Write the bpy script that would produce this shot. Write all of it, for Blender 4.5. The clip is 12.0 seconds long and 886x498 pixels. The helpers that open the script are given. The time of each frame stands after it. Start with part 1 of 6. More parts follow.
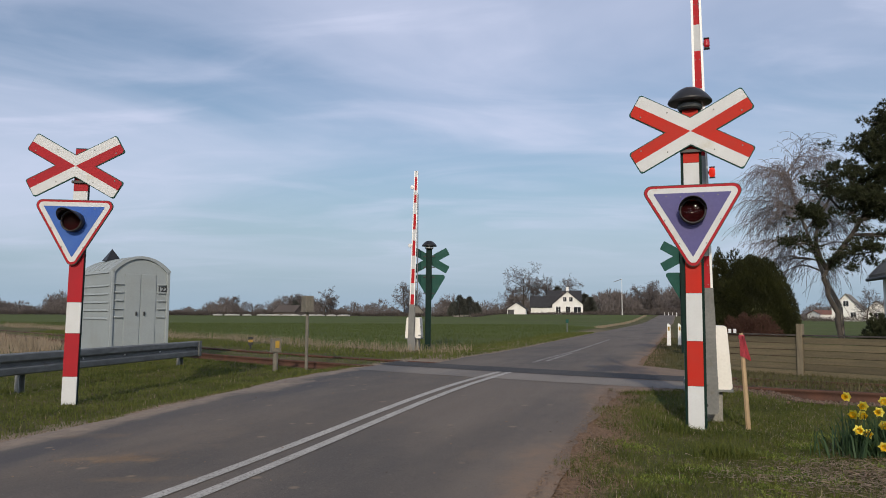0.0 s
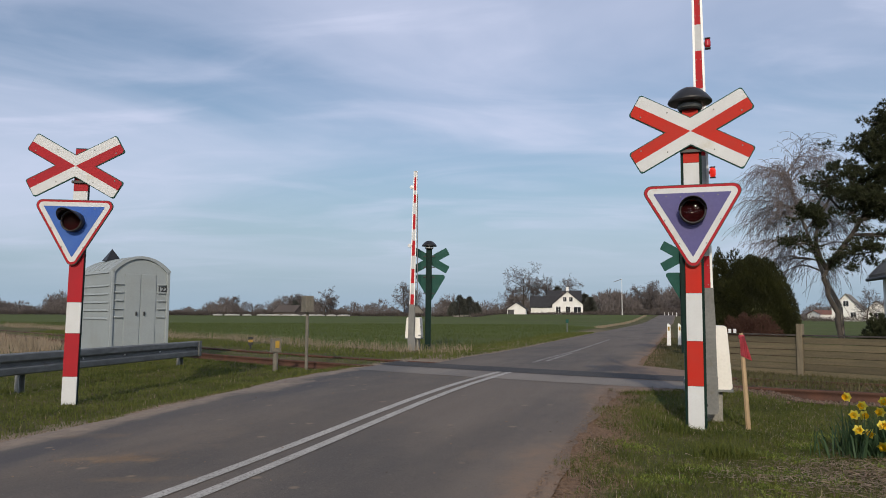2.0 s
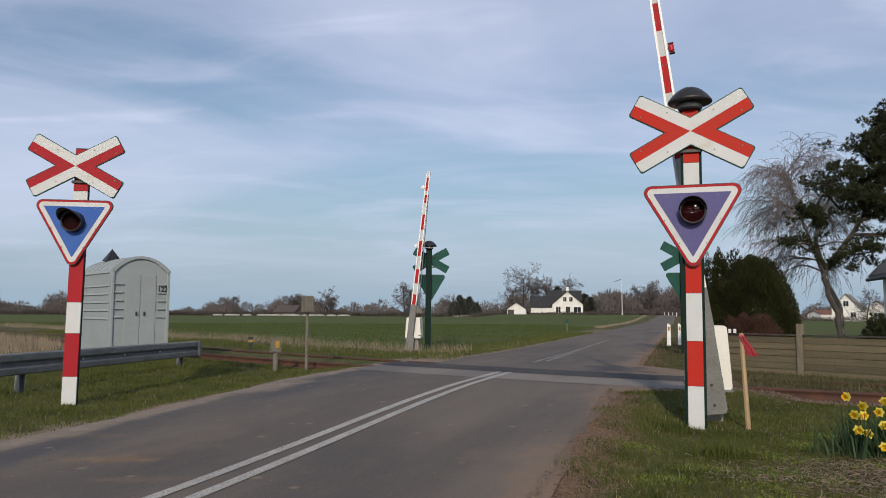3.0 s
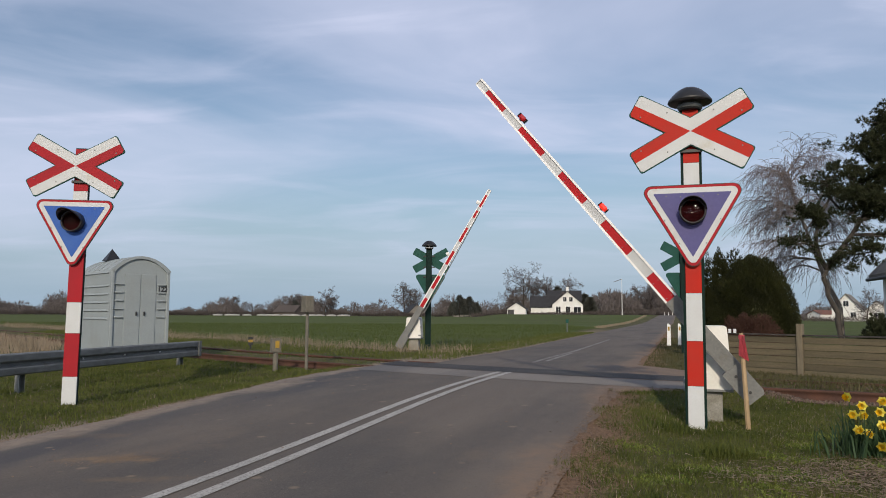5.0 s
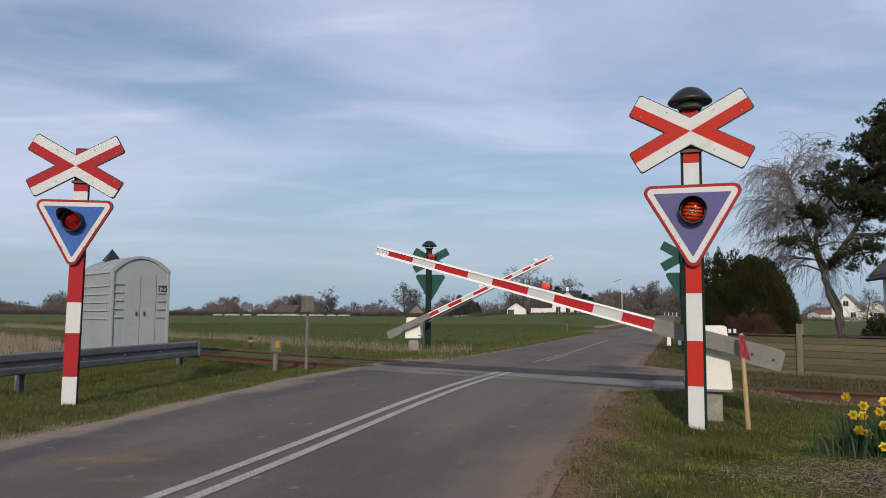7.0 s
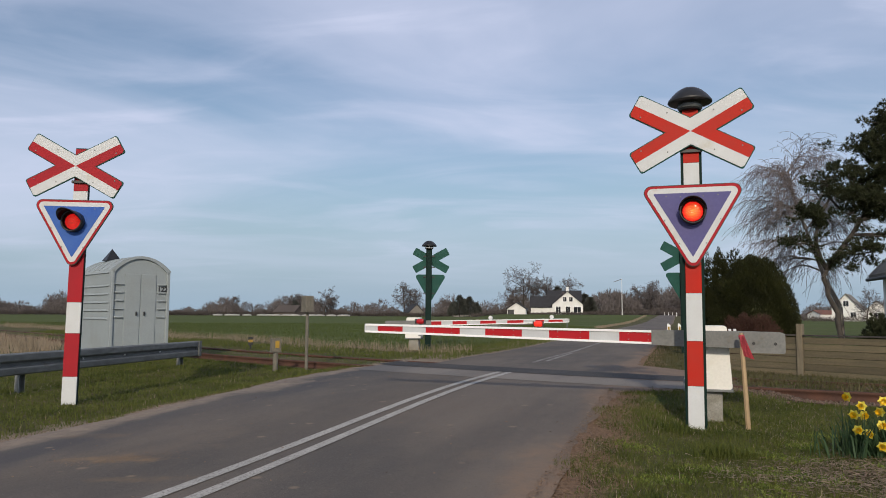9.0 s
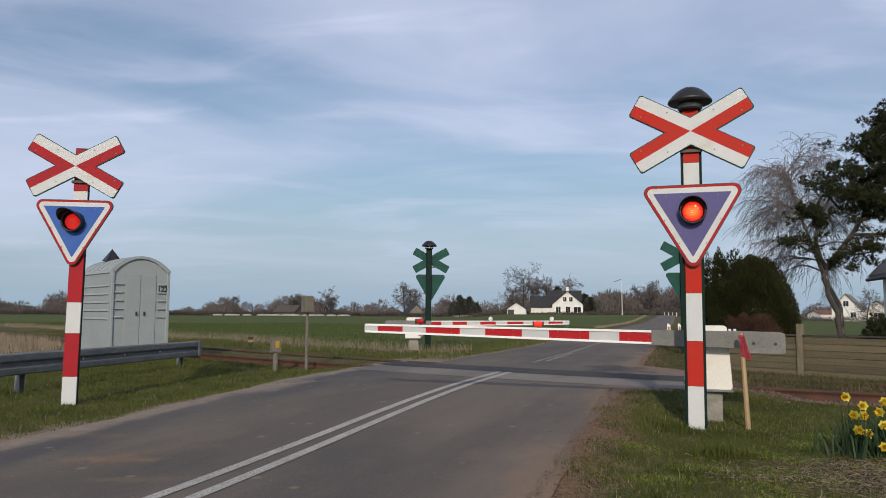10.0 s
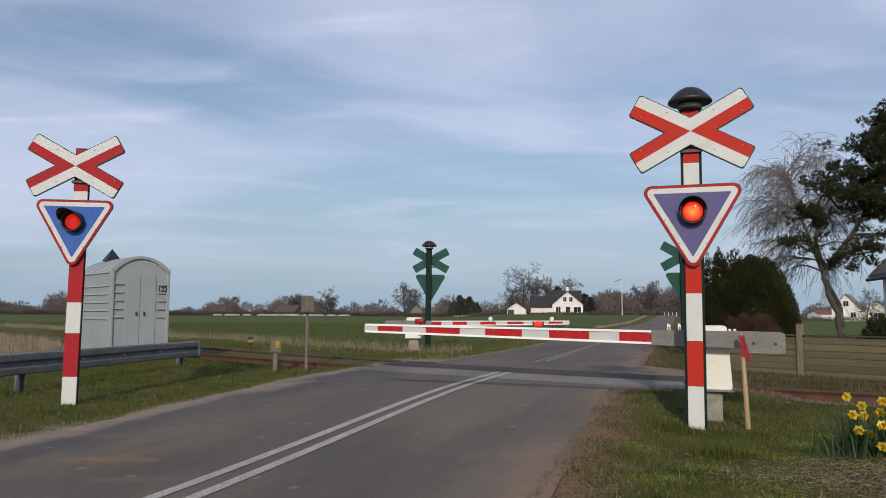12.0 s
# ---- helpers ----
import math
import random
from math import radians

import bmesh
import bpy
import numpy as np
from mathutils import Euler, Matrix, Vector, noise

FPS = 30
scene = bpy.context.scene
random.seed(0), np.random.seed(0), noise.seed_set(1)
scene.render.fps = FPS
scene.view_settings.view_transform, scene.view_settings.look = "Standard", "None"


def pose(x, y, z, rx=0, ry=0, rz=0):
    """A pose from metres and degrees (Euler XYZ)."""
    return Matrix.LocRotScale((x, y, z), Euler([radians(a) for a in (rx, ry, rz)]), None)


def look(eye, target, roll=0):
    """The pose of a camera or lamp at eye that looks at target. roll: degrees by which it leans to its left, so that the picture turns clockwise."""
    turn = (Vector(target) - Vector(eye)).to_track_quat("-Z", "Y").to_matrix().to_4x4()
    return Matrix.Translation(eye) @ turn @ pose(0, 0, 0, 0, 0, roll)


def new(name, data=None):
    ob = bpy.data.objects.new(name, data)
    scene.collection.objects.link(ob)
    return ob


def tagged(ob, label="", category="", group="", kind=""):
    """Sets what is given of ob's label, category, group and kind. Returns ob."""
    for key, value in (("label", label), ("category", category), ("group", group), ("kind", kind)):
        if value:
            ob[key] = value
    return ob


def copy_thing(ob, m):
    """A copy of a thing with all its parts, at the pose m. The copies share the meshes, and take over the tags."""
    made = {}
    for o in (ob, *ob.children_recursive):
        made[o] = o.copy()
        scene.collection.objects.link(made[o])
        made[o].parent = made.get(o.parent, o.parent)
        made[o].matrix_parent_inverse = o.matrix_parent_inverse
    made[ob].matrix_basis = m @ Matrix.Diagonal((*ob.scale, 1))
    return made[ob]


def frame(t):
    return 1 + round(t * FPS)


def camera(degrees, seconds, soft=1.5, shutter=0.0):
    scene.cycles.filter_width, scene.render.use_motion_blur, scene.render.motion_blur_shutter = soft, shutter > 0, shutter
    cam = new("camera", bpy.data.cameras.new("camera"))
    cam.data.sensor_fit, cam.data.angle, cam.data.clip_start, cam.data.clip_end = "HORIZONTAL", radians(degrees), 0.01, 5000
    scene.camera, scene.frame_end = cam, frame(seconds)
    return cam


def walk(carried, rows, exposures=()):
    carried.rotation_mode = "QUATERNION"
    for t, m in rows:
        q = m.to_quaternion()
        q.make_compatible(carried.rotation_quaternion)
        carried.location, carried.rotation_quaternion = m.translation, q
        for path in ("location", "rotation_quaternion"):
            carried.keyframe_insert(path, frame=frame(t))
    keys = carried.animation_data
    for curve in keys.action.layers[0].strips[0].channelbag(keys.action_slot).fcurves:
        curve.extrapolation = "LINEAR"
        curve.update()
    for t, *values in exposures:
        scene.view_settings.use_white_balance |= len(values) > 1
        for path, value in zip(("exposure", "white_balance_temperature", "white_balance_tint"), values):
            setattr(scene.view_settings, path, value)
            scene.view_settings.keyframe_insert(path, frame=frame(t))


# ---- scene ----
# a rural level crossing: x to the right, y along the view, z up; the near verge lies at z = 0
cam = camera(62.18, 12.0, soft=0.95)
EYE = (0.0, 0.0, 1.14)
VIEW = look(EYE, (0.0, 13.0, 1.14 + 1.16), 0.3)
walk(cam, [(0.0, VIEW), (12.0, VIEW)])

# ---- light ----
SUN_ELEV, SUN_AZ = 26.0, 186.0        # azimuth clockwise from +y: behind the camera
world = bpy.data.worlds.new("sky")
scene.world = world
world.use_nodes = True


def build_sky():
    nt = world.node_tree
    nt.nodes.clear()
    out = nt.nodes.new("ShaderNodeOutputWorld")
    bg = nt.nodes.new("ShaderNodeBackground")
    sky = nt.nodes.new("ShaderNodeTexSky")
    sky.sky_type = "NISHITA"
    sky.sun_disc = False
    sky.sun_elevation = radians(SUN_ELEV)
    sky.sun_rotation = radians(SUN_AZ)
    sky.air_density, sky.dust_density, sky.ozone_density = 1.0, 2.2, 1.6
    tc = nt.nodes.new("ShaderNodeTexCoord")
    # clouds lie on a flat layer: direction / height
    sep = nt.nodes.new("ShaderNodeSeparateXYZ")
    nt.links.new(tc.outputs["Generated"], sep.inputs[0])
    hz = nt.nodes.new("ShaderNodeMath")
    hz.operation = "MAXIMUM"
    hz.inputs[1].default_value = 0.0
    nt.links.new(sep.outputs[2], hz.inputs[0])
    ha = nt.nodes.new("ShaderNodeMath")
    ha.operation = "ADD"
    ha.inputs[1].default_value = 0.10
    nt.links.new(hz.outputs[0], ha.inputs[0])
    dx = nt.nodes.new("ShaderNodeMath")
    dx.operation = "DIVIDE"
    nt.links.new(sep.outputs[0], dx.inputs[0])
    nt.links.new(ha.outputs[0], dx.inputs[1])
    dy = nt.nodes.new("ShaderNodeMath")
    dy.operation = "DIVIDE"
    nt.links.new(sep.outputs[1], dy.inputs[0])
    nt.links.new(ha.outputs[0], dy.inputs[1])
    comb = nt.nodes.new("ShaderNodeCombineXYZ")
    nt.links.new(dx.outputs[0], comb.inputs[0])
    nt.links.new(dy.outputs[0], comb.inputs[1])

    def layer(scale, stretch, rot, lo, hi, detail, dist, off):
        m = nt.nodes.new("ShaderNodeMapping")
        m.inputs["Scale"].default_value = (scale * stretch, scale, 1)
        m.inputs["Rotation"].default_value = (0, 0, radians(rot))
        m.inputs["Location"].default_value = off
        nt.links.new(comb.outputs[0], m.inputs[0])
        n = nt.nodes.new("ShaderNodeTexNoise")
        n.inputs["Scale"].default_value = 1.0
        n.inputs["Detail"].default_value = detail
        n.inputs["Roughness"].default_value = 0.52
        n.inputs["Distortion"].default_value = dist
        nt.links.new(m.outputs[0], n.inputs["Vector"])
        r = nt.nodes.new("ShaderNodeMapRange")
        r.interpolation_type = "SMOOTHSTEP"
        r.inputs[1].default_value, r.inputs[2].default_value = lo, hi
        nt.links.new(n.outputs[0], r.inputs[0])
        return r.outputs[0]

    a = layer(0.50, 0.75, 20, 0.30, 0.70, 8, 0.6, (3.1, 1.7, 0))
    b = layer(1.7, 0.5, 24, 0.44, 0.74, 10, 0.9, (0.4, 5.2, 0))
    mx = nt.nodes.new("ShaderNodeMath")
    mx.operation = "MULTIPLY_ADD"
    mx.inputs[1].default_value = 0.50
    nt.links.new(b, mx.inputs[0])
    nt.links.new(a, mx.inputs[2])
    k = nt.nodes.new("ShaderNodeMath")
    k.operation = "MULTIPLY"
    k.use_clamp = True
    k.inputs[1].default_value = 0.72
    nt.links.new(mx.outputs[0], k.inputs[0])
    fade = nt.nodes.new("ShaderNodeMapRange")
    fade.interpolation_type = "SMOOTHSTEP"
    fade.inputs[1].default_value, fade.inputs[2].default_value = 0.0, 0.16
    nt.links.new(sep.outputs[2], fade.inputs[0])
    kf = nt.nodes.new("ShaderNodeMath")
    kf.operation = "MULTIPLY"
    nt.links.new(k.outputs[0], kf.inputs[0])
    nt.links.new(fade.outputs[0], kf.inputs[1])
    low = nt.nodes.new("ShaderNodeMapRange")
    low.interpolation_type = "SMOOTHSTEP"
    low.inputs[1].default_value, low.inputs[2].default_value = 0.30, -0.02
    low.inputs[3].default_value, low.inputs[4].default_value = 0.0, 0.92
    nt.links.new(sep.outputs[2], low.inputs[0])
    haze = nt.nodes.new("ShaderNodeMix")
    haze.data_type = "RGBA"
    haze.inputs["B"].default_value = (3.18, 4.28, 5.42, 1)
    nt.links.new(low.outputs[0], haze.inputs["Factor"])
    nt.links.new(sky.outputs[0], haze.inputs["A"])
    mixc = nt.nodes.new("ShaderNodeMix")
    mixc.data_type = "RGBA"
    mixc.inputs["B"].default_value = (5.75, 6.15, 7.85, 1)
    nt.links.new(kf.outputs[0], mixc.inputs["Factor"])
    nt.links.new(haze.outputs["Result"], mixc.inputs["A"])
    nt.links.new(mixc.outputs["Result"], bg.inputs[0])
    bg.inputs[1].default_value = 0.114
    nt.links.new(bg.outputs[0], out.inputs[0])


build_sky()
sun = new("sun", bpy.data.lights.new("sun", "SUN"))
sun.data.energy, sun.data.angle, sun.data.color = 2.5, radians(1.2), (1.0, 0.88, 0.71)
az = radians(SUN_AZ)
TO_SUN = Vector((math.sin(az) * math.cos(radians(SUN_ELEV)), math.cos(az) * math.cos(radians(SUN_ELEV)), math.sin(radians(SUN_ELEV))))
sun.matrix_world = look(TO_SUN * 50, (0, 0, 0))
scene.view_settings.exposure = 0.0


# ---- materials ----
def rgb(c, k=1.0):
    return (c[0] * k, c[1] * k, c[2] * k, 1)


def mat(name, col, rough=0.6, metal=0.0, col2=None, scale=6.0, lo=0.35, hi=0.65, fine=40.0, fine_amt=0.25, bump=0.2, bump_dist=0.004, spec=0.5,
        stretch=(1, 1, 1), random_amt=0.0, island=0.0, coat=0.0, dirt=None, dirt_scale=1.5, dirt_lo=0.58, dirt_hi=0.75):
    """Two scales of variation, a fine relief, and dirt patches."""
    m = bpy.data.materials.new(name)
    m.use_nodes = True
    nt = m.node_tree
    b = nt.nodes["Principled BSDF"]
    tc = nt.nodes.new("ShaderNodeTexCoord")
    mp = nt.nodes.new("ShaderNodeMapping")
    mp.inputs["Scale"].default_value = stretch
    nt.links.new(tc.outputs["Object"], mp.inputs[0])
    n1 = nt.nodes.new("ShaderNodeTexNoise")
    n1.inputs["Scale"].default_value, n1.inputs["Detail"].default_value = scale, 5
    n2 = nt.nodes.new("ShaderNodeTexNoise")
    n2.inputs["Scale"].default_value, n2.inputs["Detail"].default_value = fine, 4
    for n in (n1, n2):
        nt.links.new(mp.outputs[0], n.inputs["Vector"])
    r1 = nt.nodes.new("ShaderNodeMapRange")
    r1.inputs[1].default_value, r1.inputs[2].default_value = lo, hi
    nt.links.new(n1.outputs[0], r1.inputs[0])
    mix = nt.nodes.new("ShaderNodeMix")
    mix.data_type = "RGBA"
    mix.inputs["A"].default_value = rgb(col)
    mix.inputs["B"].default_value = rgb(col2 if col2 else [c * 0.8 for c in col])
    nt.links.new(r1.outputs[0], mix.inputs["Factor"])
    last = mix.outputs["Result"]
    if dirt:
        n3 = nt.nodes.new("ShaderNodeTexNoise")
        n3.inputs["Scale"].default_value, n3.inputs["Detail"].default_value, n3.inputs["Roughness"].default_value = dirt_scale, 7, 0.65
        nt.links.new(mp.outputs[0], n3.inputs["Vector"])
        r3 = nt.nodes.new("ShaderNodeMapRange")
        r3.inputs[1].default_value, r3.inputs[2].default_value = dirt_lo, dirt_hi
        nt.links.new(n3.outputs[0], r3.inputs[0])
        md = nt.nodes.new("ShaderNodeMix")
        md.data_type = "RGBA"
        md.inputs["B"].default_value = rgb(dirt)
        nt.links.new(last, md.inputs["A"])
        nt.links.new(r3.outputs[0], md.inputs["Factor"])
        last = md.outputs["Result"]
    hsv = nt.nodes.new("ShaderNodeHueSaturation")
    nt.links.new(last, hsv.inputs["Color"])
    r2 = nt.nodes.new("ShaderNodeMapRange")
    r2.inputs[1].default_value, r2.inputs[2].default_value = 0.25, 0.75
    r2.inputs[3].default_value, r2.inputs[4].default_value = 1 - fine_amt, 1 + fine_amt
    nt.links.new(n2.outputs[0], r2.inputs[0])
    val = r2.outputs[0]
    for src, amt in (("ShaderNodeObjectInfo", random_amt), ("ShaderNodeNewGeometry", island)):
        if amt:
            o = nt.nodes.new(src)
            r = nt.nodes.new("ShaderNodeMapRange")
            r.inputs[3].default_value, r.inputs[4].default_value = 1 - amt, 1 + amt
            nt.links.new(o.outputs["Random" if amt is random_amt and src == "ShaderNodeObjectInfo" else "Random Per Island"], r.inputs[0])
            mu = nt.nodes.new("ShaderNodeMath")
            mu.operation = "MULTIPLY"
            nt.links.new(val, mu.inputs[0])
            nt.links.new(r.outputs[0], mu.inputs[1])
            val = mu.outputs[0]
    nt.links.new(val, hsv.inputs["Value"])
    nt.links.new(hsv.outputs[0], b.inputs["Base Color"])
    b.inputs["Roughness"].default_value, b.inputs["Metallic"].default_value = rough, metal
    b.inputs["Specular IOR Level"].default_value = spec
    b.inputs["Coat Weight"].default_value = coat
    if bump:
        bp = nt.nodes.new("ShaderNodeBump")
        bp.inputs["Strength"].default_value, bp.inputs["Distance"].default_value = bump, bump_dist
        nt.links.new(n2.outputs[0], bp.inputs["Height"])
        nt.links.new(bp.outputs[0], b.inputs["Normal"])
    return m


def glow(name, col, strength, pattern=0.0, hot=(1.0, 0.07, 0.035), bulb=(0, 0, 0)):
    m = bpy.data.materials.new(name)
    m.use_nodes = True
    nt = m.node_tree
    b = nt.nodes["Principled BSDF"]
    b.inputs["Base Color"].default_value = rgb(col, 0.5)
    b.inputs["Emission Color"].default_value = rgb(col)
    b.inputs["Emission Strength"].default_value = strength
    if pattern:
        tc = nt.nodes.new("ShaderNodeTexCoord")
        w = nt.nodes.new("ShaderNodeTexWave")
        w.bands_direction = "Z"
        w.inputs["Scale"].default_value, w.inputs["Distortion"].default_value, w.inputs["Detail Scale"].default_value = 16, 7.0, 2.5
        nt.links.new(tc.outputs["Object"], w.inputs["Vector"])
        r = nt.nodes.new("ShaderNodeValToRGB")
        r.color_ramp.elements[0].color = rgb(col, 0.6)
        r.color_ramp.elements[1].color = rgb(hot)
        # brightest before the bulb
        dist = nt.nodes.new("ShaderNodeVectorMath")
        dist.operation = "DISTANCE"
        dist.inputs[1].default_value = bulb
        nt.links.new(tc.outputs["Object"], dist.inputs[0])
        near = nt.nodes.new("ShaderNodeMapRange")
        near.inputs["From Min"].default_value, near.inputs["From Max"].default_value = 0.0, 0.092
        near.inputs["To Min"].default_value, near.inputs["To Max"].default_value = 1.0, 0.0
        nt.links.new(dist.outputs["Value"], near.inputs["Value"])
        mul = nt.nodes.new("ShaderNodeMath")
        mul.operation = "MULTIPLY"
        nt.links.new(near.outputs[0], mul.inputs[0])
        band = nt.nodes.new("ShaderNodeMapRange")
        band.inputs["To Min"].default_value = 0.35
        nt.links.new(w.outputs["Fac"], band.inputs["Value"])
        nt.links.new(band.outputs[0], mul.inputs[1])
        nt.links.new(mul.outputs[0], r.inputs[0])
        nt.links.new(r.outputs[0], b.inputs["Emission Color"])
    return m


def clear(name, tint, gloss=0.08):
    """A thin clear pane: lets light through, with some gloss."""
    m = bpy.data.materials.new(name)
    m.use_nodes = True
    nt = m.node_tree
    nt.nodes.clear()
    out = nt.nodes.new("ShaderNodeOutputMaterial")
    t = nt.nodes.new("ShaderNodeBsdfTransparent")
    t.inputs[0].default_value = rgb(tint)
    g = nt.nodes.new("ShaderNodeBsdfGlossy")
    g.inputs["Roughness"].default_value = 0.12
    mx = nt.nodes.new("ShaderNodeMixShader")
    mx.inputs[0].default_value = gloss
    nt.links.new(t.outputs[0], mx.inputs[1])
    nt.links.new(g.outputs[0], mx.inputs[2])
    nt.links.new(mx.outputs[0], out.inputs[0])
    return m


def leafy(name, col, col2, trans=0.3, rough=0.6):
    """Leaves, needles and grass: each blade its own shade, with light coming through."""
    m = bpy.data.materials.new(name)
    m.use_nodes = True
    nt = m.node_tree
    b = nt.nodes["Principled BSDF"]
    g = nt.nodes.new("ShaderNodeNewGeometry")
    tc = nt.nodes.new("ShaderNodeTexCoord")
    n = nt.nodes.new("ShaderNodeTexNoise")
    n.inputs["Scale"].default_value, n.inputs["Detail"].default_value = 1.6, 4
    nt.links.new(tc.outputs["Object"], n.inputs["Vector"])
    ad = nt.nodes.new("ShaderNodeMath")
    ad.operation = "MULTIPLY_ADD"
    ad.inputs[1].default_value = 0.6
    nt.links.new(g.outputs["Random Per Island"], ad.inputs[0])
    sc = nt.nodes.new("ShaderNodeMapRange")
    sc.inputs[1].default_value, sc.inputs[2].default_value = 0.35, 0.65
    sc.inputs[3].default_value, sc.inputs[4].default_value = 0.0, 0.5
    nt.links.new(n.outputs[0], sc.inputs[0])
    nt.links.new(sc.outputs[0], ad.inputs[2])
    mix = nt.nodes.new("ShaderNodeMix")
    mix.data_type = "RGBA"
    mix.inputs["A"].default_value, mix.inputs["B"].default_value = rgb(col), rgb(col2)
    nt.links.new(ad.outputs[0], mix.inputs["Factor"])
    nt.links.new(mix.outputs["Result"], b.inputs["Base Color"])
    b.inputs["Roughness"].default_value = rough
    b.inputs["Specular IOR Level"].default_value = 0.25
    tl = nt.nodes.new("ShaderNodeBsdfTranslucent")
    nt.links.new(mix.outputs["Result"], tl.inputs[0])
    ms = nt.nodes.new("ShaderNodeMixShader")
    ms.inputs[0].default_value = trans
    nt.links.new(b.outputs[0], ms.inputs[1])
    nt.links.new(tl.outputs[0], ms.inputs[2])
    nt.links.new(ms.outputs[0], nt.nodes["Material Output"].inputs[0])
    return m


M = {}
M["ground"] = mat("verge_soil_grass", (0.060, 0.076, 0.022), 0.95, col2=(0.13, 0.105, 0.06), scale=1.3, fine=30, fine_amt=0.4, bump=0.8, bump_dist=0.03, spec=0.1,
                  dirt=(0.12, 0.09, 0.06), dirt_scale=0.6, dirt_lo=0.55, dirt_hi=0.7)
M["field"] = mat("winter_wheat", (0.074, 0.096, 0.027), 0.95, col2=(0.090, 0.110, 0.036), scale=0.08, fine=1.2, fine_amt=0.22, bump=0.6, bump_dist=0.05, spec=0.08,
                 dirt=(0.085, 0.085, 0.04), dirt_scale=0.05, dirt_lo=0.5, dirt_hi=0.75)
M["rust"] = mat("rusted_rail_steel", (0.092, 0.040, 0.025), 0.9, 0.0, col2=(0.062, 0.030, 0.021), scale=4, fine=60, bump=0.4)
M["ballast"] = mat("ballast_stone", (0.15, 0.10, 0.075), 0.9, col2=(0.10, 0.070, 0.052), scale=8, island=0.35, bump=0.5)
M["green"] = mat("dark_green_paint", (0.009, 0.062, 0.048), 0.6, spec=0.2, col2=(0.014, 0.075, 0.060), scale=5, fine_amt=0.15, bump=0.05, dirt=(0.03, 0.07, 0.055), dirt_scale=4, dirt_lo=0.6, dirt_hi=0.9)
M["red"] = mat("red_reflective_sheet", (0.46, 0.022, 0.012), 0.6, spec=0.15, col2=(0.41, 0.028, 0.018), scale=5, fine=120, fine_amt=0.06, bump=0.03)
M["armred"] = mat("red_arm_sheet", (0.40, 0.012, 0.018), 0.6, spec=0.15, col2=(0.36, 0.016, 0.022), scale=5, fine=120, fine_amt=0.06, bump=0.03)
M["white"] = mat("white_reflective_sheet", (0.58, 0.60, 0.61), 0.5, spec=0.2, col2=(0.54, 0.555, 0.56), scale=4, fine=90, fine_amt=0.05, bump=0.03, dirt=(0.5, 0.48, 0.42), dirt_scale=3)
M["armrail"] = mat("white_arm_edge", (0.84, 0.84, 0.84), 0.4, scale=4, col2=(0.78, 0.78, 0.77), fine_amt=0.04, bump=0.03)
M["violet"] = mat("faded_blue_sheet", (0.095, 0.090, 0.235), 0.6, spec=0.2, col2=(0.108, 0.10, 0.24), scale=4, fine_amt=0.06, bump=0.03)
M["blue"] = mat("blue_sheet", (0.034, 0.105, 0.40), 0.6, spec=0.2, col2=(0.05, 0.125, 0.40), scale=4, fine_amt=0.06, bump=0.03)
M["black"] = mat("black_plastic", (0.012, 0.012, 0.014), 0.45, col2=(0.02, 0.02, 0.022), scale=8, fine_amt=0.2, bump=0.1)
M["rim"] = mat("dark_sign_edge", (0.03, 0.03, 0.032), 0.5, scale=8, bump=0.05)
M["galv"] = mat("galvanised_steel", (0.20, 0.212, 0.21), 0.6, 0.2, col2=(0.14, 0.15, 0.15), scale=7, fine=50, fine_amt=0.15, bump=0.1, dirt=(0.16, 0.15, 0.14), dirt_scale=5)
M["beam"] = mat("dull_galvanised_beam", (0.165, 0.175, 0.174), 0.6, 0.2, col2=(0.115, 0.122, 0.121), scale=5, stretch=(1, 1, 3), fine=40, fine_amt=0.15, bump=0.1, dirt=(0.10, 0.095, 0.08), dirt_scale=4)
M["steel"] = mat("grey_painted_steel", (0.175, 0.178, 0.172), 0.6, 0.1, col2=(0.145, 0.148, 0.143), scale=6, fine_amt=0.15, bump=0.1, dirt=(0.14, 0.13, 0.11), dirt_scale=6, dirt_lo=0.6)
M["concrete"] = mat("concrete", (0.30, 0.29, 0.26), 0.9, col2=(0.22, 0.21, 0.18), scale=7, fine=70, bump=0.4)
M["box"] = mat("white_gloss_casing", (0.79, 0.78, 0.74), 0.4, col2=(0.75, 0.735, 0.685), scale=3, fine_amt=0.05, bump=0.05, dirt=(0.6, 0.55, 0.46), dirt_scale=2.5, dirt_lo=0.6, dirt_hi=0.85)
M["hut"] = mat("grey_fibreglass", (0.298, 0.335, 0.345), 0.6, col2=(0.280, 0.315, 0.325), scale=2, fine_amt=0.05, bump=0.05, dirt=(0.26, 0.28, 0.27), dirt_scale=1.5, dirt_lo=0.5, dirt_hi=0.8)
M["wood"] = mat("weathered_fence_wood", (0.135, 0.108, 0.064), 0.85, col2=(0.098, 0.083, 0.050), scale=3, stretch=(0.5, 0.5, 6), fine=40, bump=0.5, random_amt=0.22, dirt=(0.085, 0.09, 0.05), dirt_scale=1.2)
# weathered pale wood, with the sunlight on the posts put into its colour
M["greypost"] = mat("sunlit_weathered_post", (0.20, 0.165, 0.11), 0.85, col2=(0.14, 0.118, 0.08), scale=6, stretch=(3, 3, 0.5), fine=60, bump=0.4)
M["stake"] = mat("pale_sawn_wood", (0.42, 0.30, 0.17), 0.8, col2=(0.34, 0.24, 0.14), scale=9, stretch=(1, 1, 0.15), bump=0.3)
M["flag"] = mat("faded_pink_red_cloth", (0.55, 0.07, 0.09), 0.85, col2=(0.5, 0.08, 0.11), scale=9, fine=120, fine_amt=0.1)
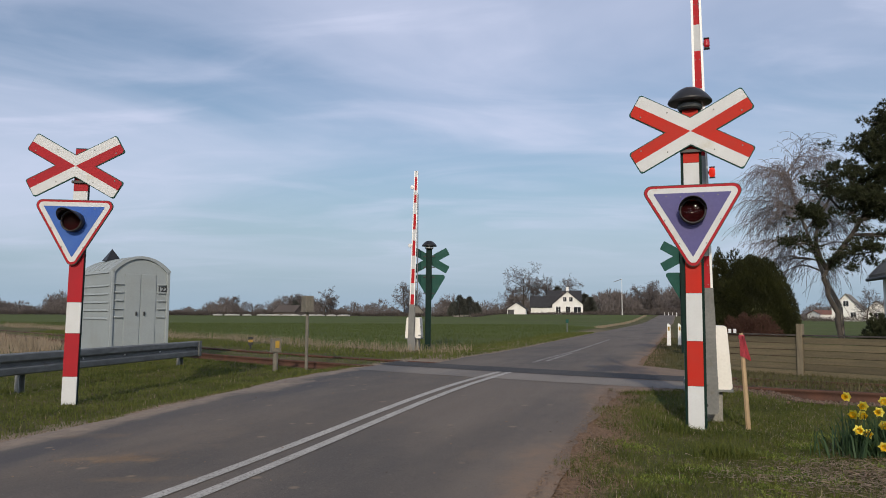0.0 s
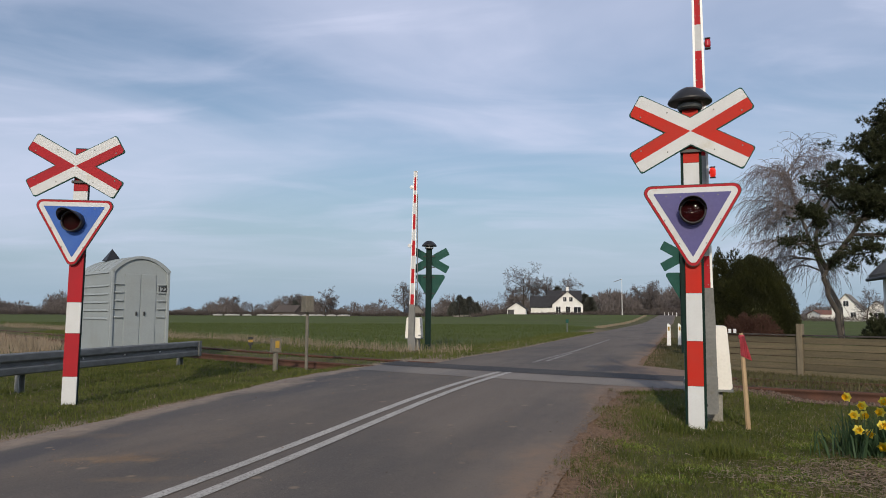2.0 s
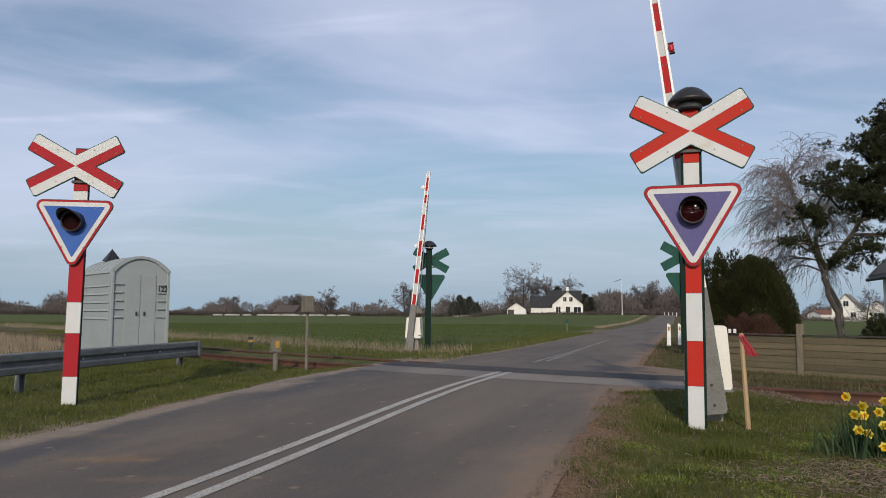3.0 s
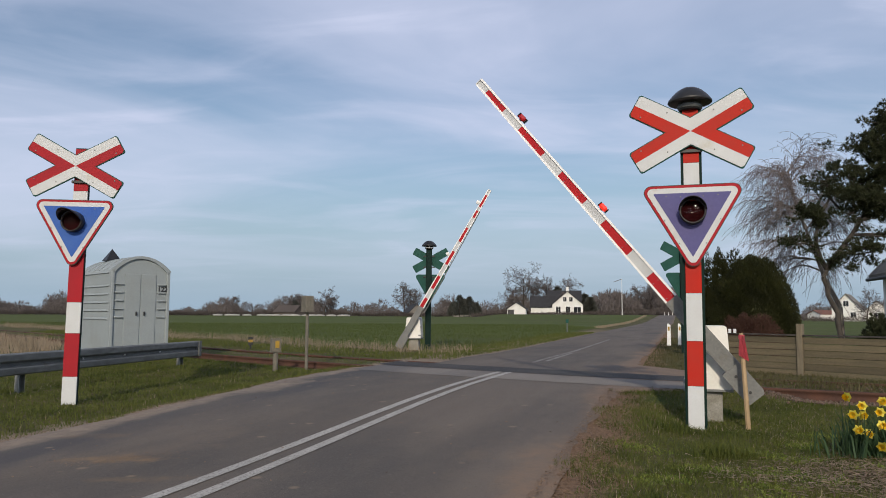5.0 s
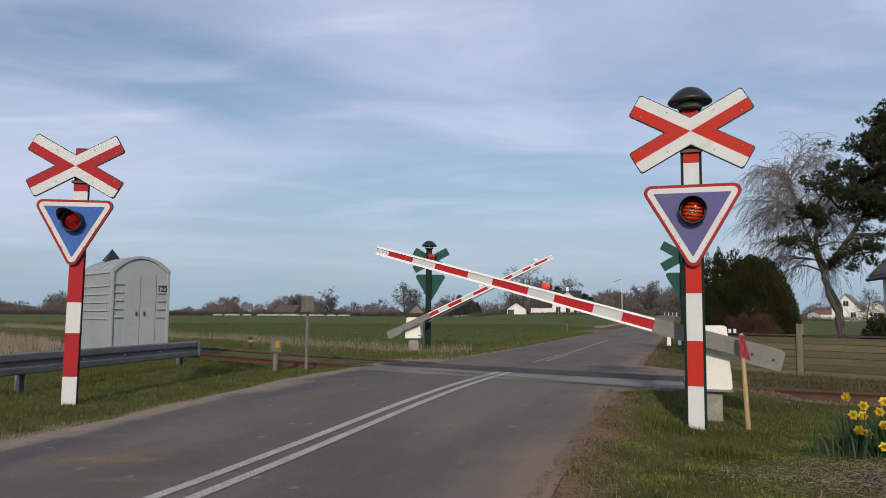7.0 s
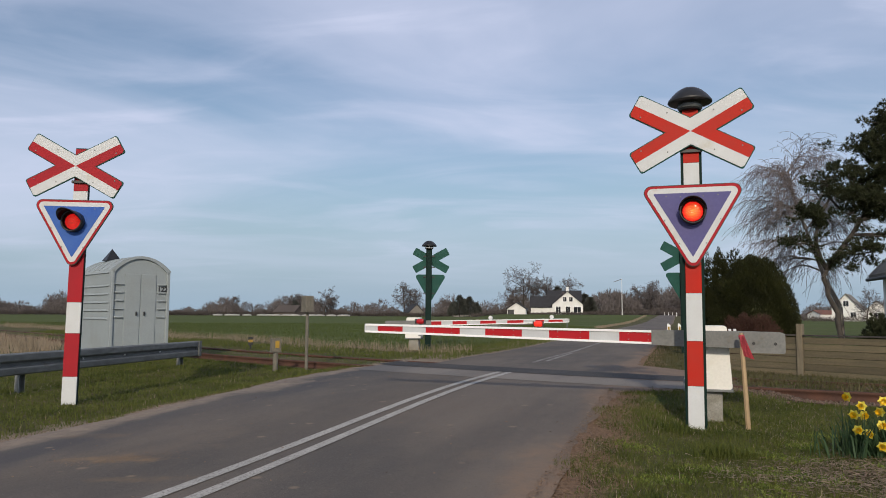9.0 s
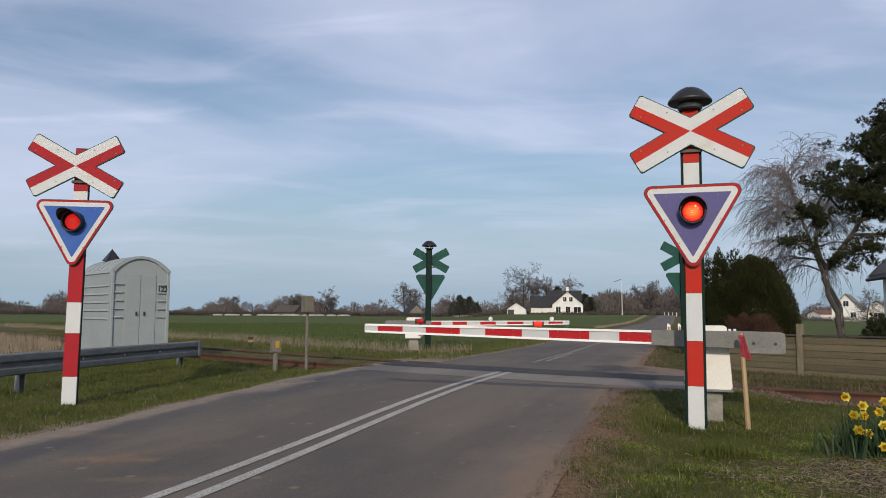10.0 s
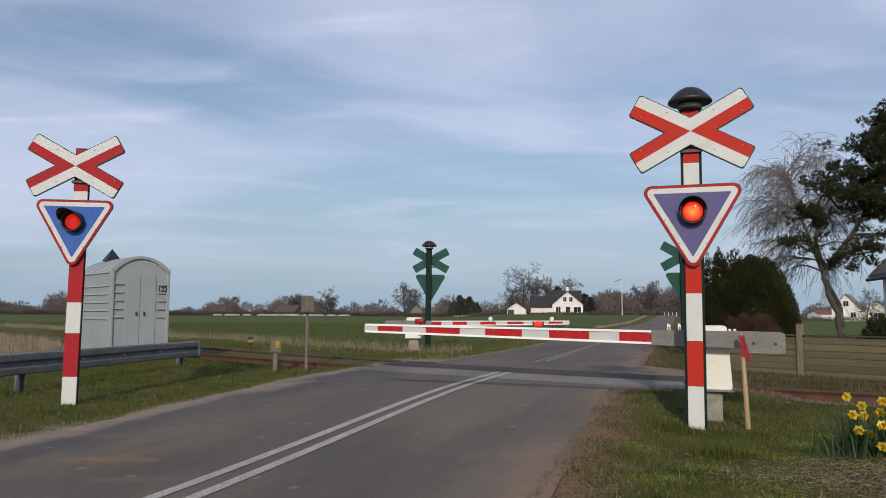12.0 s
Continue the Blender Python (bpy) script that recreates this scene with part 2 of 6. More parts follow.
M["yellow"] = mat("yellow_plate", (0.42, 0.26, 0.03), 0.6, scale=8, dirt=(0.3, 0.27, 0.2), dirt_scale=12)
M["beige"] = mat("grey_beige_box", (0.16, 0.148, 0.12), 0.8, col2=(0.125, 0.115, 0.092), scale=8, dirt=(0.14, 0.12, 0.09), dirt_scale=9)
M["wallwhite"] = mat("white_render", (0.74, 0.735, 0.715), 0.85, scale=0.7, col2=(0.66, 0.65, 0.62), fine=8, fine_amt=0.05, bump=0.1)
M["roofdark"] = mat("dark_roof_tiles", (0.030, 0.030, 0.033), 0.8, scale=1.2, fine=5, bump=0.3)
M["roofgrey"] = mat("grey_corrugated_roof", (0.20, 0.185, 0.16), 0.85, scale=1.5, fine=20, bump=0.3, dirt=(0.13, 0.12, 0.09))
M["roofred"] = mat("red_roof_tiles", (0.19, 0.085, 0.06), 0.85, scale=1.2, fine=5)
M["glass"] = mat("dark_window_glass", (0.02, 0.022, 0.026), 0.08, scale=2, fine_amt=0.0, bump=0.0)
M["bark"] = mat("grey_bark", (0.034, 0.028, 0.024), 0.9, col2=(0.072, 0.062, 0.053), scale=5, stretch=(1, 1, 0.35), bump=0.8, bump_dist=0.02)
M["birch"] = mat("birch_bark", (0.33, 0.29, 0.25), 0.85, col2=(0.10, 0.08, 0.07), scale=3, stretch=(1, 1, 0.6), bump=0.4)
M["twig"] = mat("bare_twigs", (0.150, 0.122, 0.122), 0.9, col2=(0.205, 0.170, 0.165), scale=0.6, island=0.3, bump=0.0)
# paled and greyed: the distance haze is mixed into this colour
M["fartwig"] = mat("far_hazed_twigs", (0.105, 0.090, 0.087), 0.95, col2=(0.140, 0.120, 0.115), scale=0.05, island=0.35, bump=0.0)
M["farhedge"] = mat("far_hedge", (0.075, 0.062, 0.056), 0.95, col2=(0.10, 0.084, 0.076), scale=0.05, island=0.35, bump=0.0)
M["needle"] = leafy("pine_needles", (0.020, 0.026, 0.011), (0.050, 0.056, 0.025), 0.12)
M["yew"] = leafy("yew_needles", (0.012, 0.015, 0.006), (0.042, 0.046, 0.012), 0.12)
M["redhedge"] = leafy("beech_hedge_leaves", (0.055, 0.028, 0.022), (0.10, 0.052, 0.038), 0.2)
M["grass"] = leafy("verge_grass", (0.044, 0.070, 0.010), (0.150, 0.160, 0.038), 0.35)
M["trackweed"] = leafy("olive_brown_weeds", (0.060, 0.062, 0.020), (0.125, 0.110, 0.050), 0.3)
M["straw"] = leafy("dry_straw", (0.37, 0.30, 0.215), (0.25, 0.195, 0.13), 0.25)
M["litter"] = leafy("dead_stalks", (0.36, 0.28, 0.195), (0.16, 0.108, 0.070), 0.15)
M["leaflitter"] = leafy("brown_leaf_litter", (0.14, 0.085, 0.052), (0.27, 0.18, 0.11), 0.1)
M["weed"] = leafy("yellow_green_weeds", (0.12, 0.19, 0.03), (0.24, 0.27, 0.06), 0.3)
M["daffleaf"] = leafy("daffodil_leaves", (0.030, 0.062, 0.030), (0.055, 0.095, 0.040), 0.25)
M["petal"] = leafy("daffodil_petals", (0.85, 0.76, 0.10), (0.88, 0.82, 0.22), 0.35)
M["trumpet"] = leafy("daffodil_trumpet", (0.85, 0.56, 0.01), (0.88, 0.62, 0.03), 0.3)
M["lampon"] = glow("lit_red_lamp", (1.0, 0.018, 0.018), 1.0, 1.0, (1.0, 0.09, 0.05), (-0.035, -0.12, 2.285))
M["lamphot"] = glow("bright_red_lamp", (1.0, 0.022, 0.015), 1.7, 1.0, (1.0, 0.52, 0.10), (0.005, -0.12, 2.195))
M["armlamp"] = glow("lit_arm_lamp", (1.0, 0.034, 0.016), 0.62)
M["armlampdim"] = mat("dim_red_lamp_glass", (0.42, 0.012, 0.018), 0.25, scale=20, bump=0.0)
M["slat"] = mat("added_slat_dark_red", (0.022, 0.0015, 0.003), 0.8, scale=20, bump=0.0, spec=0.1)
M["lens"] = clear("clear_lens", (0.92, 0.80, 0.80), 0.008)
M["sheetwhite"] = mat("greyish_white_sheeting", (0.50, 0.52, 0.535), 0.5, spec=0.2, col2=(0.46, 0.475, 0.49), scale=5, fine=120, fine_amt=0.06, bump=0.03)
M["lampwhite"] = mat("white_lamp_casing", (0.8, 0.8, 0.8), 0.4, scale=8, bump=0.0)
M["postgreen"] = mat("blackish_green_paint", (0.0035, 0.017, 0.014), 0.65, spec=0.15, col2=(0.006, 0.022, 0.018), scale=6, fine_amt=0.2, bump=0.08)
M["crimson"] = mat("crimson_sheet", (0.36, 0.016, 0.024), 0.6, spec=0.15, col2=(0.32, 0.018, 0.026), scale=5, fine=120, fine_amt=0.06, bump=0.03)
M["sleeper"] = mat("dark_sleeper", (0.075, 0.058, 0.045), 0.9, col2=(0.10, 0.08, 0.06), scale=4, bump=0.3)
M["paleclip"] = leafy("pale_clipped_hedge", (0.20, 0.155, 0.115), (0.28, 0.22, 0.165), 0.15)
M["bale"] = mat("pale_bale_wrap", (0.42, 0.41, 0.38), 0.5, scale=0.6, fine=4, bump=0.2)
# needle greens lightened and dulled to carry haze in the colour
M["fartree"] = leafy("far_hazed_conifers", (0.055, 0.060, 0.052), (0.092, 0.094, 0.080), 0.1)


# ---- mesh helpers ----
def part(name, bm, material, parent=None, label="", smooth=False):
    """Links a bmesh as one mesh object, under a thing or a part."""
    me = bpy.data.meshes.new(name)
    bm.normal_update()
    bm.to_mesh(me)
    bm.free()
    me.materials.append(material)
    if smooth:
        for p in me.polygons:
            p.use_smooth = True
    ob = new(name, me)
    if parent:
        ob.parent = parent
    if label:
        tagged(ob, label)
    return ob


def shared(name, me, parent, m=None):
    ob = new(name, me)
    ob.parent = parent
    if m:
        ob.matrix_basis = m
    return ob


def thing(name, m, label, category, group="", kind=""):
    ob = new(name)
    ob.empty_display_size = 0.1
    ob.matrix_basis = m
    return tagged(ob, label, category, group, kind)


def B():
    return bmesh.new()


def box(bm, x0, x1, y0, y1, z0, z1, bevel=0.0, m=None):
    vs = bmesh.ops.create_cube(bm, size=1.0, matrix=Matrix.Translation(((x0 + x1) / 2, (y0 + y1) / 2, (z0 + z1) / 2)) @ Matrix.Diagonal((x1 - x0, y1 - y0, z1 - z0, 1)))["verts"]
    if bevel:
        es = {e for v in vs for e in v.link_edges}
        r = bmesh.ops.bevel(bm, geom=list(es), offset=bevel, segments=2, affect="EDGES", profile=0.5)
        vs = list({v for f in r["faces"] for v in f.verts} | {v for v in vs if v.is_valid})
    if m:
        bmesh.ops.transform(bm, matrix=m, verts=vs)
    return bm


def tube(bm, p, q, r0, r1=None, n=12, caps=True):
    """A tapered round bar from p to q."""
    p, q = Vector(p), Vector(q)
    r1 = r0 if r1 is None else r1
    d = q - p
    m = Matrix.Translation((p + q) / 2) @ d.to_track_quat("Z", "Y").to_matrix().to_4x4()
    bmesh.ops.create_cone(bm, cap_ends=caps, segments=n, radius1=r0, radius2=r1, depth=d.length, matrix=m)
    return bm


def prism(bm, pts, y0, y1, m=None):
    """A flat outline in x, z, with thickness from y0 to y1."""
    a = [bm.verts.new((x, y0, z)) for x, z in pts]
    b = [bm.verts.new((x, y1, z)) for x, z in pts]
    n = len(pts)
    bm.faces.new(a)
    bm.faces.new(b[::-1])
    for i in range(n):
        bm.faces.new((a[(i + 1) % n], a[i], b[i], b[(i + 1) % n]))
    if m:
        bmesh.ops.transform(bm, matrix=m, verts=a + b)
    bmesh.ops.recalc_face_normals(bm, faces=bm.faces)
    return bm


def rounded(pts, r, n=5):
    """An outline with its corners rounded to the radius r."""
    out = []
    k = len(pts)
    for i in range(k):
        p, a, b = Vector(pts[i]), Vector(pts[i - 1]), Vector(pts[(i + 1) % k])
        u, v = (a - p).normalized(), (b - p).normalized()
        half = u.angle(v) / 2
        t = r / math.tan(half)
        c = p + (u + v).normalized() * (r / math.sin(half))
        s, e = p + u * t - c, p + v * t - c
        ang = s.angle_signed(e)
        for j in range(n + 1):
            w = s.copy()
            w.rotate(Matrix.Rotation(-ang * j / n, 2))
            out.append(tuple(c + w))
    return out


def lathe(bm, prof, n=24, m=None):
    """A turned shape: (radius, height) pairs round z."""
    rings = []
    for r, z in prof:
        rings.append([bm.verts.new((r * math.cos(2 * math.pi * i / n), r * math.sin(2 * math.pi * i / n), z)) for i in range(n)])
    for a, b in zip(rings, rings[1:]):
        for i in range(n):
            bm.faces.new((a[i], a[(i + 1) % n], b[(i + 1) % n], b[i]))
    bm.faces.new(rings[0][::-1])
    bm.faces.new(rings[-1])
    if m:
        bmesh.ops.transform(bm, matrix=m, verts=[v for r in rings for v in r])
    bmesh.ops.recalc_face_normals(bm, faces=bm.faces)
    return bm


def raw(name, verts, faces, material, parent=None, kind="", label="", category="", smooth=False):
    """A large mesh from arrays: verts (n, 3), faces (m, 3 or 4)."""
    verts, faces = np.asarray(verts, np.float32), np.asarray(faces, np.int32)
    me = bpy.data.meshes.new(name)
    k = faces.shape[1]
    me.vertices.add(len(verts))
    me.vertices.foreach_set("co", verts.ravel())
    me.loops.add(faces.size)
    me.loops.foreach_set("vertex_index", faces.ravel())
    me.polygons.add(len(faces))
    me.polygons.foreach_set("loop_start", np.arange(0, faces.size, k, dtype=np.int32))
    me.polygons.foreach_set("loop_total", np.full(len(faces), k, np.int32))
    if smooth:
        me.polygons.foreach_set("use_smooth", np.ones(len(faces), bool))
    me.update(calc_edges=True)
    me.materials.append(material)
    ob = new(name, me)
    if parent:
        ob.parent = parent
    return tagged(ob, label, category, "", kind)


# ---- the lie of the land ----
ROAD_DIR = radians(17.8)
RD = np.array([math.sin(ROAD_DIR), math.cos(ROAD_DIR)])      # along the road
RN = np.array([math.cos(ROAD_DIR), -math.sin(ROAD_DIR)])     # across it, to the right


def near_rail_y(x):
    xc = np.clip(x, -10.0, 7.0)
    y = 13.07 - 0.745 * xc + 0.0190 * xc * xc
    return y + (x - xc) * (-0.745 + 0.038 * xc)


def rail_slope(x):
    return -0.745 + 0.038 * np.clip(x, -10.0, 7.0)


def track_w(x, y):
    """Distance from the middle of the track, positive beyond it."""
    s = rail_slope(x)
    return (y - near_rail_y(x)) / np.sqrt(1 + s * s) - 0.75


def step(a, b, v):
    t = np.clip((v - a) / (b - a), 0, 1)
    return t * t * (3 - 2 * t)


def swell(x, y):
    """The land rises a little towards the farm."""
    b = x / np.maximum(y, 1.0)
    return 1.15 * step(90, 190, y) * step(0.03, 0.08, b) * (1 - step(0.31, 0.40, b))


def road_s(x, y):
    return x * RN[0] + y * RN[1]


ROAD_L, ROAD_R = -5.62, -0.78      # the road's edges, across its line


def road_rise(x, y):
    """The road climbs gently to the track and drops a little beyond it."""
    w = track_w(x, y)
    return 0.185 * step(-9.5, -2.5, w) - 0.012 * step(-2.0, 0.5, w) - 0.05 * step(2.0, 9.0, w) + swell(x, y)


def road_right(x, y):
    """The right edge, which widens over the track."""
    w = track_w(x, y)
    return ROAD_R + 1.35 * step(-2.4, -1.6, w) * (1 - step(1.3, 3.0, w))


def ground_z(x, y):
    w = track_w(x, y)
    k = step(-3.0, -5.5, x)          # the bank is broader round the hut
    flat = 0.125 * step(-2.6 - 2.6 * k, -0.6 - 1.2 * k, w) - 0.03 * step(3.0, 9.0, w) + swell(x, y)
    s = road_s(x, y)
    wide = ROAD_R + 1.35 * step(-2.8, -1.75, w) * (1 - step(1.3, 3.0, w))
    d = np.maximum(np.maximum(s - wide, ROAD_L - s), 0)
    # the rails stand clear of a shallow trench beside and between them
    trench = step(-1.75, -1.15, w) * (1 - step(-0.35, 0.05, w)) * step(0.5, 1.1, d)
    flat = flat - (flat - 0.025) * trench
    return np.maximum(flat, road_rise(x, y) - 0.010 - 0.17 * d)


def road_z(x, y):
    return road_rise(x, y) + 0.012


# ---- ground and road ----
def axis(lo, hi, near_lo, near_hi, fine):
    a = list(np.arange(near_lo, near_hi + 1e-6, fine))
    out, d, v = [], fine, near_hi
    while v < hi:
        d *= 1.35
        v += d
        out.append(min(v, hi))
    pre, d, v = [], fine, near_lo
    while v > lo:
        d *= 1.35
        v -= d
        pre.append(max(v, lo))
    return np.array(pre[::-1] + a + out)


def grid(name, xs, ys, zfun, material, label, mask=None, smooth=True):
    X, Y = np.meshgrid(xs, ys)
    Z = zfun(X, Y)
    nx, ny = len(xs), len(ys)
    idx = np.arange(nx * ny).reshape(ny, nx)
    f = np.stack([idx[:-1, :-1], idx[:-1, 1:], idx[1:, 1:], idx[1:, :-1]], -1).reshape(-1, 4)
    return raw(name, np.stack([X, Y, Z], -1).reshape(-1, 3), f, material, None, "structure", label, name, smooth)


def lumps(x, y):
    return 0.012 * np.sin(2.3 * x + 0.7 * np.sin(1.7 * y)) * np.cos(1.9 * y + 0.4 * x) + 0.008 * np.sin(5.1 * x + 2.0) * np.sin(4.3 * y)


def sheet_z(x, y):
    s = road_s(x, y)
    rr = ROAD_R
    inside = step(ROAD_L + 0.1, ROAD_L + 0.6, s) * (1 - step(rr - 0.6, rr - 0.1, s))
    return ground_z(x, y) + lumps(x, y) * (1 - step(30, 60, np.hypot(x, y))) - 0.06 * inside


def edge_dirt(m):
    """Bare sandy earth and trodden leaves beside the asphalt."""
    nt = m.node_tree
    hsv = next(n for n in nt.nodes if n.bl_idname == "ShaderNodeHueSaturation")
    src = hsv.inputs["Color"].links[0].from_socket
    tc = nt.nodes.new("ShaderNodeTexCoord")
    mp = nt.nodes.new("ShaderNodeMapping")
    mp.inputs["Rotation"].default_value = (0, 0, ROAD_DIR)
    nt.links.new(tc.outputs["Object"], mp.inputs[0])
    sep = nt.nodes.new("ShaderNodeSeparateXYZ")
    nt.links.new(mp.outputs[0], sep.inputs[0])
    n = nt.nodes.new("ShaderNodeTexNoise")
    n.inputs["Scale"].default_value, n.inputs["Detail"].default_value = 2.2, 6
    nt.links.new(mp.outputs[0], n.inputs["Vector"])
    wob = nt.nodes.new("ShaderNodeMapRange")
    wob.inputs[1].default_value, wob.inputs[2].default_value, wob.inputs[3].default_value, wob.inputs[4].default_value = 0.3, 0.7, -0.25, 0.25
    nt.links.new(n.outputs[0], wob.inputs[0])
    add = nt.nodes.new("ShaderNodeMath")
    nt.links.new(sep.outputs[0], add.inputs[0])
    nt.links.new(wob.outputs[0], add.inputs[1])
    for a, b, col in ((ROAD_R + 0.55, ROAD_R + 0.15, (0.215, 0.140, 0.090)), (ROAD_L - 0.62, ROAD_L - 0.22, (0.26, 0.205, 0.155))):
        lo = nt.nodes.new("ShaderNodeMapRange")
        lo.interpolation_type = "SMOOTHSTEP"
        lo.inputs[1].default_value, lo.inputs[2].default_value = a, b
        nt.links.new(add.outputs[0], lo.inputs[0])
        other = nt.nodes.new("ShaderNodeMapRange")      # only on this side of the road
        c = -3.2
        other.inputs[1].default_value, other.inputs[2].default_value = (c - 0.05, c + 0.05) if a > c else (c + 0.05, c - 0.05)
        nt.links.new(sep.outputs[0], other.inputs[0])
        along = nt.nodes.new("ShaderNodeMapRange")      # and not far beyond the track
        along.inputs[1].default_value, along.inputs[2].default_value = 60.0, 40.0
        nt.links.new(sep.outputs[1], along.inputs[0])
        m0 = nt.nodes.new("ShaderNodeMath")
        m0.operation = "MULTIPLY"
        nt.links.new(lo.outputs[0], m0.inputs[0])
        nt.links.new(along.outputs[0], m0.inputs[1])
        mu = nt.nodes.new("ShaderNodeMath")
        mu.operation = "MULTIPLY"
        nt.links.new(m0.outputs[0], mu.inputs[0])
        nt.links.new(other.outputs[0], mu.inputs[1])
        mx = nt.nodes.new("ShaderNodeMix")
        mx.data_type = "RGBA"
        mx.inputs["B"].default_value = rgb(col)
        nt.links.new(mu.outputs[0], mx.inputs["Factor"])
        nt.links.new(src, mx.inputs["A"])
        src = mx.outputs["Result"]
    nt.links.new(src, hsv.inputs["Color"])


edge_dirt(M["ground"])
grid("ground", axis(-2500, 2500, -26, 24, 0.4), axis(-400, 3200, -8, 50, 0.4), sheet_z, M["ground"], "grassy verge and bare soil round the crossing")


def asphalt(name, base, base2, sandy=True):
    """Worn asphalt: aggregate, long wear marks, sand washed on along the edges."""
    m = bpy.data.materials.new(name)
    m.use_nodes = True
    nt = m.node_tree
    b = nt.nodes["Principled BSDF"]
    tc = nt.nodes.new("ShaderNodeTexCoord")
    mp = nt.nodes.new("ShaderNodeMapping")
    mp.inputs["Rotation"].default_value = (0, 0, ROAD_DIR)
    nt.links.new(tc.outputs["Object"], mp.inputs[0])

    def nz(scale, detail=4, stretch=None, rough=0.55):
        n = nt.nodes.new("ShaderNodeTexNoise")
        n.inputs["Scale"].default_value, n.inputs["Detail"].default_value, n.inputs["Roughness"].default_value = scale, detail, rough
        src = mp.outputs[0]
        if stretch:
            k = nt.nodes.new("ShaderNodeMapping")
            k.inputs["Scale"].default_value = stretch
            nt.links.new(src, k.inputs[0])
            src = k.outputs[0]
        nt.links.new(src, n.inputs["Vector"])
        return n.outputs[0]

    def rng(src, a, c, lo=0.0, hi=1.0, smooth=False):
        r = nt.nodes.new("ShaderNodeMapRange")
        if smooth:
            r.interpolation_type = "SMOOTHSTEP"
        r.inputs[1].default_value, r.inputs[2].default_value, r.inputs[3].default_value, r.inputs[4].default_value = a, c, lo, hi
        nt.links.new(src, r.inputs[0])
        return r.outputs[0]

    def mixc(fac, a, col):
        x = nt.nodes.new("ShaderNodeMix")
        x.data_type = "RGBA"
        nt.links.new(fac, x.inputs["Factor"])
        if isinstance(a, tuple):
            x.inputs["A"].default_value = rgb(a)
        else:
            nt.links.new(a, x.inputs["A"])
        x.inputs["B"].default_value = rgb(col)
        return x.outputs["Result"]

    def math_(op, a, c):
        x = nt.nodes.new("ShaderNodeMath")
        x.operation = op
        for i, v in enumerate((a, c)):
            if isinstance(v, float):
                x.inputs[i].default_value = v
            else:
                nt.links.new(v, x.inputs[i])
        return x.outputs[0]

    col = mixc(rng(nz(0.8, 6, (1.0, 0.12, 1)), 0.38, 0.64), base, base2)
    col = mixc(rng(nz(0.45, 7, (1, 0.35, 1), 0.62), 0.47, 0.62, 0, 0.70), col, (base[0] * 0.58, base[1] * 0.64, base[2] * 0.74))
    col = mixc(rng(nz(90, 2), 0.58, 0.72, 0, 0.45), col, (0.23, 0.21, 0.19))
    col = mixc(rng(nz(70, 2), 0.28, 0.40, 0.55, 0.0), col, (0.02, 0.02, 0.021))
    if sandy:
        sep = nt.nodes.new("ShaderNodeSeparateXYZ")
        nt.links.new(mp.outputs[0], sep.inputs[0])
        wob = rng(nz(1.3, 5, (1, 0.5, 1), 0.6), 0.3, 0.7, -0.28, 0.28)
        s = math_("ADD", sep.outputs[0], wob)
        # a smooth bluish wheel track along the left lane
        lane = math_("MULTIPLY", rng(s, -5.35, -5.05, 0, 1.0, True), rng(s, -4.45, -4.85, 0, 1.0, True))
        lane = math_("MULTIPLY", lane, rng(nz(0.9, 5, (1, 0.25, 1), 0.6), 0.36, 0.58, 0.15, 0.8))
        col = mixc(lane, col, (0.066, 0.064, 0.068))
        grit = rng(nz(7, 5, None, 0.7), 0.32, 0.62, 0.35, 1.0)
        left = math_("MULTIPLY", rng(s, -5.02, -5.42, 0, 1.0, True), grit)
        col = mixc(left, col, (0.27, 0.215, 0.165))
        right = math_("MULTIPLY", rng(s, -1.15, -0.80, 0, 1.0, True), grit)
        col = mixc(right, col, (0.225, 0.155, 0.105))
        col = mixc(rng(nz(1.1, 6, (1.0, 0.6, 1), 0.65), 0.58, 0.74, 0, 0.5), col, (0.19, 0.142, 0.102))
        # earth trodden and washed onto the left lane
        for cx, cy, rx, ry, amt in ((-2.40, 5.62, 0.42, 0.16, 1.0), (-2.05, 5.0, 0.35, 0.10, 0.4), (-3.1, 6.6, 0.5, 0.12, 0.3)):
            pm = nt.nodes.new("ShaderNodeMapping")
            pm.vector_type = "TEXTURE"
            pm.inputs["Location"].default_value, pm.inputs["Scale"].default_value = (cx, cy, 0), (rx, ry, 50)
            nt.links.new(tc.outputs["Object"], pm.inputs[0])
            ln = nt.nodes.new("ShaderNodeVectorMath")
            ln.operation = "LENGTH"
            nt.links.new(pm.outputs[0], ln.inputs[0])
            edge = math_("ADD", ln.outputs["Value"], rng(nz(5, 6, None, 0.7), 0.3, 0.7, -0.75, 0.75))
            col = mixc(math_("MULTIPLY", rng(edge, 1.2, 0.1, 0, amt, True), grit), col, (0.225, 0.150, 0.085))
        vor = nt.nodes.new("ShaderNodeTexVoronoi")
        vor.inputs["Scale"].default_value = 2.6
        nt.links.new(mp.outputs[0], vor.inputs["Vector"])
        col = mixc(rng(vor.outputs["Distance"], 0.12, 0.06, 0, 0.75), col, (0.23, 0.175, 0.125))
    nt.links.new(col, b.inputs["Base Color"])
    b.inputs["Roughness"].default_value = 0.86
    b.inputs["Specular IOR Level"].default_value = 0.3
    bp = nt.nodes.new("ShaderNodeBump")
    bp.inputs["Strength"].default_value, bp.inputs["Distance"].default_value = 0.55, 0.006
    nt.links.new(nz(80, 3), bp.inputs["Height"])
    nt.links.new(bp.outputs[0], b.inputs["Normal"])
    return m


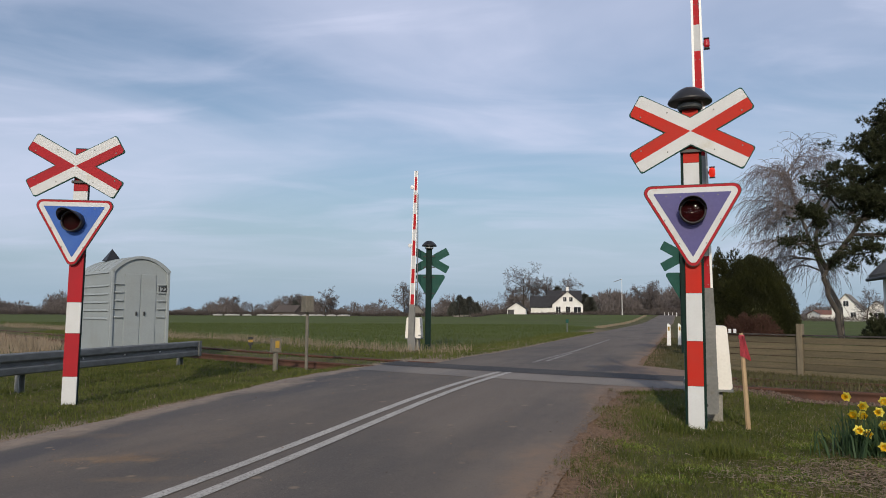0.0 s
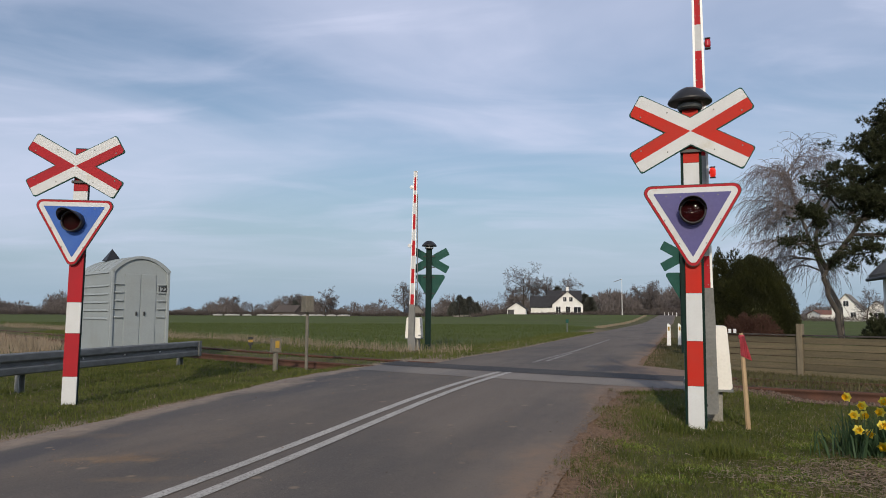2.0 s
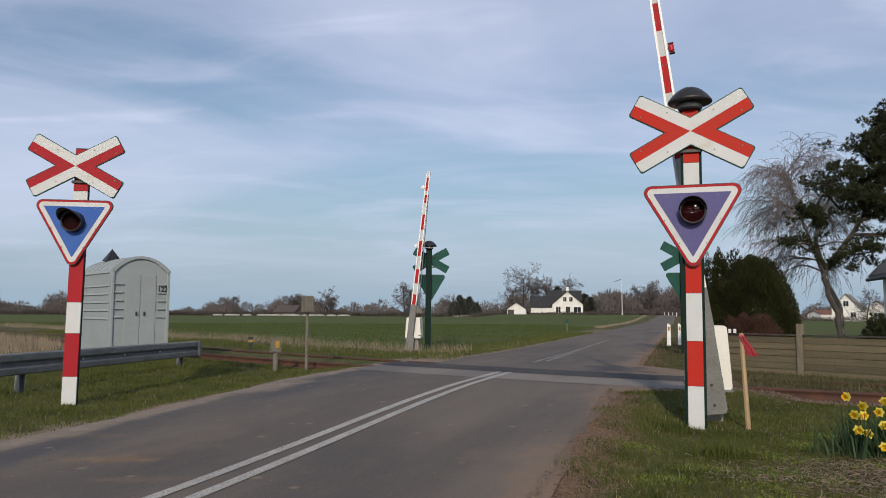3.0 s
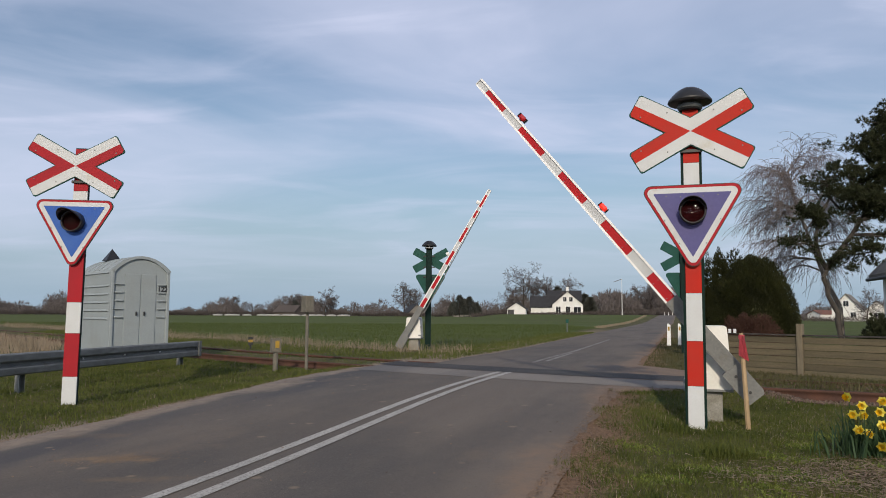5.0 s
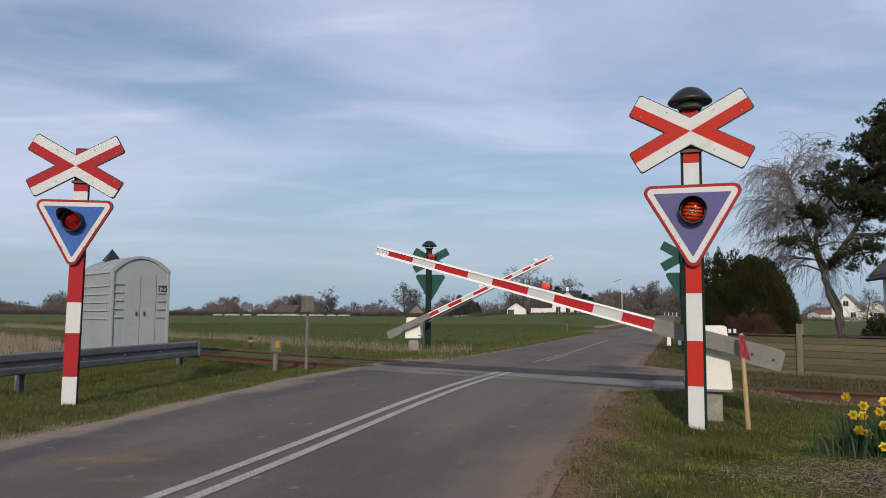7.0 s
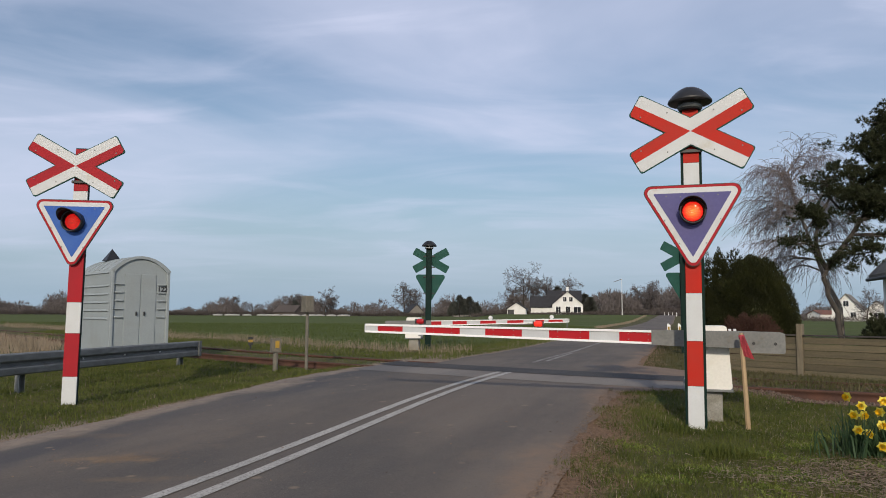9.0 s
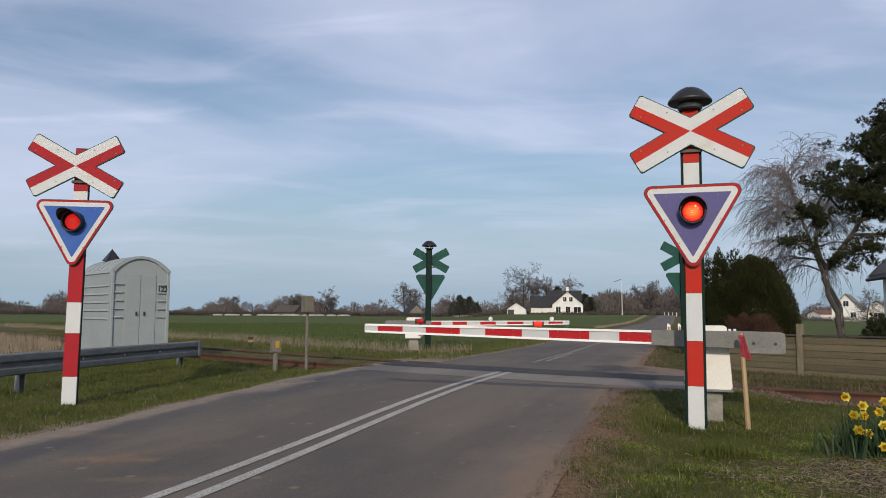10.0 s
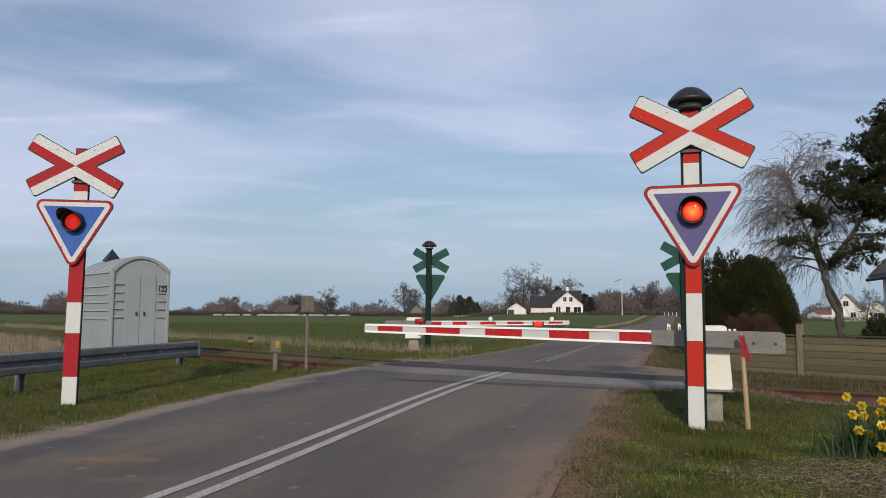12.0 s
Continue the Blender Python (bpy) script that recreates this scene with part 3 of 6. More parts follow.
M["asphalt"] = asphalt("worn_asphalt", (0.121, 0.100, 0.081), (0.152, 0.126, 0.103))
M["apron"] = asphalt("pale_crossing_asphalt", (0.20, 0.175, 0.15), (0.235, 0.208, 0.18), False)
M["panel"] = asphalt("dark_crossing_panel", (0.045, 0.042, 0.041), (0.058, 0.054, 0.052), False)
M["faintpaint"] = mat("worn_thin_road_paint", (0.30, 0.285, 0.26), 0.85, col2=(0.22, 0.21, 0.19), scale=2, fine=30, fine_amt=0.2, bump=0.2, dirt=(0.12, 0.105, 0.09), dirt_scale=6, dirt_lo=0.45, dirt_hi=0.6)
M["paint"] = mat("worn_white_road_paint", (0.44, 0.42, 0.385), 0.8, col2=(0.36, 0.345, 0.31), scale=6, fine=55, fine_amt=0.2, bump=0.3, dirt=(0.13, 0.12, 0.11), dirt_scale=62, dirt_lo=0.50, dirt_hi=0.66)


def road_sheet():
    us = np.linspace(0, 1, 25)
    vs = np.concatenate([np.arange(-30, 45, 0.35), np.arange(45, 900, 9.0)])
    rng = np.random.default_rng(4)
    ph = rng.uniform(0, 6.28, 8)

    def edge(v, k):
        return 0.035 * np.sin(1.1 * v + ph[k]) + 0.025 * np.sin(4.7 * v + ph[k + 1]) + 0.02 * np.sin(11.3 * v + ph[k + 2])
    U, V = np.meshgrid(us, vs)
    far = step(11.0, 15.0, V)
    L = ROAD_L + edge(V, 0) + 0.95 * far
    R = ROAD_R + edge(V, 4) - 0.05 * far
    for _ in range(12):      # widen over the track
        R = road_right(R * RN[0] + V * RD[0], R * RN[1] + V * RD[1]) * 0.5 + R * 0.5
    R = R + edge(V, 4) - 0.05 * far
    S = L + (R - L) * U
    X, Y = S * RN[0] + V * RD[0], S * RN[1] + V * RD[1]
    crown = 0.012 * (1 - (2 * U - 1) ** 2)
    edge_drop = -0.02 * (np.abs(2 * U - 1) > 0.99)
    Z = road_z(X, Y) + crown * (1 - step(-6, -2, track_w(X, Y))) + edge_drop
    n, k = len(us), len(vs)
    idx = np.arange(n * k).reshape(k, n)
    f = np.stack([idx[:-1, :-1], idx[:-1, 1:], idx[1:, 1:], idx[1:, :-1]], -1).reshape(-1, 4)
    return raw("road", np.stack([X, Y, Z], -1).reshape(-1, 3), f, M["asphalt"], None, "structure", "worn grey asphalt country road with sandy edges", "road", True)


road_sheet()


def crown_z(x, y):
    s = road_s(x, y)
    far = step(11.0, 15.0, x * RD[0] + y * RD[1])
    L, R = ROAD_L + 0.95 * far, ROAD_R - 0.05 * far
    u = np.clip((s - L) / (R - L), 0, 1)
    return road_z(x, y) + 0.012 * (1 - (2 * u - 1) ** 2) * (1 - step(-6, -2, track_w(x, y)))


def stripe(name, a, b, width, label, key="paint"):
    """A painted line on the road from a to b."""
    a, b = np.array(a, float), np.array(b, float)
    d = b - a
    ln = np.hypot(*d)
    d /= ln
    nrm = np.array([d[1], -d[0]])
    n = max(2, int(ln / 0.25))
    t = np.linspace(0, ln, n)
    pts = []
    for k in (-0.5, 0.5):
        P = a[None] + t[:, None] * d[None] + nrm[None] * width * k
        pts.append(np.stack([P[:, 0], P[:, 1], crown_z(P[:, 0], P[:, 1]) + 0.005], -1))
    v = np.concatenate(pts)
    i = np.arange(n - 1)
    f = np.stack([i, i + n, i + n + 1, i + 1], -1)
    return raw(name, v, f, M[key], None, "structure", label, "road marking")


def on_road(s, v):
    return RN * s + RD * v


for s0, s1 in ((-3.035, -2.885), (-2.80, -2.705)):       # they draw a little together towards the track
    g = (s1 - s0) / 8.3
    stripe("centre_line", on_road(s0 - g * 14, 3.8 - 14), on_road(s1, 12.08 - 0.4 * (s1 + 2.8)), 0.096, "worn double white centre line")
stripe("far_line", on_road(-2.83, 14.8), on_road(-2.80, 31.3), 0.085, "worn white line beyond the track", "faintpaint")
stripe("far_line", on_road(-2.65, 15.25), on_road(-2.70, 19.6), 0.085, "short worn white line beyond the track", "faintpaint")


def along_track(w0, w1, s0, s1, dz, name, material, label, n=60, road_zone=True):
    """A strip between two distances from the track's middle, cut at the road's edges."""
    def at(s, w):
        x = 0.0
        for _ in range(40):      # meet the track line with the road line s
            y = near_rail_y(x) + (w + 0.75) * math.sqrt(1 + float(rail_slope(x)) ** 2)
            x = (s - y * RN[1]) / RN[0]
        return x, y
    vs = []
    for i in range(n + 1):
        s = s0 + (s1 - s0) * i / n
        for w in (w0, (w0 + w1) / 2, w1):
            x, y = at(s, w)
            vs.append((x, y, float(crown_z(x, y)) + dz))
    fs = []
    for i in range(n):
        for k in (0, 1):
            fs.append((3 * i + k, 3 * i + k + 1, 3 * i + 4 + k, 3 * i + 3 + k))
    return raw(name, vs, fs, material, None, "structure", label, "crossing surface")


along_track(-1.93, -0.80, ROAD_L + 0.25, ROAD_R + 1.15, 0.004, "pavement_apron", M["apron"], "pale asphalt strip before the rails")
along_track(-0.69, 0.34, ROAD_L + 0.1, ROAD_R + 1.3, 0.004, "pavement_panel", M["panel"], "dark asphalt between the rails")


def rail(offset, name):
    xs = np.concatenate([np.arange(-90, -24, 6.0), np.arange(-24, 12, 0.5), np.arange(12, 70, 5.0)])
    s = rail_slope(xs)
    nx, ny = -s / np.sqrt(1 + s * s), 1 / np.sqrt(1 + s * s)
    px, py = xs + nx * offset, near_rail_y(xs) + ny * offset
    prof = [(-0.065, 0.0), (-0.065, 0.02), (-0.012, 0.035), (-0.012, 0.10), (-0.036, 0.112), (-0.036, 0.145), (0.036, 0.145), (0.036, 0.112), (0.012, 0.10), (0.012, 0.035), (0.065, 0.02), (0.065, 0.0)]
    k = len(prof)
    v = np.stack([np.stack([px + nx * a, py + ny * a, np.full_like(px, 0.026 + h)], -1) for a, h in prof], 1).reshape(-1, 3)
    i = np.arange(len(xs) - 1)[:, None] * k
    j = np.arange(k)[None]
    f = np.stack([i + j, i + (j + 1) % k, i + k + (j + 1) % k, i + k + j], -1).reshape(-1, 4)
    return raw(name, v, f, M["rust"], TRACK, "", "rust-brown steel rail", "")


TRACK = thing("railway_track", pose(0, 0, 0), "single railway track with rust-brown rails crossing the road", "railway track", kind="structure")
rail(0.0, "rail")
rail(1.5, "rail")


def sleepers():
    bm = B()
    box(bm, -1.2, 1.2, -0.12, 0.12, 0.0, 0.10, 0.015)
    me = bpy.data.meshes.new("sleeper")
    bm.to_mesh(me)
    bm.free()
    me.materials.append(M["sleeper"])
    x = -26.0
    while x < 22:
        s = float(rail_slope(x))
        a = math.atan(s)
        y = float(near_rail_y(x)) + 0.75 / math.cos(a)
        sr = road_s(x, y)
        if not ROAD_L - 0.2 < sr < ROAD_R + 1.6:
            shared("sleeper", me, TRACK, pose(x, y, -0.065, 0, 0, 90 + math.degrees(a)))
        x += 0.62 * math.cos(a)


sleepers()


def ballast():
    """Loose stones along the rails."""
    rng = np.random.default_rng(8)
    vs, fs = [], []
    tri = np.array([(0, 2, 4), (2, 1, 4), (1, 3, 4), (3, 0, 4), (2, 0, 5), (1, 2, 5), (3, 1, 5), (0, 3, 5)])
    base = np.array([(1, 0, 0), (-1, 0, 0), (0, 1, 0), (0, -1, 0), (0, 0, 1), (0, 0, -1)], float)
    n = 0
    while n < 7000:
        x = rng.uniform(2.5, 13)
        w = rng.normal(-1.12, 0.17) if rng.random() < 0.8 else rng.uniform(-0.6, 0.6)
        s = float(rail_slope(x))
        y = float(near_rail_y(x)) + (w + 0.75) * math.sqrt(1 + s * s)
        if ROAD_L - 0.1 < road_s(x, y) < ROAD_R + 1.4:
            continue
        r = rng.uniform(0.008, 0.024)
        m = Euler(rng.uniform(0, 6.3, 3)).to_matrix()
        v = (base * rng.uniform(0.6, 1.2, (6, 1)) * r) @ np.array(m).T + (x, y, float(ground_z(x, y)) + r * 0.4 + 0.01)
        vs.append(v)
        fs.append(tri + 6 * n)
        n += 1
    raw("ballast", np.concatenate(vs), np.concatenate(fs), M["ballast"], None, "stuff", "loose brown-grey ballast stones along the rails", "ballast")


ballast()


# ---- the warning signs ----
def lamp_unit(parent, x, y, z, yaw, hood, key="lampon"):
    """A round red warning lamp: casing, hood, glowing insert, and added slats that uncover it to imitate each flash."""
    m = pose(x, y, z, 0, 0, yaw)
    bm = B()
    R = 0.132
    ring = [(R, 0.09), (R, -0.036), (R - 0.012, -0.042), (R - 0.020, -0.036), (R - 0.022, 0.05), (0.02, 0.09)]
    lathe(bm, [(0.015, 0.092)] + ring[:1] + ring[1:5] + [(0.01, 0.052)], 32, Matrix.Rotation(radians(90), 4, "X") @ Matrix.Scale(-1, 4, (0, 0, 1)))
    bmesh.ops.transform(bm, matrix=m, verts=bm.verts)
    case = part("lamp_casing", bm, M["black"], parent, "round black lamp casing", True)
    bm = B()
    # the hood: a curved peak over the upper half
    n = 18
    outer = []
    for i in range(n + 1):
        a = math.pi * (0.02 + 0.96 * i / n)
        ln = 0.05 + hood * math.sin(a) ** 0.8
        outer.append([bm.verts.new((r * math.cos(a), yy, r * math.sin(a))) for r, yy in ((R - 0.004, -0.04), (R + 0.004, -0.04), (R + 0.006, -ln), (R - 0.001, -ln))])
    for p, q in zip(outer, outer[1:]):
        for k in range(4):
            bm.faces.new((p[k], p[(k + 1) % 4], q[(k + 1) % 4], q[k]))
    bm.faces.new(outer[0][::-1])
    bm.faces.new(outer[-1])
    bmesh.ops.recalc_face_normals(bm, faces=bm.faces)
    bmesh.ops.transform(bm, matrix=m, verts=bm.verts)
    part("hood", bm, M["black"], parent, "black sun hood", True)
    bm = B()
    lathe(bm, [(0.100, 0.0), (0.100, 0.006)], 32, Matrix.Rotation(radians(90), 4, "X"))
    bmesh.ops.transform(bm, matrix=m @ pose(0, 0.034, 0), verts=bm.verts)
    part("lamp_insert", bm, M[key], parent, "glowing red lamp insert")
    bm = B()
    lathe(bm, [(0.108, 0.0), (0.108, 0.004), (0.07, 0.018), (0.03, 0.024)], 32, Matrix.Rotation(radians(90), 4, "X"))
    bmesh.ops.transform(bm, matrix=m @ pose(0, -0.018, 0), verts=bm.verts)
    lens = part("lens", bm, M["lens"], parent, "clear domed lens", True)
    lens.visible_shadow = False
    # slats added instead of switching: they hide the steady glow between flashes
    slats = []
    k = 15
    hgt = 0.208 / k
    for i in range(k):
        zc = -0.104 + hgt * (i + 0.5)
        half = math.sqrt(0.1085 ** 2 - max(abs(zc) - hgt * 0.5, 0) ** 2)
        bm = B()
        box(bm, -half, half, -0.0004, 0.0004, -hgt * 0.53, hgt * 0.53)
        ob = part("shutter_slat", bm, M["slat"], parent)
        slats.append((ob, m @ pose(0, 0.006, zc)))
    return slats


def crossbuck(parent, z, y, x=0.0, red_key="red", L=0.635, w=0.245, ph=radians(29.3), tilt=0.0):
    """The white and red St Andrew's cross: a plate with eight strips of sheeting."""
    m = pose(x, y, z, 0, tilt, 0)
    bm = B()
    for sx in (1, -1):
        d, p = Vector((math.cos(ph), sx * math.sin(ph))), Vector((-sx * math.sin(ph), math.cos(ph)))
        e, h = L + 0.006, w / 2 + 0.006
        pts = [d * e + p * h, -d * e + p * h, -d * e - p * h, d * e - p * h]
        y0 = 0.0 if sx > 0 else 0.0035
        prism(bm, rounded([tuple(v) for v in pts], 0.028, 4), y0, y0 + 0.022)
    bmesh.ops.transform(bm, matrix=m, verts=bm.verts)
    plate = part("cross_plate", bm, M["green"], parent, "dark green backed cross plate")
    c, s, h = math.cos(ph), math.sin(ph), w / 2 - 0.004
    L = L - 0.004
    cut = 0.022
    for sx in (1, -1):
        for sz in (1, -1):
            d, p = Vector((sx * c, sz * s)), Vector((-sx * s, sz * c))
            white = [Vector((0, 0)), d * L, d * L + p * (h - cut), d * (L - cut) + p * h, Vector((0, sz * h / c))]
            red = [Vector((0, 0)), d * L, d * L - p * (h - cut), d * (L - cut) - p * h, Vector((sx * h / s, 0))]
            for pts, nm, key, lab in ((white, "white_strip", "white", "white sheeting"), (red, "red_strip", red_key, "red sheeting")):
                bm = B()
                prism(bm, [tuple(v) for v in pts], -0.005, -0.0005)
                bmesh.ops.transform(bm, matrix=m, verts=bm.verts)
                part(nm, bm, M[key], plate, lab)
            for r, off in ((0.30, 0.07), (0.52, -0.085)):
                bm = B()
                q = d * r + p * off
                tube(bm, (q.x, -0.0095, q.y), (q.x, -0.004, q.y), 0.008, n=8)
                bmesh.ops.transform(bm, matrix=m, verts=bm.verts)
                part("rivet", bm, M["galv"], plate)
    return plate


def triangle_sign(parent, z_top, y, width, blue, x=0.0, tilt=0.0):
    """The triangular lamp plate, point down: red rim, white band and blue field."""
    m = pose(x, y, z_top, 0, tilt, 0)
    hgt = width * 0.866

    def tri(inset, r):
        k = inset * math.sqrt(3)
        return rounded([(-width / 2 + k, -inset), (width / 2 - k, -inset), (0, -hgt + 2 * inset)], r, 6)
    bm = B()
    prism(bm, tri(-0.004, 0.075), 0.0, 0.02)
    bmesh.ops.transform(bm, matrix=m, verts=bm.verts)
    plate = part("triangle_plate", bm, M["green"], parent, "green backed triangular plate")
    for inset, r, key, dy, lab in ((0.002, 0.07, "crimson", 0.004, "crimson rim"), (0.028, 0.05, "white", 0.007, "white band"), (0.082, 0.006, blue, 0.010, "faded blue field")):
        bm = B()
        prism(bm, tri(inset, r), -dy, -dy + 0.0028)
        bmesh.ops.transform(bm, matrix=m, verts=bm.verts)
        part({"crimson": "rim", "white": "band"}.get(key, "field"), bm, M[key], plate, lab)
    for x, z in ((-0.25, -0.11), (0.25, -0.11), (-0.11, -0.12), (0.11, -0.12), (-0.27, -0.36), (0.27, -0.36), (-0.13, -0.60), (0.13, -0.60)):
        bm = B()
        tube(bm, (x, -0.014, z), (x, -0.008, z), 0.007, n=8)
        bmesh.ops.transform(bm, matrix=m, verts=bm.verts)
        part("rivet", bm, M["galv"], plate)
    return plate


def warning_sign(m, top, bands, cross_z, tri_z, width, blue, bell, lamp, label, cross_x=0.0, tri_x=0.0, plates=True, red="red", half=0.104, arm=0.635, panel=0.077, reach=0.11, band="galv", depth=0.06):
    """A crossing signal post: steel channel, striped front plates, cross, triangle and lamp."""
    ob = thing("crossing_sign", m, label, "railway sign", "warning signs at the crossing")
    bm = B()
    w, d = half, depth
    # channel post: web in front, two flanges behind
    box(bm, -w, w, -0.008, 0.0, -0.3, top, 0.0)
    box(bm, -w, -w + 0.010, 0.0, d, -0.3, top)
    box(bm, w - 0.010, w, 0.0, d, -0.3, top)
    box(bm, -w + 0.010, w - 0.010, d * 0.45, d * 0.45 + 0.008, -0.3, top)
    part("post", bm, M["postgreen"], ob, "blackish green steel channel post")
    if plates:
        for i, (z0, z1) in enumerate(zip(bands, bands[1:])):
            bm = B()
            box(bm, -panel, panel, -0.026, -0.0085, z0 + 0.0015, z1 - 0.0015, 0.002)
            part("white_panel" if i % 2 == 0 else "red_panel", bm, M["white" if i % 2 == 0 else red], ob, ("white" if i % 2 == 0 else "red") + " reflective panel")
    crossbuck(ob, cross_z, -0.075, cross_x, red, arm, arm * 0.386)
    triangle_sign(ob, tri_z, -0.075, width, blue, tri_x)
    for z in (cross_z - 0.2, cross_z + 0.12, tri_z - 0.07, tri_z - 0.55):
        bm = B()
        box(bm, -reach, reach, -0.052, -0.0265, z - 0.018, z + 0.018, 0.004)
        for sx in (-0.085, 0.085):
            tube(bm, (sx, -0.06, z), (sx, 0.01, z), 0.009, n=8)
        part("clamp", bm, M["black"], ob, "dark clamp bar")
    if bell:
        bm = B()
        lathe(bm, [(0.105, 0.0), (0.115, 0.01), (0.115, 0.06), (0.105, 0.075), (0.12, 0.085), (0.12, 0.115), (0.10, 0.125)], 28, pose(0, 0.02, top))
        hb = part("bell_base", bm, M["black"], ob, "black bell base", True)
        bm = B()
        tube(bm, (0, 0.02, top + 0.022), (0, 0.02, top + 0.062), 0.123, n=28)
        part("bell_band", bm, M[band], hb, "grey metal band", True)
        bm = B()
        lathe(bm, [(0.08, 0.085), (0.215, 0.080), (0.224, 0.092), (0.216, 0.112), (0.180, 0.158), (0.125, 0.210), (0.075, 0.238), (0.03, 0.248), (0.0001, 0.250)], 32, pose(0, 0.02, top))
        part("bell_cap", bm, M["black"], ob, "black mushroom-shaped bell cap", True)
    slats = []
    if lamp:
        yaw, hood, key = lamp
        slats = lamp_unit(ob, tri_x + 0.005, -0.14, tri_z - 0.28, yaw, hood, key)
    return ob, slats


right_sign, right_slats = warning_sign(pose(2.555, 7.50, 0.0, 0, 0.2, -18.3), 3.27, [-0.12, 0.435, 0.885, 1.37, 2.0, 2.715, 3.28], 3.035, 2.475, 1.045, "violet", True, (0.0, 0.10, "lamphot"),
                                       "striped red and white signal post with bell and violet-blue lamp triangle")
left_sign, left_slats = warning_sign(pose(-4.67, 9.33, 0.0, 0, 0.5, 5.0), 3.25, [-0.12, 0.34, 0.88, 1.27, 1.95, 2.69, 3.235], 3.005, 2.565, 1.035, "blue", False, (-2.0, 0.24, "lampon"),
                                     "striped red and white signal post with bright blue lamp triangle", -0.06, -0.04, red="crimson", arm=0.62, half=0.092, panel=0.088, depth=0.03)
far_sign, _ = warning_sign(pose(-0.43, 21.6, 0.11, 0, -0.5, 176), 2.95, [0, 0.4], 2.62, 2.20, 0.95, "violet", True, None, "signal post seen from its dark green back with a bell", -0.05, -0.04, half=0.085, arm=0.565, reach=0.17, band="lampwhite")
far_right_sign, _ = warning_sign(pose(6.66, 20.3, 0.11, 0, 0, 176), 2.95, [0, 0.4], 2.68, 2.22, 1.03, "violet", False, None, "dark green back of a signal post beyond the track", plates=True)


# ---- the barriers ----
def barrier(pivot, yaw, length, reds, depth_sign, label, lamps, foot=-0.40, head=0.19, wide=0.0):
    """The drive housing on its pedestal, and the boom, whose pose is keyed."""
    drive = thing("barrier_drive", pivot @ pose(0, 0, 0), label, "barrier drive", "barrier drives")
    ground = pivot.translation.z - 0.02
    y0, y1 = (0.12, 0.50) if depth_sign > 0 else (-0.50, -0.12)
    face = y0 if depth_sign > 0 else y1
    bm = B()
    prism(bm, rounded([(-0.235, foot), (0.235 + wide, foot), (0.19 + wide, head), (-0.19, head)], 0.035, 4), y0, y1)
    part("housing", bm, M["box"], drive, "cream-white drive housing")
    bm = B()
    box(bm, -0.24, 0.24 + wide, y0 - 0.012, y1 + 0.012, foot - 0.025, foot + 0.002, 0.004)
    part("base_flange", bm, M["galv"], drive, "grey base flange")
    bm = B()
    box(bm, -0.15, 0.13 + wide, y0 + 0.06, y1 - 0.06, -ground - 0.25, foot - 0.025, 0.01)
    part("pedestal", bm, M["concrete"], drive, "grey concrete pedestal")
    bm = B()
    tube(bm, (0, -0.03 * depth_sign, 0.02), (0, face + 0.02 * depth_sign, 0.02), 0.055, n=20)
    part("shaft", bm, M["steel"], drive, "grey steel shaft")
    bm = B()
    box(bm, -0.225, -0.205, face - 0.03, face - 0.012, foot + 0.04, -0.05, 0.004)
    tube(bm, (-0.215, face - 0.021, foot - 0.02), (-0.215, face - 0.021, foot + 0.05), 0.014, n=10)
    box(bm, -0.24, -0.16, face - 0.032, face + 0.004, foot + 0.055, foot + 0.10, 0.006)
    part("latch", bm, M["galv"], drive, "galvanised locking rod and latch")

    boom = thing("barrier_boom", pivot, "red and white striped barrier boom with red lamps and counterweight", "barrier boom", "barrier booms")
    t0, b0, t1, b1 = 0.097, -0.057, 0.117, 0.010      # upper and lower edge, at the root and at the tip
    a0 = 0.49

    def up(a):
        return t0 + (t1 - t0) * (a - a0) / (length - a0)

    def lo(a):
        return b0 + (b1 - b0) * (a - a0) / (length - a0)
    edges = [a0]
    for r0, r1 in reds:
        edges += [r0, r1]
    edges.append(length)
    edges = sorted(set(edges))
    for p, q in zip(edges, edges[1:]):
        isred = any(abs(p - r0) < 1e-6 for r0, r1 in reds)
        bm = B()
        g = 0.022
        prism(bm, [(-p, lo(p) + g), (-p, up(p) - g), (-q, up(q) - g), (-q, lo(q) + g)], -0.012, 0.012)
        part("red_panel" if isred else "white_panel", bm, M["armred" if isred else "sheetwhite"], boom, "red reflective panel" if isred else "greyish white reflective panel")
        for a in ((p + 0.1, q - 0.1) if isred and q - p > 0.3 else ()):
            for f in (0.3, 0.7):
                bm = B()
                z = lo(a) + (up(a) - lo(a)) * f
                tube(bm, (-a, -0.016, z), (-a, -0.011, z), 0.006, n=8)
                part("rivet", bm, M["galv"], boom)
    for nm, f0, f1 in (("upper_rail", lambda a: up(a) - 0.024, up), ("lower_rail", lo, lambda a: lo(a) + 0.024)):
        bm = B()
        prism(bm, [(-a0, f0(a0)), (-a0, f1(a0)), (-length, f1(length)), (-length, f0(length))], -0.026, 0.026)
        part(nm, bm, M["armrail"], boom, "white edge rail")
    bm = B()
    prism(bm, [(-0.56, b0 - 0.002), (-0.56, t0 + 0.002), (-0.16, t0 + 0.01), (0.40, t0 - 0.01), (0.40, b0 - 0.015), (-0.16, b0 - 0.015)], -0.045, -0.028)
    prism(bm, [(-0.56, b0 - 0.002), (-0.56, t0 + 0.002), (-0.16, t0 + 0.01), (0.40, t0 - 0.01), (0.40, b0 - 0.015), (-0.16, b0 - 0.015)], 0.028, 0.045)
    root = part("root_bracket", bm, M["steel"], boom, "grey steel side plates")
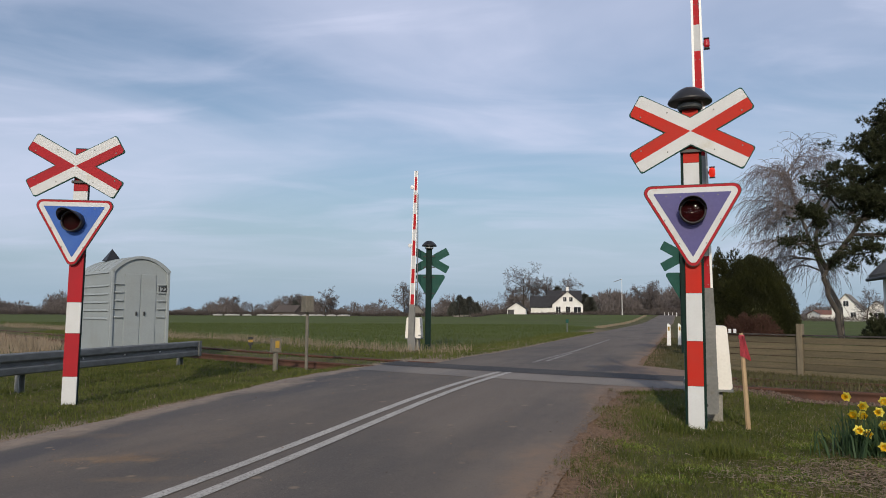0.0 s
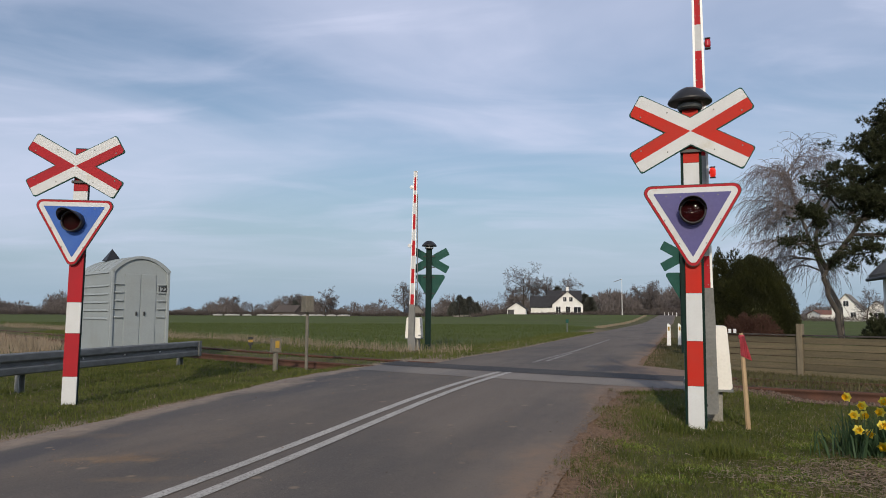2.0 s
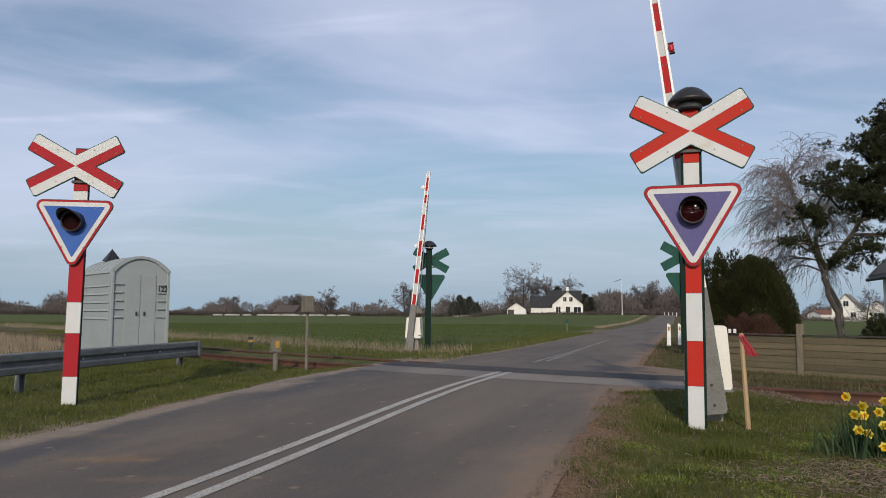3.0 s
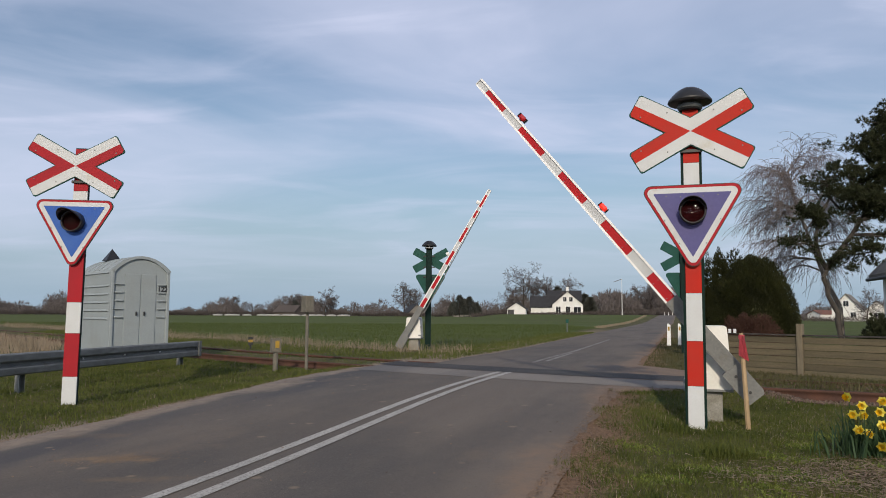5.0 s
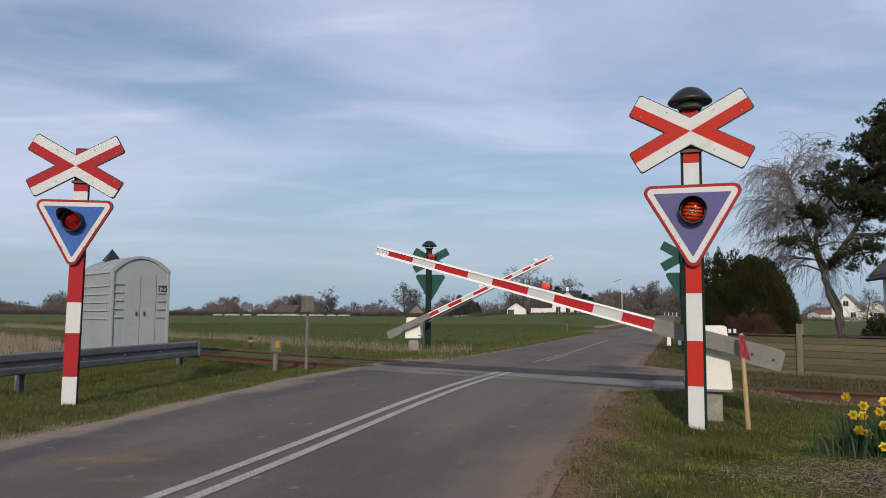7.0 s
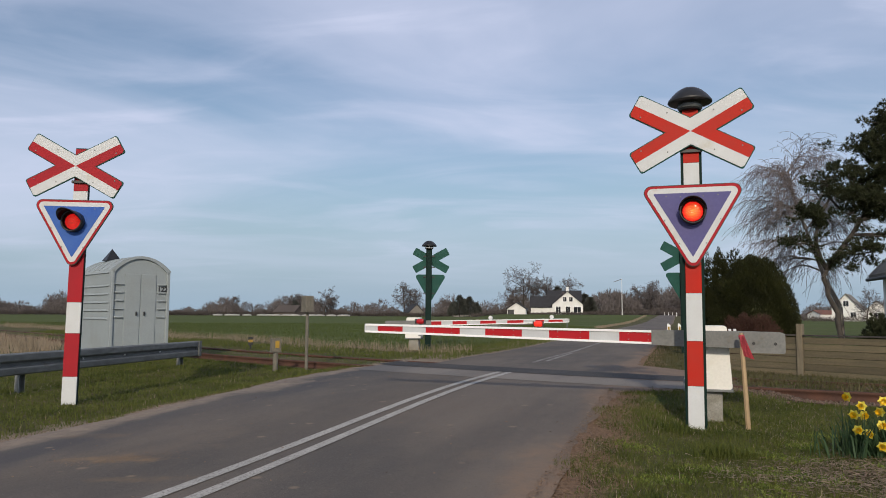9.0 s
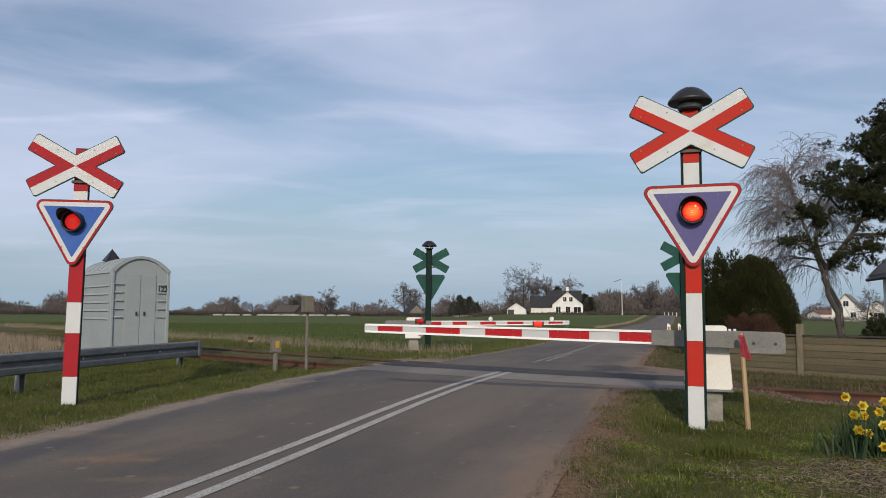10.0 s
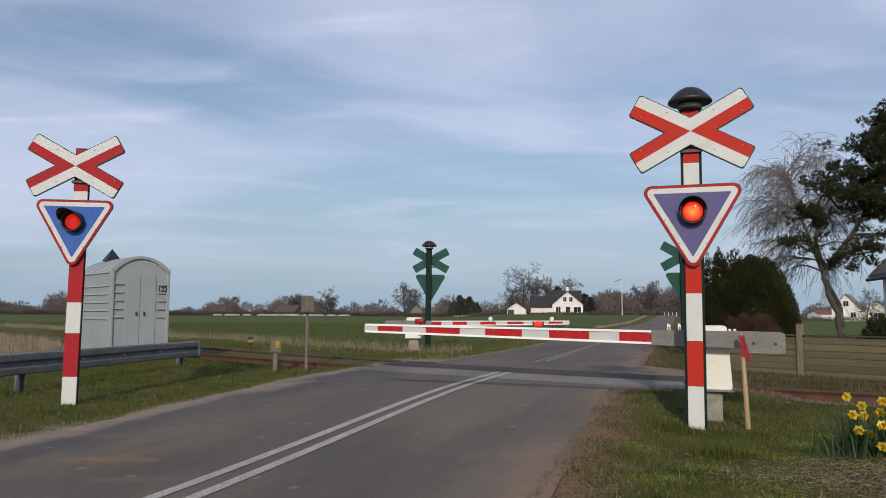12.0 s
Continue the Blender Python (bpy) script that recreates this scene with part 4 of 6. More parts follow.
    for a in (0.52, 0.30):
        for z in (0.06, -0.03):
            bm = B()
            tube(bm, (-a, -0.055, z), (-a, -0.044, z), 0.012, n=8)
            part("bolt", bm, M["galv"], root)
    bm = B()
    box(bm, -0.10, 0.42, -0.028, 0.028, t0 - 0.012, t0 + 0.006, 0.003)
    part("top_plate", bm, M["galv"], boom, "pale steel top plate")
    bm = B()
    prism(bm, rounded([(0.375, 0.105), (0.735, 0.10), (0.775, 0.080), (0.775, -0.12), (0.375, -0.12)], 0.022, 3), -0.062, -0.046)
    prism(bm, rounded([(0.375, 0.105), (0.735, 0.10), (0.775, 0.080), (0.775, -0.12), (0.375, -0.12)], 0.022, 3), -0.026, 0.06)
    weight = part("counterweight", bm, M["steel"], boom, "grey steel counterweight plates")
    for x in (0.47, 0.68):
        bm = B()
        tube(bm, (x, -0.075, -0.02), (x, -0.06, -0.02), 0.017, n=6)
        part("bolt", bm, M["rim"], weight)
    for a, key in lamps:
        bm = B()
        z = up(a)
        box(bm, -a - 0.012, -a + 0.012, -0.012, 0.012, z - 0.004, z + 0.022)
        if key == "white":
            lathe(bm, [(0.02, -0.05), (0.055, -0.045), (0.06, 0.0), (0.05, 0.03), (0.02, 0.04)], 16, pose(-a, 0, z + 0.05, 90, 0, 0))
            part("boom_lamp", bm, M["lampwhite"], boom, "white lamp casing")
            continue
        lamp = part("boom_lamp", bm, M["black"], boom, "red boom lamp")
        bm = B()
        box(bm, -a - 0.052, -a + 0.052, -0.033, 0.033, z + 0.010, z + 0.074, 0.026)
        part("lamp_glass", bm, M[key], lamp, "red lamp glass")
        bm = B()
        box(bm, -a - 0.061, -a - 0.053, -0.03, 0.03, z + 0.012, z + 0.072, 0.002)
        box(bm, -a + 0.053, -a + 0.061, -0.03, 0.03, z + 0.012, z + 0.072, 0.002)
        part("lamp_end", bm, M["black"], lamp)
    if depth_sign < 0:
        bm = B()
        tube(bm, (-0.45, -0.01, -0.13), (-3.75, -0.01, lo(3.75) - 0.012), 0.014, 0.012, n=8)
        rod = part("truss_rod", bm, M["steel"], boom, "grey truss rod below the boom")
        for a in (1.2, 2.1, 3.0):
            bm = B()
            zr = -0.13 + (a - 0.45) / 3.3 * (lo(3.75) + 0.118)
            tube(bm, (-a, -0.01, zr - 0.012), (-a, -0.01, lo(a) + 0.01), 0.018, n=6)
            part("truss_strut", bm, M["steel"], rod, "grey strut")
    bm = B()
    prism(bm, [(-length, lo(length) + 0.004), (-length, up(length) - 0.004), (-length - 0.012, up(length) - 0.006), (-length - 0.012, lo(length) + 0.006)], -0.024, 0.024)
    part("end_cap", bm, M["white"], boom)
    return boom


NEAR_PIVOT = pose(2.829, 7.95, 0.879, 0, 0, -18.58)
near_boom = barrier(NEAR_PIVOT, 0, 3.99, [(0.495, 0.907), (1.236, 1.692), (2.009, 2.451), (2.765, 3.196), (3.498, 3.83)], 1, "cream-white barrier drive housing on a concrete pedestal",
                    [(3.27, "armlampdim"), (1.82, "armlamp")], -0.53, 0.155, 0.03)
FAR_PIVOT = pose(-0.871, 21.1, 0.863, 0, 0, 180 - 9.61)
far_boom = barrier(FAR_PIVOT, 0, 4.42, [(0.49, 0.85), (1.17, 1.58), (1.96, 2.40), (2.72, 3.17), (3.5, 3.74), (3.86, 4.25)], -1, "cream-white barrier drive housing beyond the track", [(2.25, "white"), (3.95, "white")])


# ---- furniture of the crossing ----
def relay_hut():
    """A small barrel-roofed relay hut, its side along the track."""
    ob = thing("relay_hut", pose(-7.04, 15.6, 0.05, 0, 0, 43), "pale grey fibreglass relay hut with a barrel roof beside the track", "equipment hut")
    w, l, e, top = 1.27, 2.15, 1.99, 2.315
    bm = B()
    n = 14
    arc = [(w / 2 - (w / 2) * math.cos(math.pi * i / n), e + (top - e) * math.sin(math.pi * i / n) ** 1.75) for i in range(n + 1)]
    prism(bm, [(0, -0.2)] + arc + [(w, -0.2)], 0.03, l)
    part("body", bm, M["hut"], ob)
    bm = B()
    arc2 = [(x + (x - w / 2) * 0.018, z + 0.014) for x, z in arc]
    low = [(x - (x - w / 2) * 0.09, z - 0.045) for x, z in arc][::-1]
    prism(bm, arc2 + low, -0.012, 0.05)
    part("roof_lip", bm, M["hut"], ob, "raised lip round the barrel roof")
    bm = B()
    for x0, x1 in ((0.0, 0.07), (w - 0.07, w)):
        box(bm, x0, x1, -0.012, 0.05, -0.2, e + 0.02, 0.012)
    part("corner_strip", bm, M["hut"], ob, "rounded corner strip")
    for x0, x1 in ((0.30, 0.625), (0.645, 0.97)):
        bm = B()
        box(bm, x0, x1, 0.014, 0.04, 0.12, 1.93, 0.006)
        d = part("door", bm, M["hut"], ob, "flush grey door leaf")
        hx = 0.55 if x0 < 0.5 else 0.72
        bm = B()
        box(bm, hx - 0.014, hx + 0.014, -0.02, 0.01, 1.03, 1.12, 0.006)
        part("handle", bm, M["rim"], d, "dark door handle")
    for k in range(6):
        z = 0.985 + 0.177 * k
        for x0, x1 in ((0.085, 0.27), (1.0, 1.19)) if k < 5 else ():
            bm = B()
            box(bm, x0, x1, -0.008, 0.035, z, z + 0.032, 0.010)
            part("vent_rib", bm, M["hut"], ob)
        bm = B()
        z += 0.07 if k == 5 else -0.04
        prism(bm, [(0.01, z + 0.045), (-0.006, z + 0.04), (-0.026, z + 0.008), (-0.022, z), (0.01, z - 0.006)], 0.12, l - 0.12)
        part("side_rib", bm, M["hut"], ob)
    for k in range(5):                     # ripples moulded across the roof
        bm = B()
        y = 0.42 + 0.34 * k
        prism(bm, [(x + (x - w / 2) * 0.012, z + 0.014) for x, z in arc[1:-1]] + [(x, z - 0.02) for x, z in arc[1:-1]][::-1], y, y + 0.10)
        part("roof_ripple", bm, M["hut"], ob, "moulded ripple across the roof")
    bm = B()
    box(bm, 0.995, 1.215, -0.006, 0.004, 1.555, 1.665, 0.003)
    plate = part("number_plate", bm, M["hut"], ob, "small plate with black digits")
    cu = bpy.data.curves.new("digits", "FONT")
    cu.body, cu.size, cu.align_x, cu.align_y, cu.extrude, cu.offset = "122", 0.15, "CENTER", "CENTER", 0.001, 0.005
    tmp = bpy.data.objects.new("digits", cu)
    scene.collection.objects.link(tmp)
    bpy.context.view_layer.update()
    me = bpy.data.meshes.new_from_object(tmp.evaluated_get(bpy.context.evaluated_depsgraph_get()))
    bpy.data.objects.remove(tmp)
    me.materials.append(M["rim"])
    dg = new("digits", me)
    dg.parent = plate
    dg.matrix_basis = pose(1.105, -0.009, 1.612, 90, 0, 0)
    bm = B()
    v = [bm.verts.new(p) for p in ((0.28, 1.2, 2.28), (0.62, 1.2, 2.28), (0.62, 1.5, 2.28), (0.28, 1.5, 2.28), (0.45, 1.35, 2.56))]
    for f in ((0, 1, 4), (1, 2, 4), (2, 3, 4), (3, 0, 4)):
        bm.faces.new([v[i] for i in f])
    bm.faces.new(v[3::-1])
    bmesh.ops.recalc_face_normals(bm, faces=bm.faces)
    part("roof_vent", bm, M["black"], ob, "dark pointed roof vent")
    bm = B()
    box(bm, 0.03, w - 0.03, 0.04, l - 0.03, -0.45, -0.21, 0.02)
    part("foundation", bm, M["concrete"], ob, "concrete foundation")


relay_hut()


def guardrail():
    ob = thing("guardrail", pose(0, 0, 0), "galvanised steel guardrail on short posts beside the road", "guardrail")
    a, d = Vector((-5.18, 15.35, 0)), Vector((-0.178, -0.984, 0))
    nrm = Vector((-d.y, d.x, 0))      # towards the road
    prof = [(0.0, 0.0), (0.045, 0.006), (0.060, 0.022), (0.062, 0.100), (0.054, 0.114), (0.008, 0.130), (0.0, 0.142), (0.0, 0.168), (0.008, 0.180), (0.054, 0.196), (0.062, 0.210), (0.060, 0.288), (0.045, 0.304), (0.0, 0.31)]
    bm = B()
    rows = []
    L = 16.0
    for t in (0.0, L):
        p = a + d * t
        zb = 0.26
        front = [bm.verts.new(p + nrm * (0.09 + y) + Vector((0, 0, zb + z))) for y, z in prof]
        back = [bm.verts.new(p + nrm * (0.086 + y) + Vector((0, 0, zb + z))) for y, z in prof]
        rows.append((front, back))
    (f0, k0), (f1, k1) = rows
    for i in range(len(prof) - 1):
        bm.faces.new((f0[i], f1[i], f1[i + 1], f0[i + 1]))
        bm.faces.new((k0[i], k0[i + 1], k1[i + 1], k1[i]))
    bmesh.ops.recalc_face_normals(bm, faces=bm.faces)
    part("beam", bm, M["beam"], ob, "long corrugated steel beam")
    bm = B()
    p = a + d * 0.0
    m = Matrix.Translation(p) @ Matrix.Rotation(math.atan2(d.y, d.x), 4, "Z")
    box(bm, -0.07, 0.03, 0.075, 0.17, 0.258, 0.572, 0.01, m)
    part("end_shoe", bm, M["beam"], ob, "rounded steel end piece")
    for t in (0.55, 4.85, 9.2, 13.5):
        p = a + d * t
        bm = B()
        m = Matrix.Translation(p) @ Matrix.Rotation(math.atan2(d.y, d.x), 4, "Z")
        box(bm, -0.055, 0.055, 0.0, 0.007, -0.3, 0.55, 0, m)
        box(bm, -0.055, -0.048, 0.007, 0.075, -0.3, 0.55, 0, m)
        box(bm, 0.048, 0.055, 0.007, 0.075, -0.3, 0.55, 0, m)
        post = part("post", bm, M["galv"], ob, "steel channel post")
    for t in (1.4, 2.5, 3.6, 5.6, 7.0):
        p = a + d * t
        q = p + nrm * 0.098 + Vector((0, 0, 0.415))
        bm = B()
        tube(bm, q, q + nrm * 0.02, 0.014, n=8)
        part("bolt", bm, M["armrail"], ob, "bright bolt head")


guardrail()


def fence():
    """A low board fence beyond the track, post by post and board by board."""
    ob = thing("board_fence", pose(5.15, 14.24, 0.08, 0, 0, -52.3), "low weathered board fence with dark capping beyond the track", "wooden fence")
    rng = random.Random(5)
    bays = [0.0, 1.75, 3.55, 5.35]
    for i, x in enumerate(bays):
        bm = B()
        box(bm, x - 0.05, x + 0.05, -0.05, 0.05, -0.4, 0.735 if i != 1 else 0.93, 0.006)
        part("post", bm, M["greypost"], ob, "square fence post of pale wood in a sunlit tone")
    for x0, x1 in zip(bays, bays[1:]):
        for k in range(6):
            z = 0.02 + 0.115 * k
            bm = B()
            j = rng.uniform(-0.006, 0.006)
            box(bm, x0 + 0.052, x1 - 0.052, -0.016 + j, 0.016 + j, z, z + 0.107, 0.004)
            part("board", bm, M["wood"], ob)
        bm = B()
        box(bm, x0 + 0.052, x1 - 0.052, -0.05, 0.05, 0.72, 0.745, 0.005)
        part("capping", bm, M["bark"], ob, "dark capping board")
    for x in (0.42, 0.52):
        bm = B()
        box(bm, x - 0.02, x + 0.02, -0.02, 0.02, 0.745, 0.82, 0.004)
        part("peg", bm, M["armrail"], ob, "small white peg")


fence()


def flag_stake():
    p, q = Vector((3.13, 7.62, -0.15)), Vector((3.085, 7.64, 0.965))
    ob = thing("marker_stake", pose(3.13, 7.62, 0.0), "pale wooden stake driven into the grass", "stake")
    bm = B()
    d = (q - p)
    m = Matrix.Translation((0, 0, 0))
    tube(bm, p - Vector((3.13, 7.62, 0)), q - Vector((3.13, 7.62, 0)), 0.026, 0.022, n=7)
    part("pole", bm, M["stake"], ob)
    flag = thing("flag", pose(3.088, 7.64, 0.935), "small faded pink-red cloth flag tied to the stake", "flag")
    bm = B()
    # a narrow folded cloth hanging from its knot, wider towards its lower end
    rows = []
    for i in range(9):
        t = i / 8
        row = []
        for k in range(5):
            u = k / 4
            x = -0.032 + (0.055 + 0.045 * t) * u
            row.append(bm.verts.new((x, -0.032 + 0.014 * math.sin(u * 8 + 2.2 * t), -0.20 * t - 0.055 * t * u)))
        rows.append(row)
    for a, b in zip(rows, rows[1:]):
        for k in range(4):
            bm.faces.new((a[k], b[k], b[k + 1], a[k + 1]))
    bmesh.ops.solidify(bm, geom=bm.faces[:], thickness=0.003)
    tube(bm, (0, 0, 0.012), (0, 0, -0.03), 0.030, n=9)
    part("cloth", bm, M["flag"], flag)
    return flag


FLAG_AT = pose(3.088, 7.64, 0.935)
flag = flag_stake()


def post_box(x, y, z0, h, bw, bh, bd, key, label, name, post_r, post_key, yaw):
    ob = thing(name, pose(x, y, z0, 0, 0, yaw), label, "trackside box")
    bm = B()
    tube(bm, (0, 0, -0.3), (0, 0, h - bh + 0.01), post_r, n=10)
    part("post", bm, M[post_key], ob)
    bm = B()
    box(bm, -bw / 2, bw / 2, -bd / 2, bd / 2, h - bh, h, 0.008)
    b = part("casing", bm, M[key], ob, "dull casing")
    bm = B()
    box(bm, -bw / 2 - 0.012, bw / 2 + 0.012, -bd / 2 - 0.012, bd / 2 + 0.012, h - bh - 0.012, h - bh + 0.002, 0.003)
    box(bm, -bw / 2 + 0.015, bw / 2 - 0.015, -bd / 2 - 0.006, -bd / 2 + 0.002, h - bh + 0.02, h - 0.02, 0.003)
    part("cover", bm, M[key], b, "cover plate")
    return ob


post_box(-2.66, 14.5, 0.07, 1.42, 0.17, 0.30, 0.20, "beige", "beige-grey trackside telephone box on a thin post", "telephone_box", 0.032, "beige", 38)
low_box = post_box(-3.22, 14.3, 0.06, 0.60, 0.19, 0.25, 0.12, "beige", "short grey post with a dull yellow-marked box", "trackside_marker", 0.05, "beige", 30)
bm = B()
box(bm, -0.03, 0.05, -0.075, -0.068, 0.42, 0.56, 0.002)
part("yellow_mark", bm, M["yellow"], low_box, "dull yellow mark")


def km_marker(x, y, z):
    ob = thing("distance_marker", pose(x, y, z, 0, 0, 20), "small black and yellow track marker", "marker post")
    bm = B()
    tube(bm, (0, 0, -0.3), (0, 0, 0.4), 0.03, n=8)
    part("post", bm, M["rim"], ob)
    for i, key in enumerate(("rim", "yellow", "rim")):
        bm = B()
        box(bm, -0.07, 0.07, -0.05, -0.03, 0.36 + i * 0.075, 0.432 + i * 0.075, 0.002)
        part("plate", bm, M[key], ob)


km_marker(-5.55, 21.4, -0.12)


def delineator(x, y, z, h=0.78):
    ob = thing("delineator_post", pose(x, y, z, 0, 0, -17), "white roadside delineator post with an amber reflector", "roadside post", "delineator posts")
    bm = B()
    prism(bm, [(-0.075, -0.3), (0.075, -0.3), (0.055, h - 0.08), (-0.02, h), (-0.055, h - 0.03)], -0.02, 0.03)
    part("post", bm, M["armrail"], ob)
    bm = B()
    box(bm, -0.03, 0.03, -0.024, -0.0202, h - 0.26, h - 0.12)
    part("reflector", bm, M["yellow"], ob, "amber reflector")
    return ob


delineator(7.93, 25.9, 0.1)
delineator(8.44, 26.3, 0.1)
for k in range(4):
    delineator(53.6 + 0.8 * k, 178.0 - 0.5 * k, 1.05, 0.9)


def small_sign(x, y):
    ob = thing("field_sign", pose(x, y, 0.09, 0, 0, 0), "small blue-green sign plate on a thin post by the field", "small sign")
    bm = B()
    tube(bm, (0, 0, -0.3), (0, 0, 0.75), 0.03, n=8)
    part("post", bm, M["galv"], ob)
    bm = B()
    box(bm, -0.09, 0.09, -0.045, -0.03, 0.58, 0.80, 0.004)
    part("plate", bm, M["green"], ob)


small_sign(7.5, 44.5)


# ---- houses ----
def gable_house(name, m, w, l, eave, ridge, wall, roof, label, windows=(), chimney=False, doors=(), over=0.35):
    """A house whose gable faces -y: walls, two roof slopes, windows with frames, chimney."""
    ob = thing(name, m, label, "house")
    bm = B()
    prism(bm, [(-w / 2, -0.3), (w / 2, -0.3), (w / 2, eave), (0, ridge), (-w / 2, eave)], 0, l)
    part("wall", bm, wall, ob)
    sl = (ridge - eave) / (w / 2)
    for sx in (-1, 1):
        bm = B()
        pts = [(0, ridge + 0.03), (0, ridge + 0.23), (sx * (w / 2 + over), eave - sl * over + 0.23), (sx * (w / 2 + over), eave - sl * over + 0.03)]
        prism(bm, pts, -over, l + over)
        part("roof_slope", bm, roof, ob)
    for x, z, ww, hh in windows:
        bm = B()
        box(bm, x - ww / 2 - 0.06, x + ww / 2 + 0.06, -0.04, -0.004, z - 0.06, z + hh + 0.06)
        win = part("window", bm, M["armrail"], ob, "white window frame")
        bm = B()
        box(bm, x - ww / 2, x - 0.03, -0.05, -0.042, z, z + hh)
        part("pane", bm, M["glass"], win)
        bm = B()
        box(bm, x + 0.03, x + ww / 2, -0.05, -0.042, z, z + hh)
        part("pane", bm, M["glass"], win)
    # no hole is cut: a dark slab stands for the shaded opening
    for x, ww, hh in doors:
        bm = B()
        box(bm, x - ww / 2, x + ww / 2, -0.05, -0.004, 0, hh)
        part("door", bm, M["rim"], ob, "dark slab painted as the shade in a door opening")
    if chimney:
        bm = B()
        box(bm, -0.35, 0.35, 0.8, 1.5, ridge - 0.6, ridge + 1.3, 0.03)
        ch = part("chimney", bm, M["wallwhite"], ob, "white chimney")
        bm = B()
        box(bm, -0.42, 0.42, 0.73, 1.57, ridge + 1.3, ridge + 1.42)
        part("chimney_cap", bm, M["roofdark"], ch)
    return ob


gable_house("farmhouse", pose(33.9, 200, 1.15, 0, 0, -8), 8.2, 13, 2.9, 6.4, M["wallwhite"], M["roofdark"], "white farmhouse with a steep dark roof and chimney beyond the field",
            [(-2.5, 0.7, 1.2, 1.6), (0.1, 0.7, 1.2, 1.6), (2.6, 0.7, 1.9, 1.5), (-0.75, 3.7, 0.9, 1.2), (0.9, 3.7, 0.9, 1.2)], True)
gable_house("farmhouse_wing", pose(38.6, 206.5, 1.15, 0, 0, 80), 7.4, 9.0, 4.0, 6.7, M["wallwhite"], M["roofdark"], "cross wing of the white farmhouse with a dark roof", [(0.0, 0.9, 1.2, 1.3)], False)
gable_house("farmhouse_wing", pose(24.6, 205, 1.15, 0, 0, -98), 6.0, 6.5, 2.3, 5.0, M["wallwhite"], M["roofdark"], "low white side wing with a dark roof", [], False, [])
gable_house("garage", pose(19.6, 196, 1.05, 0, 0, -10), 4.9, 6.5, 1.7, 3.3, M["wallwhite"], M["roofdark"], "small white gabled garage with a dark opening", [], False, [(-1.5, 1.7, 1.5)])
gable_house("white_house", pose(87.6, 160, 0.05, 0, 0, -34), 5.6, 12, 2.9, 5.9, M["wallwhite"], M["roofgrey"], "white gabled house with a grey roof across the field",
            [(-1.5, 0.9, 1.0, 1.1), (1.3, 0.9, 1.0, 1.1), (0.0, 3.3, 1.0, 1.2)], False)
gable_house("white_house", pose(99.0, 168, 0.05, 0, 0, -30), 5.0, 9, 2.4, 4.6, M["wallwhite"], M["roofgrey"], "low white house with a grey roof across the field", [(0, 0.9, 1.2, 1.1)], False)
gable_house("long_barn", pose(151.0, 300, 0.05, 0, 0, -75), 7.0, 15, 2.0, 3.5, M["wallwhite"], M["roofred"], "long white farm building with a red tiled roof", [], False)
gable_house("long_barn", pose(-64.0, 330, 0.05, 0, 0, 60), 7.0, 12, 2.0, 4.7, M["farhedge"], M["farhedge"], "dull brown barn among the far trees", [], False)
gable_house("long_barn", pose(14.0, 330, 0.05, 0, 0, 80), 6.0, 9, 1.8, 4.6, M["roofgrey"], M["roofdark"], "grey-roofed barn among the far trees", [], False)
gable_house("long_barn", pose(-12.0, 340, 0.05, 0, 0, 20), 7.0, 9, 2.2, 5.6, M["roofgrey"], M["roofdark"], "small dark-roofed barn among the far trees", [], False)


def near_cottage():
    """The corner of a roof beside the track, with its gutter."""
    ob = thing("cottage", pose(18.25, 19.4, 0.05, 0, 0, -14), "cottage with a weathered grey roof and dark gutter by the track", "house")
    w, l, eave, ridge = 6.4, 9.0, 2.98, 6.4
    bm = B()
    prism(bm, [(-w / 2, -0.3), (w / 2, -0.3), (w / 2, eave), (0, ridge), (-w / 2, eave)], 0.3, l)
    part("wall", bm, M["wallwhite"], ob, "white rendered wall")
    sl = (ridge - eave) / (w / 2)
    for sx in (-1, 1):
        bm = B()
        o = 0.42
        prism(bm, [(0, ridge + 0.04), (0, ridge + 0.20), (sx * (w / 2 + o), eave - sl * o + 0.20), (sx * (w / 2 + o), eave - sl * o + 0.04)], 0.0, l + 0.3)
        part("roof_slope", bm, M["roofgrey"], ob, "weathered grey roof sheets")
        bm = B()
        tube(bm, (sx * (w / 2 + o + 0.05), 0.0, eave - sl * o + 0.02), (sx * (w / 2 + o + 0.05), l + 0.3, eave - sl * o + 0.02), 0.07, n=10)
        part("gutter", bm, M["rim"], ob, "dark gutter")
        bm = B()
        prism(bm, [(0, ridge - 0.16), (0, ridge + 0.02), (sx * (w / 2 + o), eave - sl * o + 0.02), (sx * (w / 2 + o), eave - sl * o - 0.16)], 0.0, 0.04)
        part("bargeboard", bm, M["bark"], ob, "weathered bargeboard")


near_cottage()


def flagpole():
    ob = thing("flagpole", pose(48.7, 200, 1.15), "tall white garden flagpole with a limp pennant", "flagpole")
    bm = B()
    tube(bm, (0, 0, -0.2), (0, 0, 10.0), 0.10, 0.05, n=8)
    part("pole", bm, M["armrail"], ob)
    bm = B()
    prism(bm, [(0.0, 9.95), (0.0, 9.75), (-2.4, 8.95), (-2.45, 9.03)], -0.02, 0.02)
    part("pennant", bm, M["fartwig"], ob, "thin faded pennant")


flagpole()


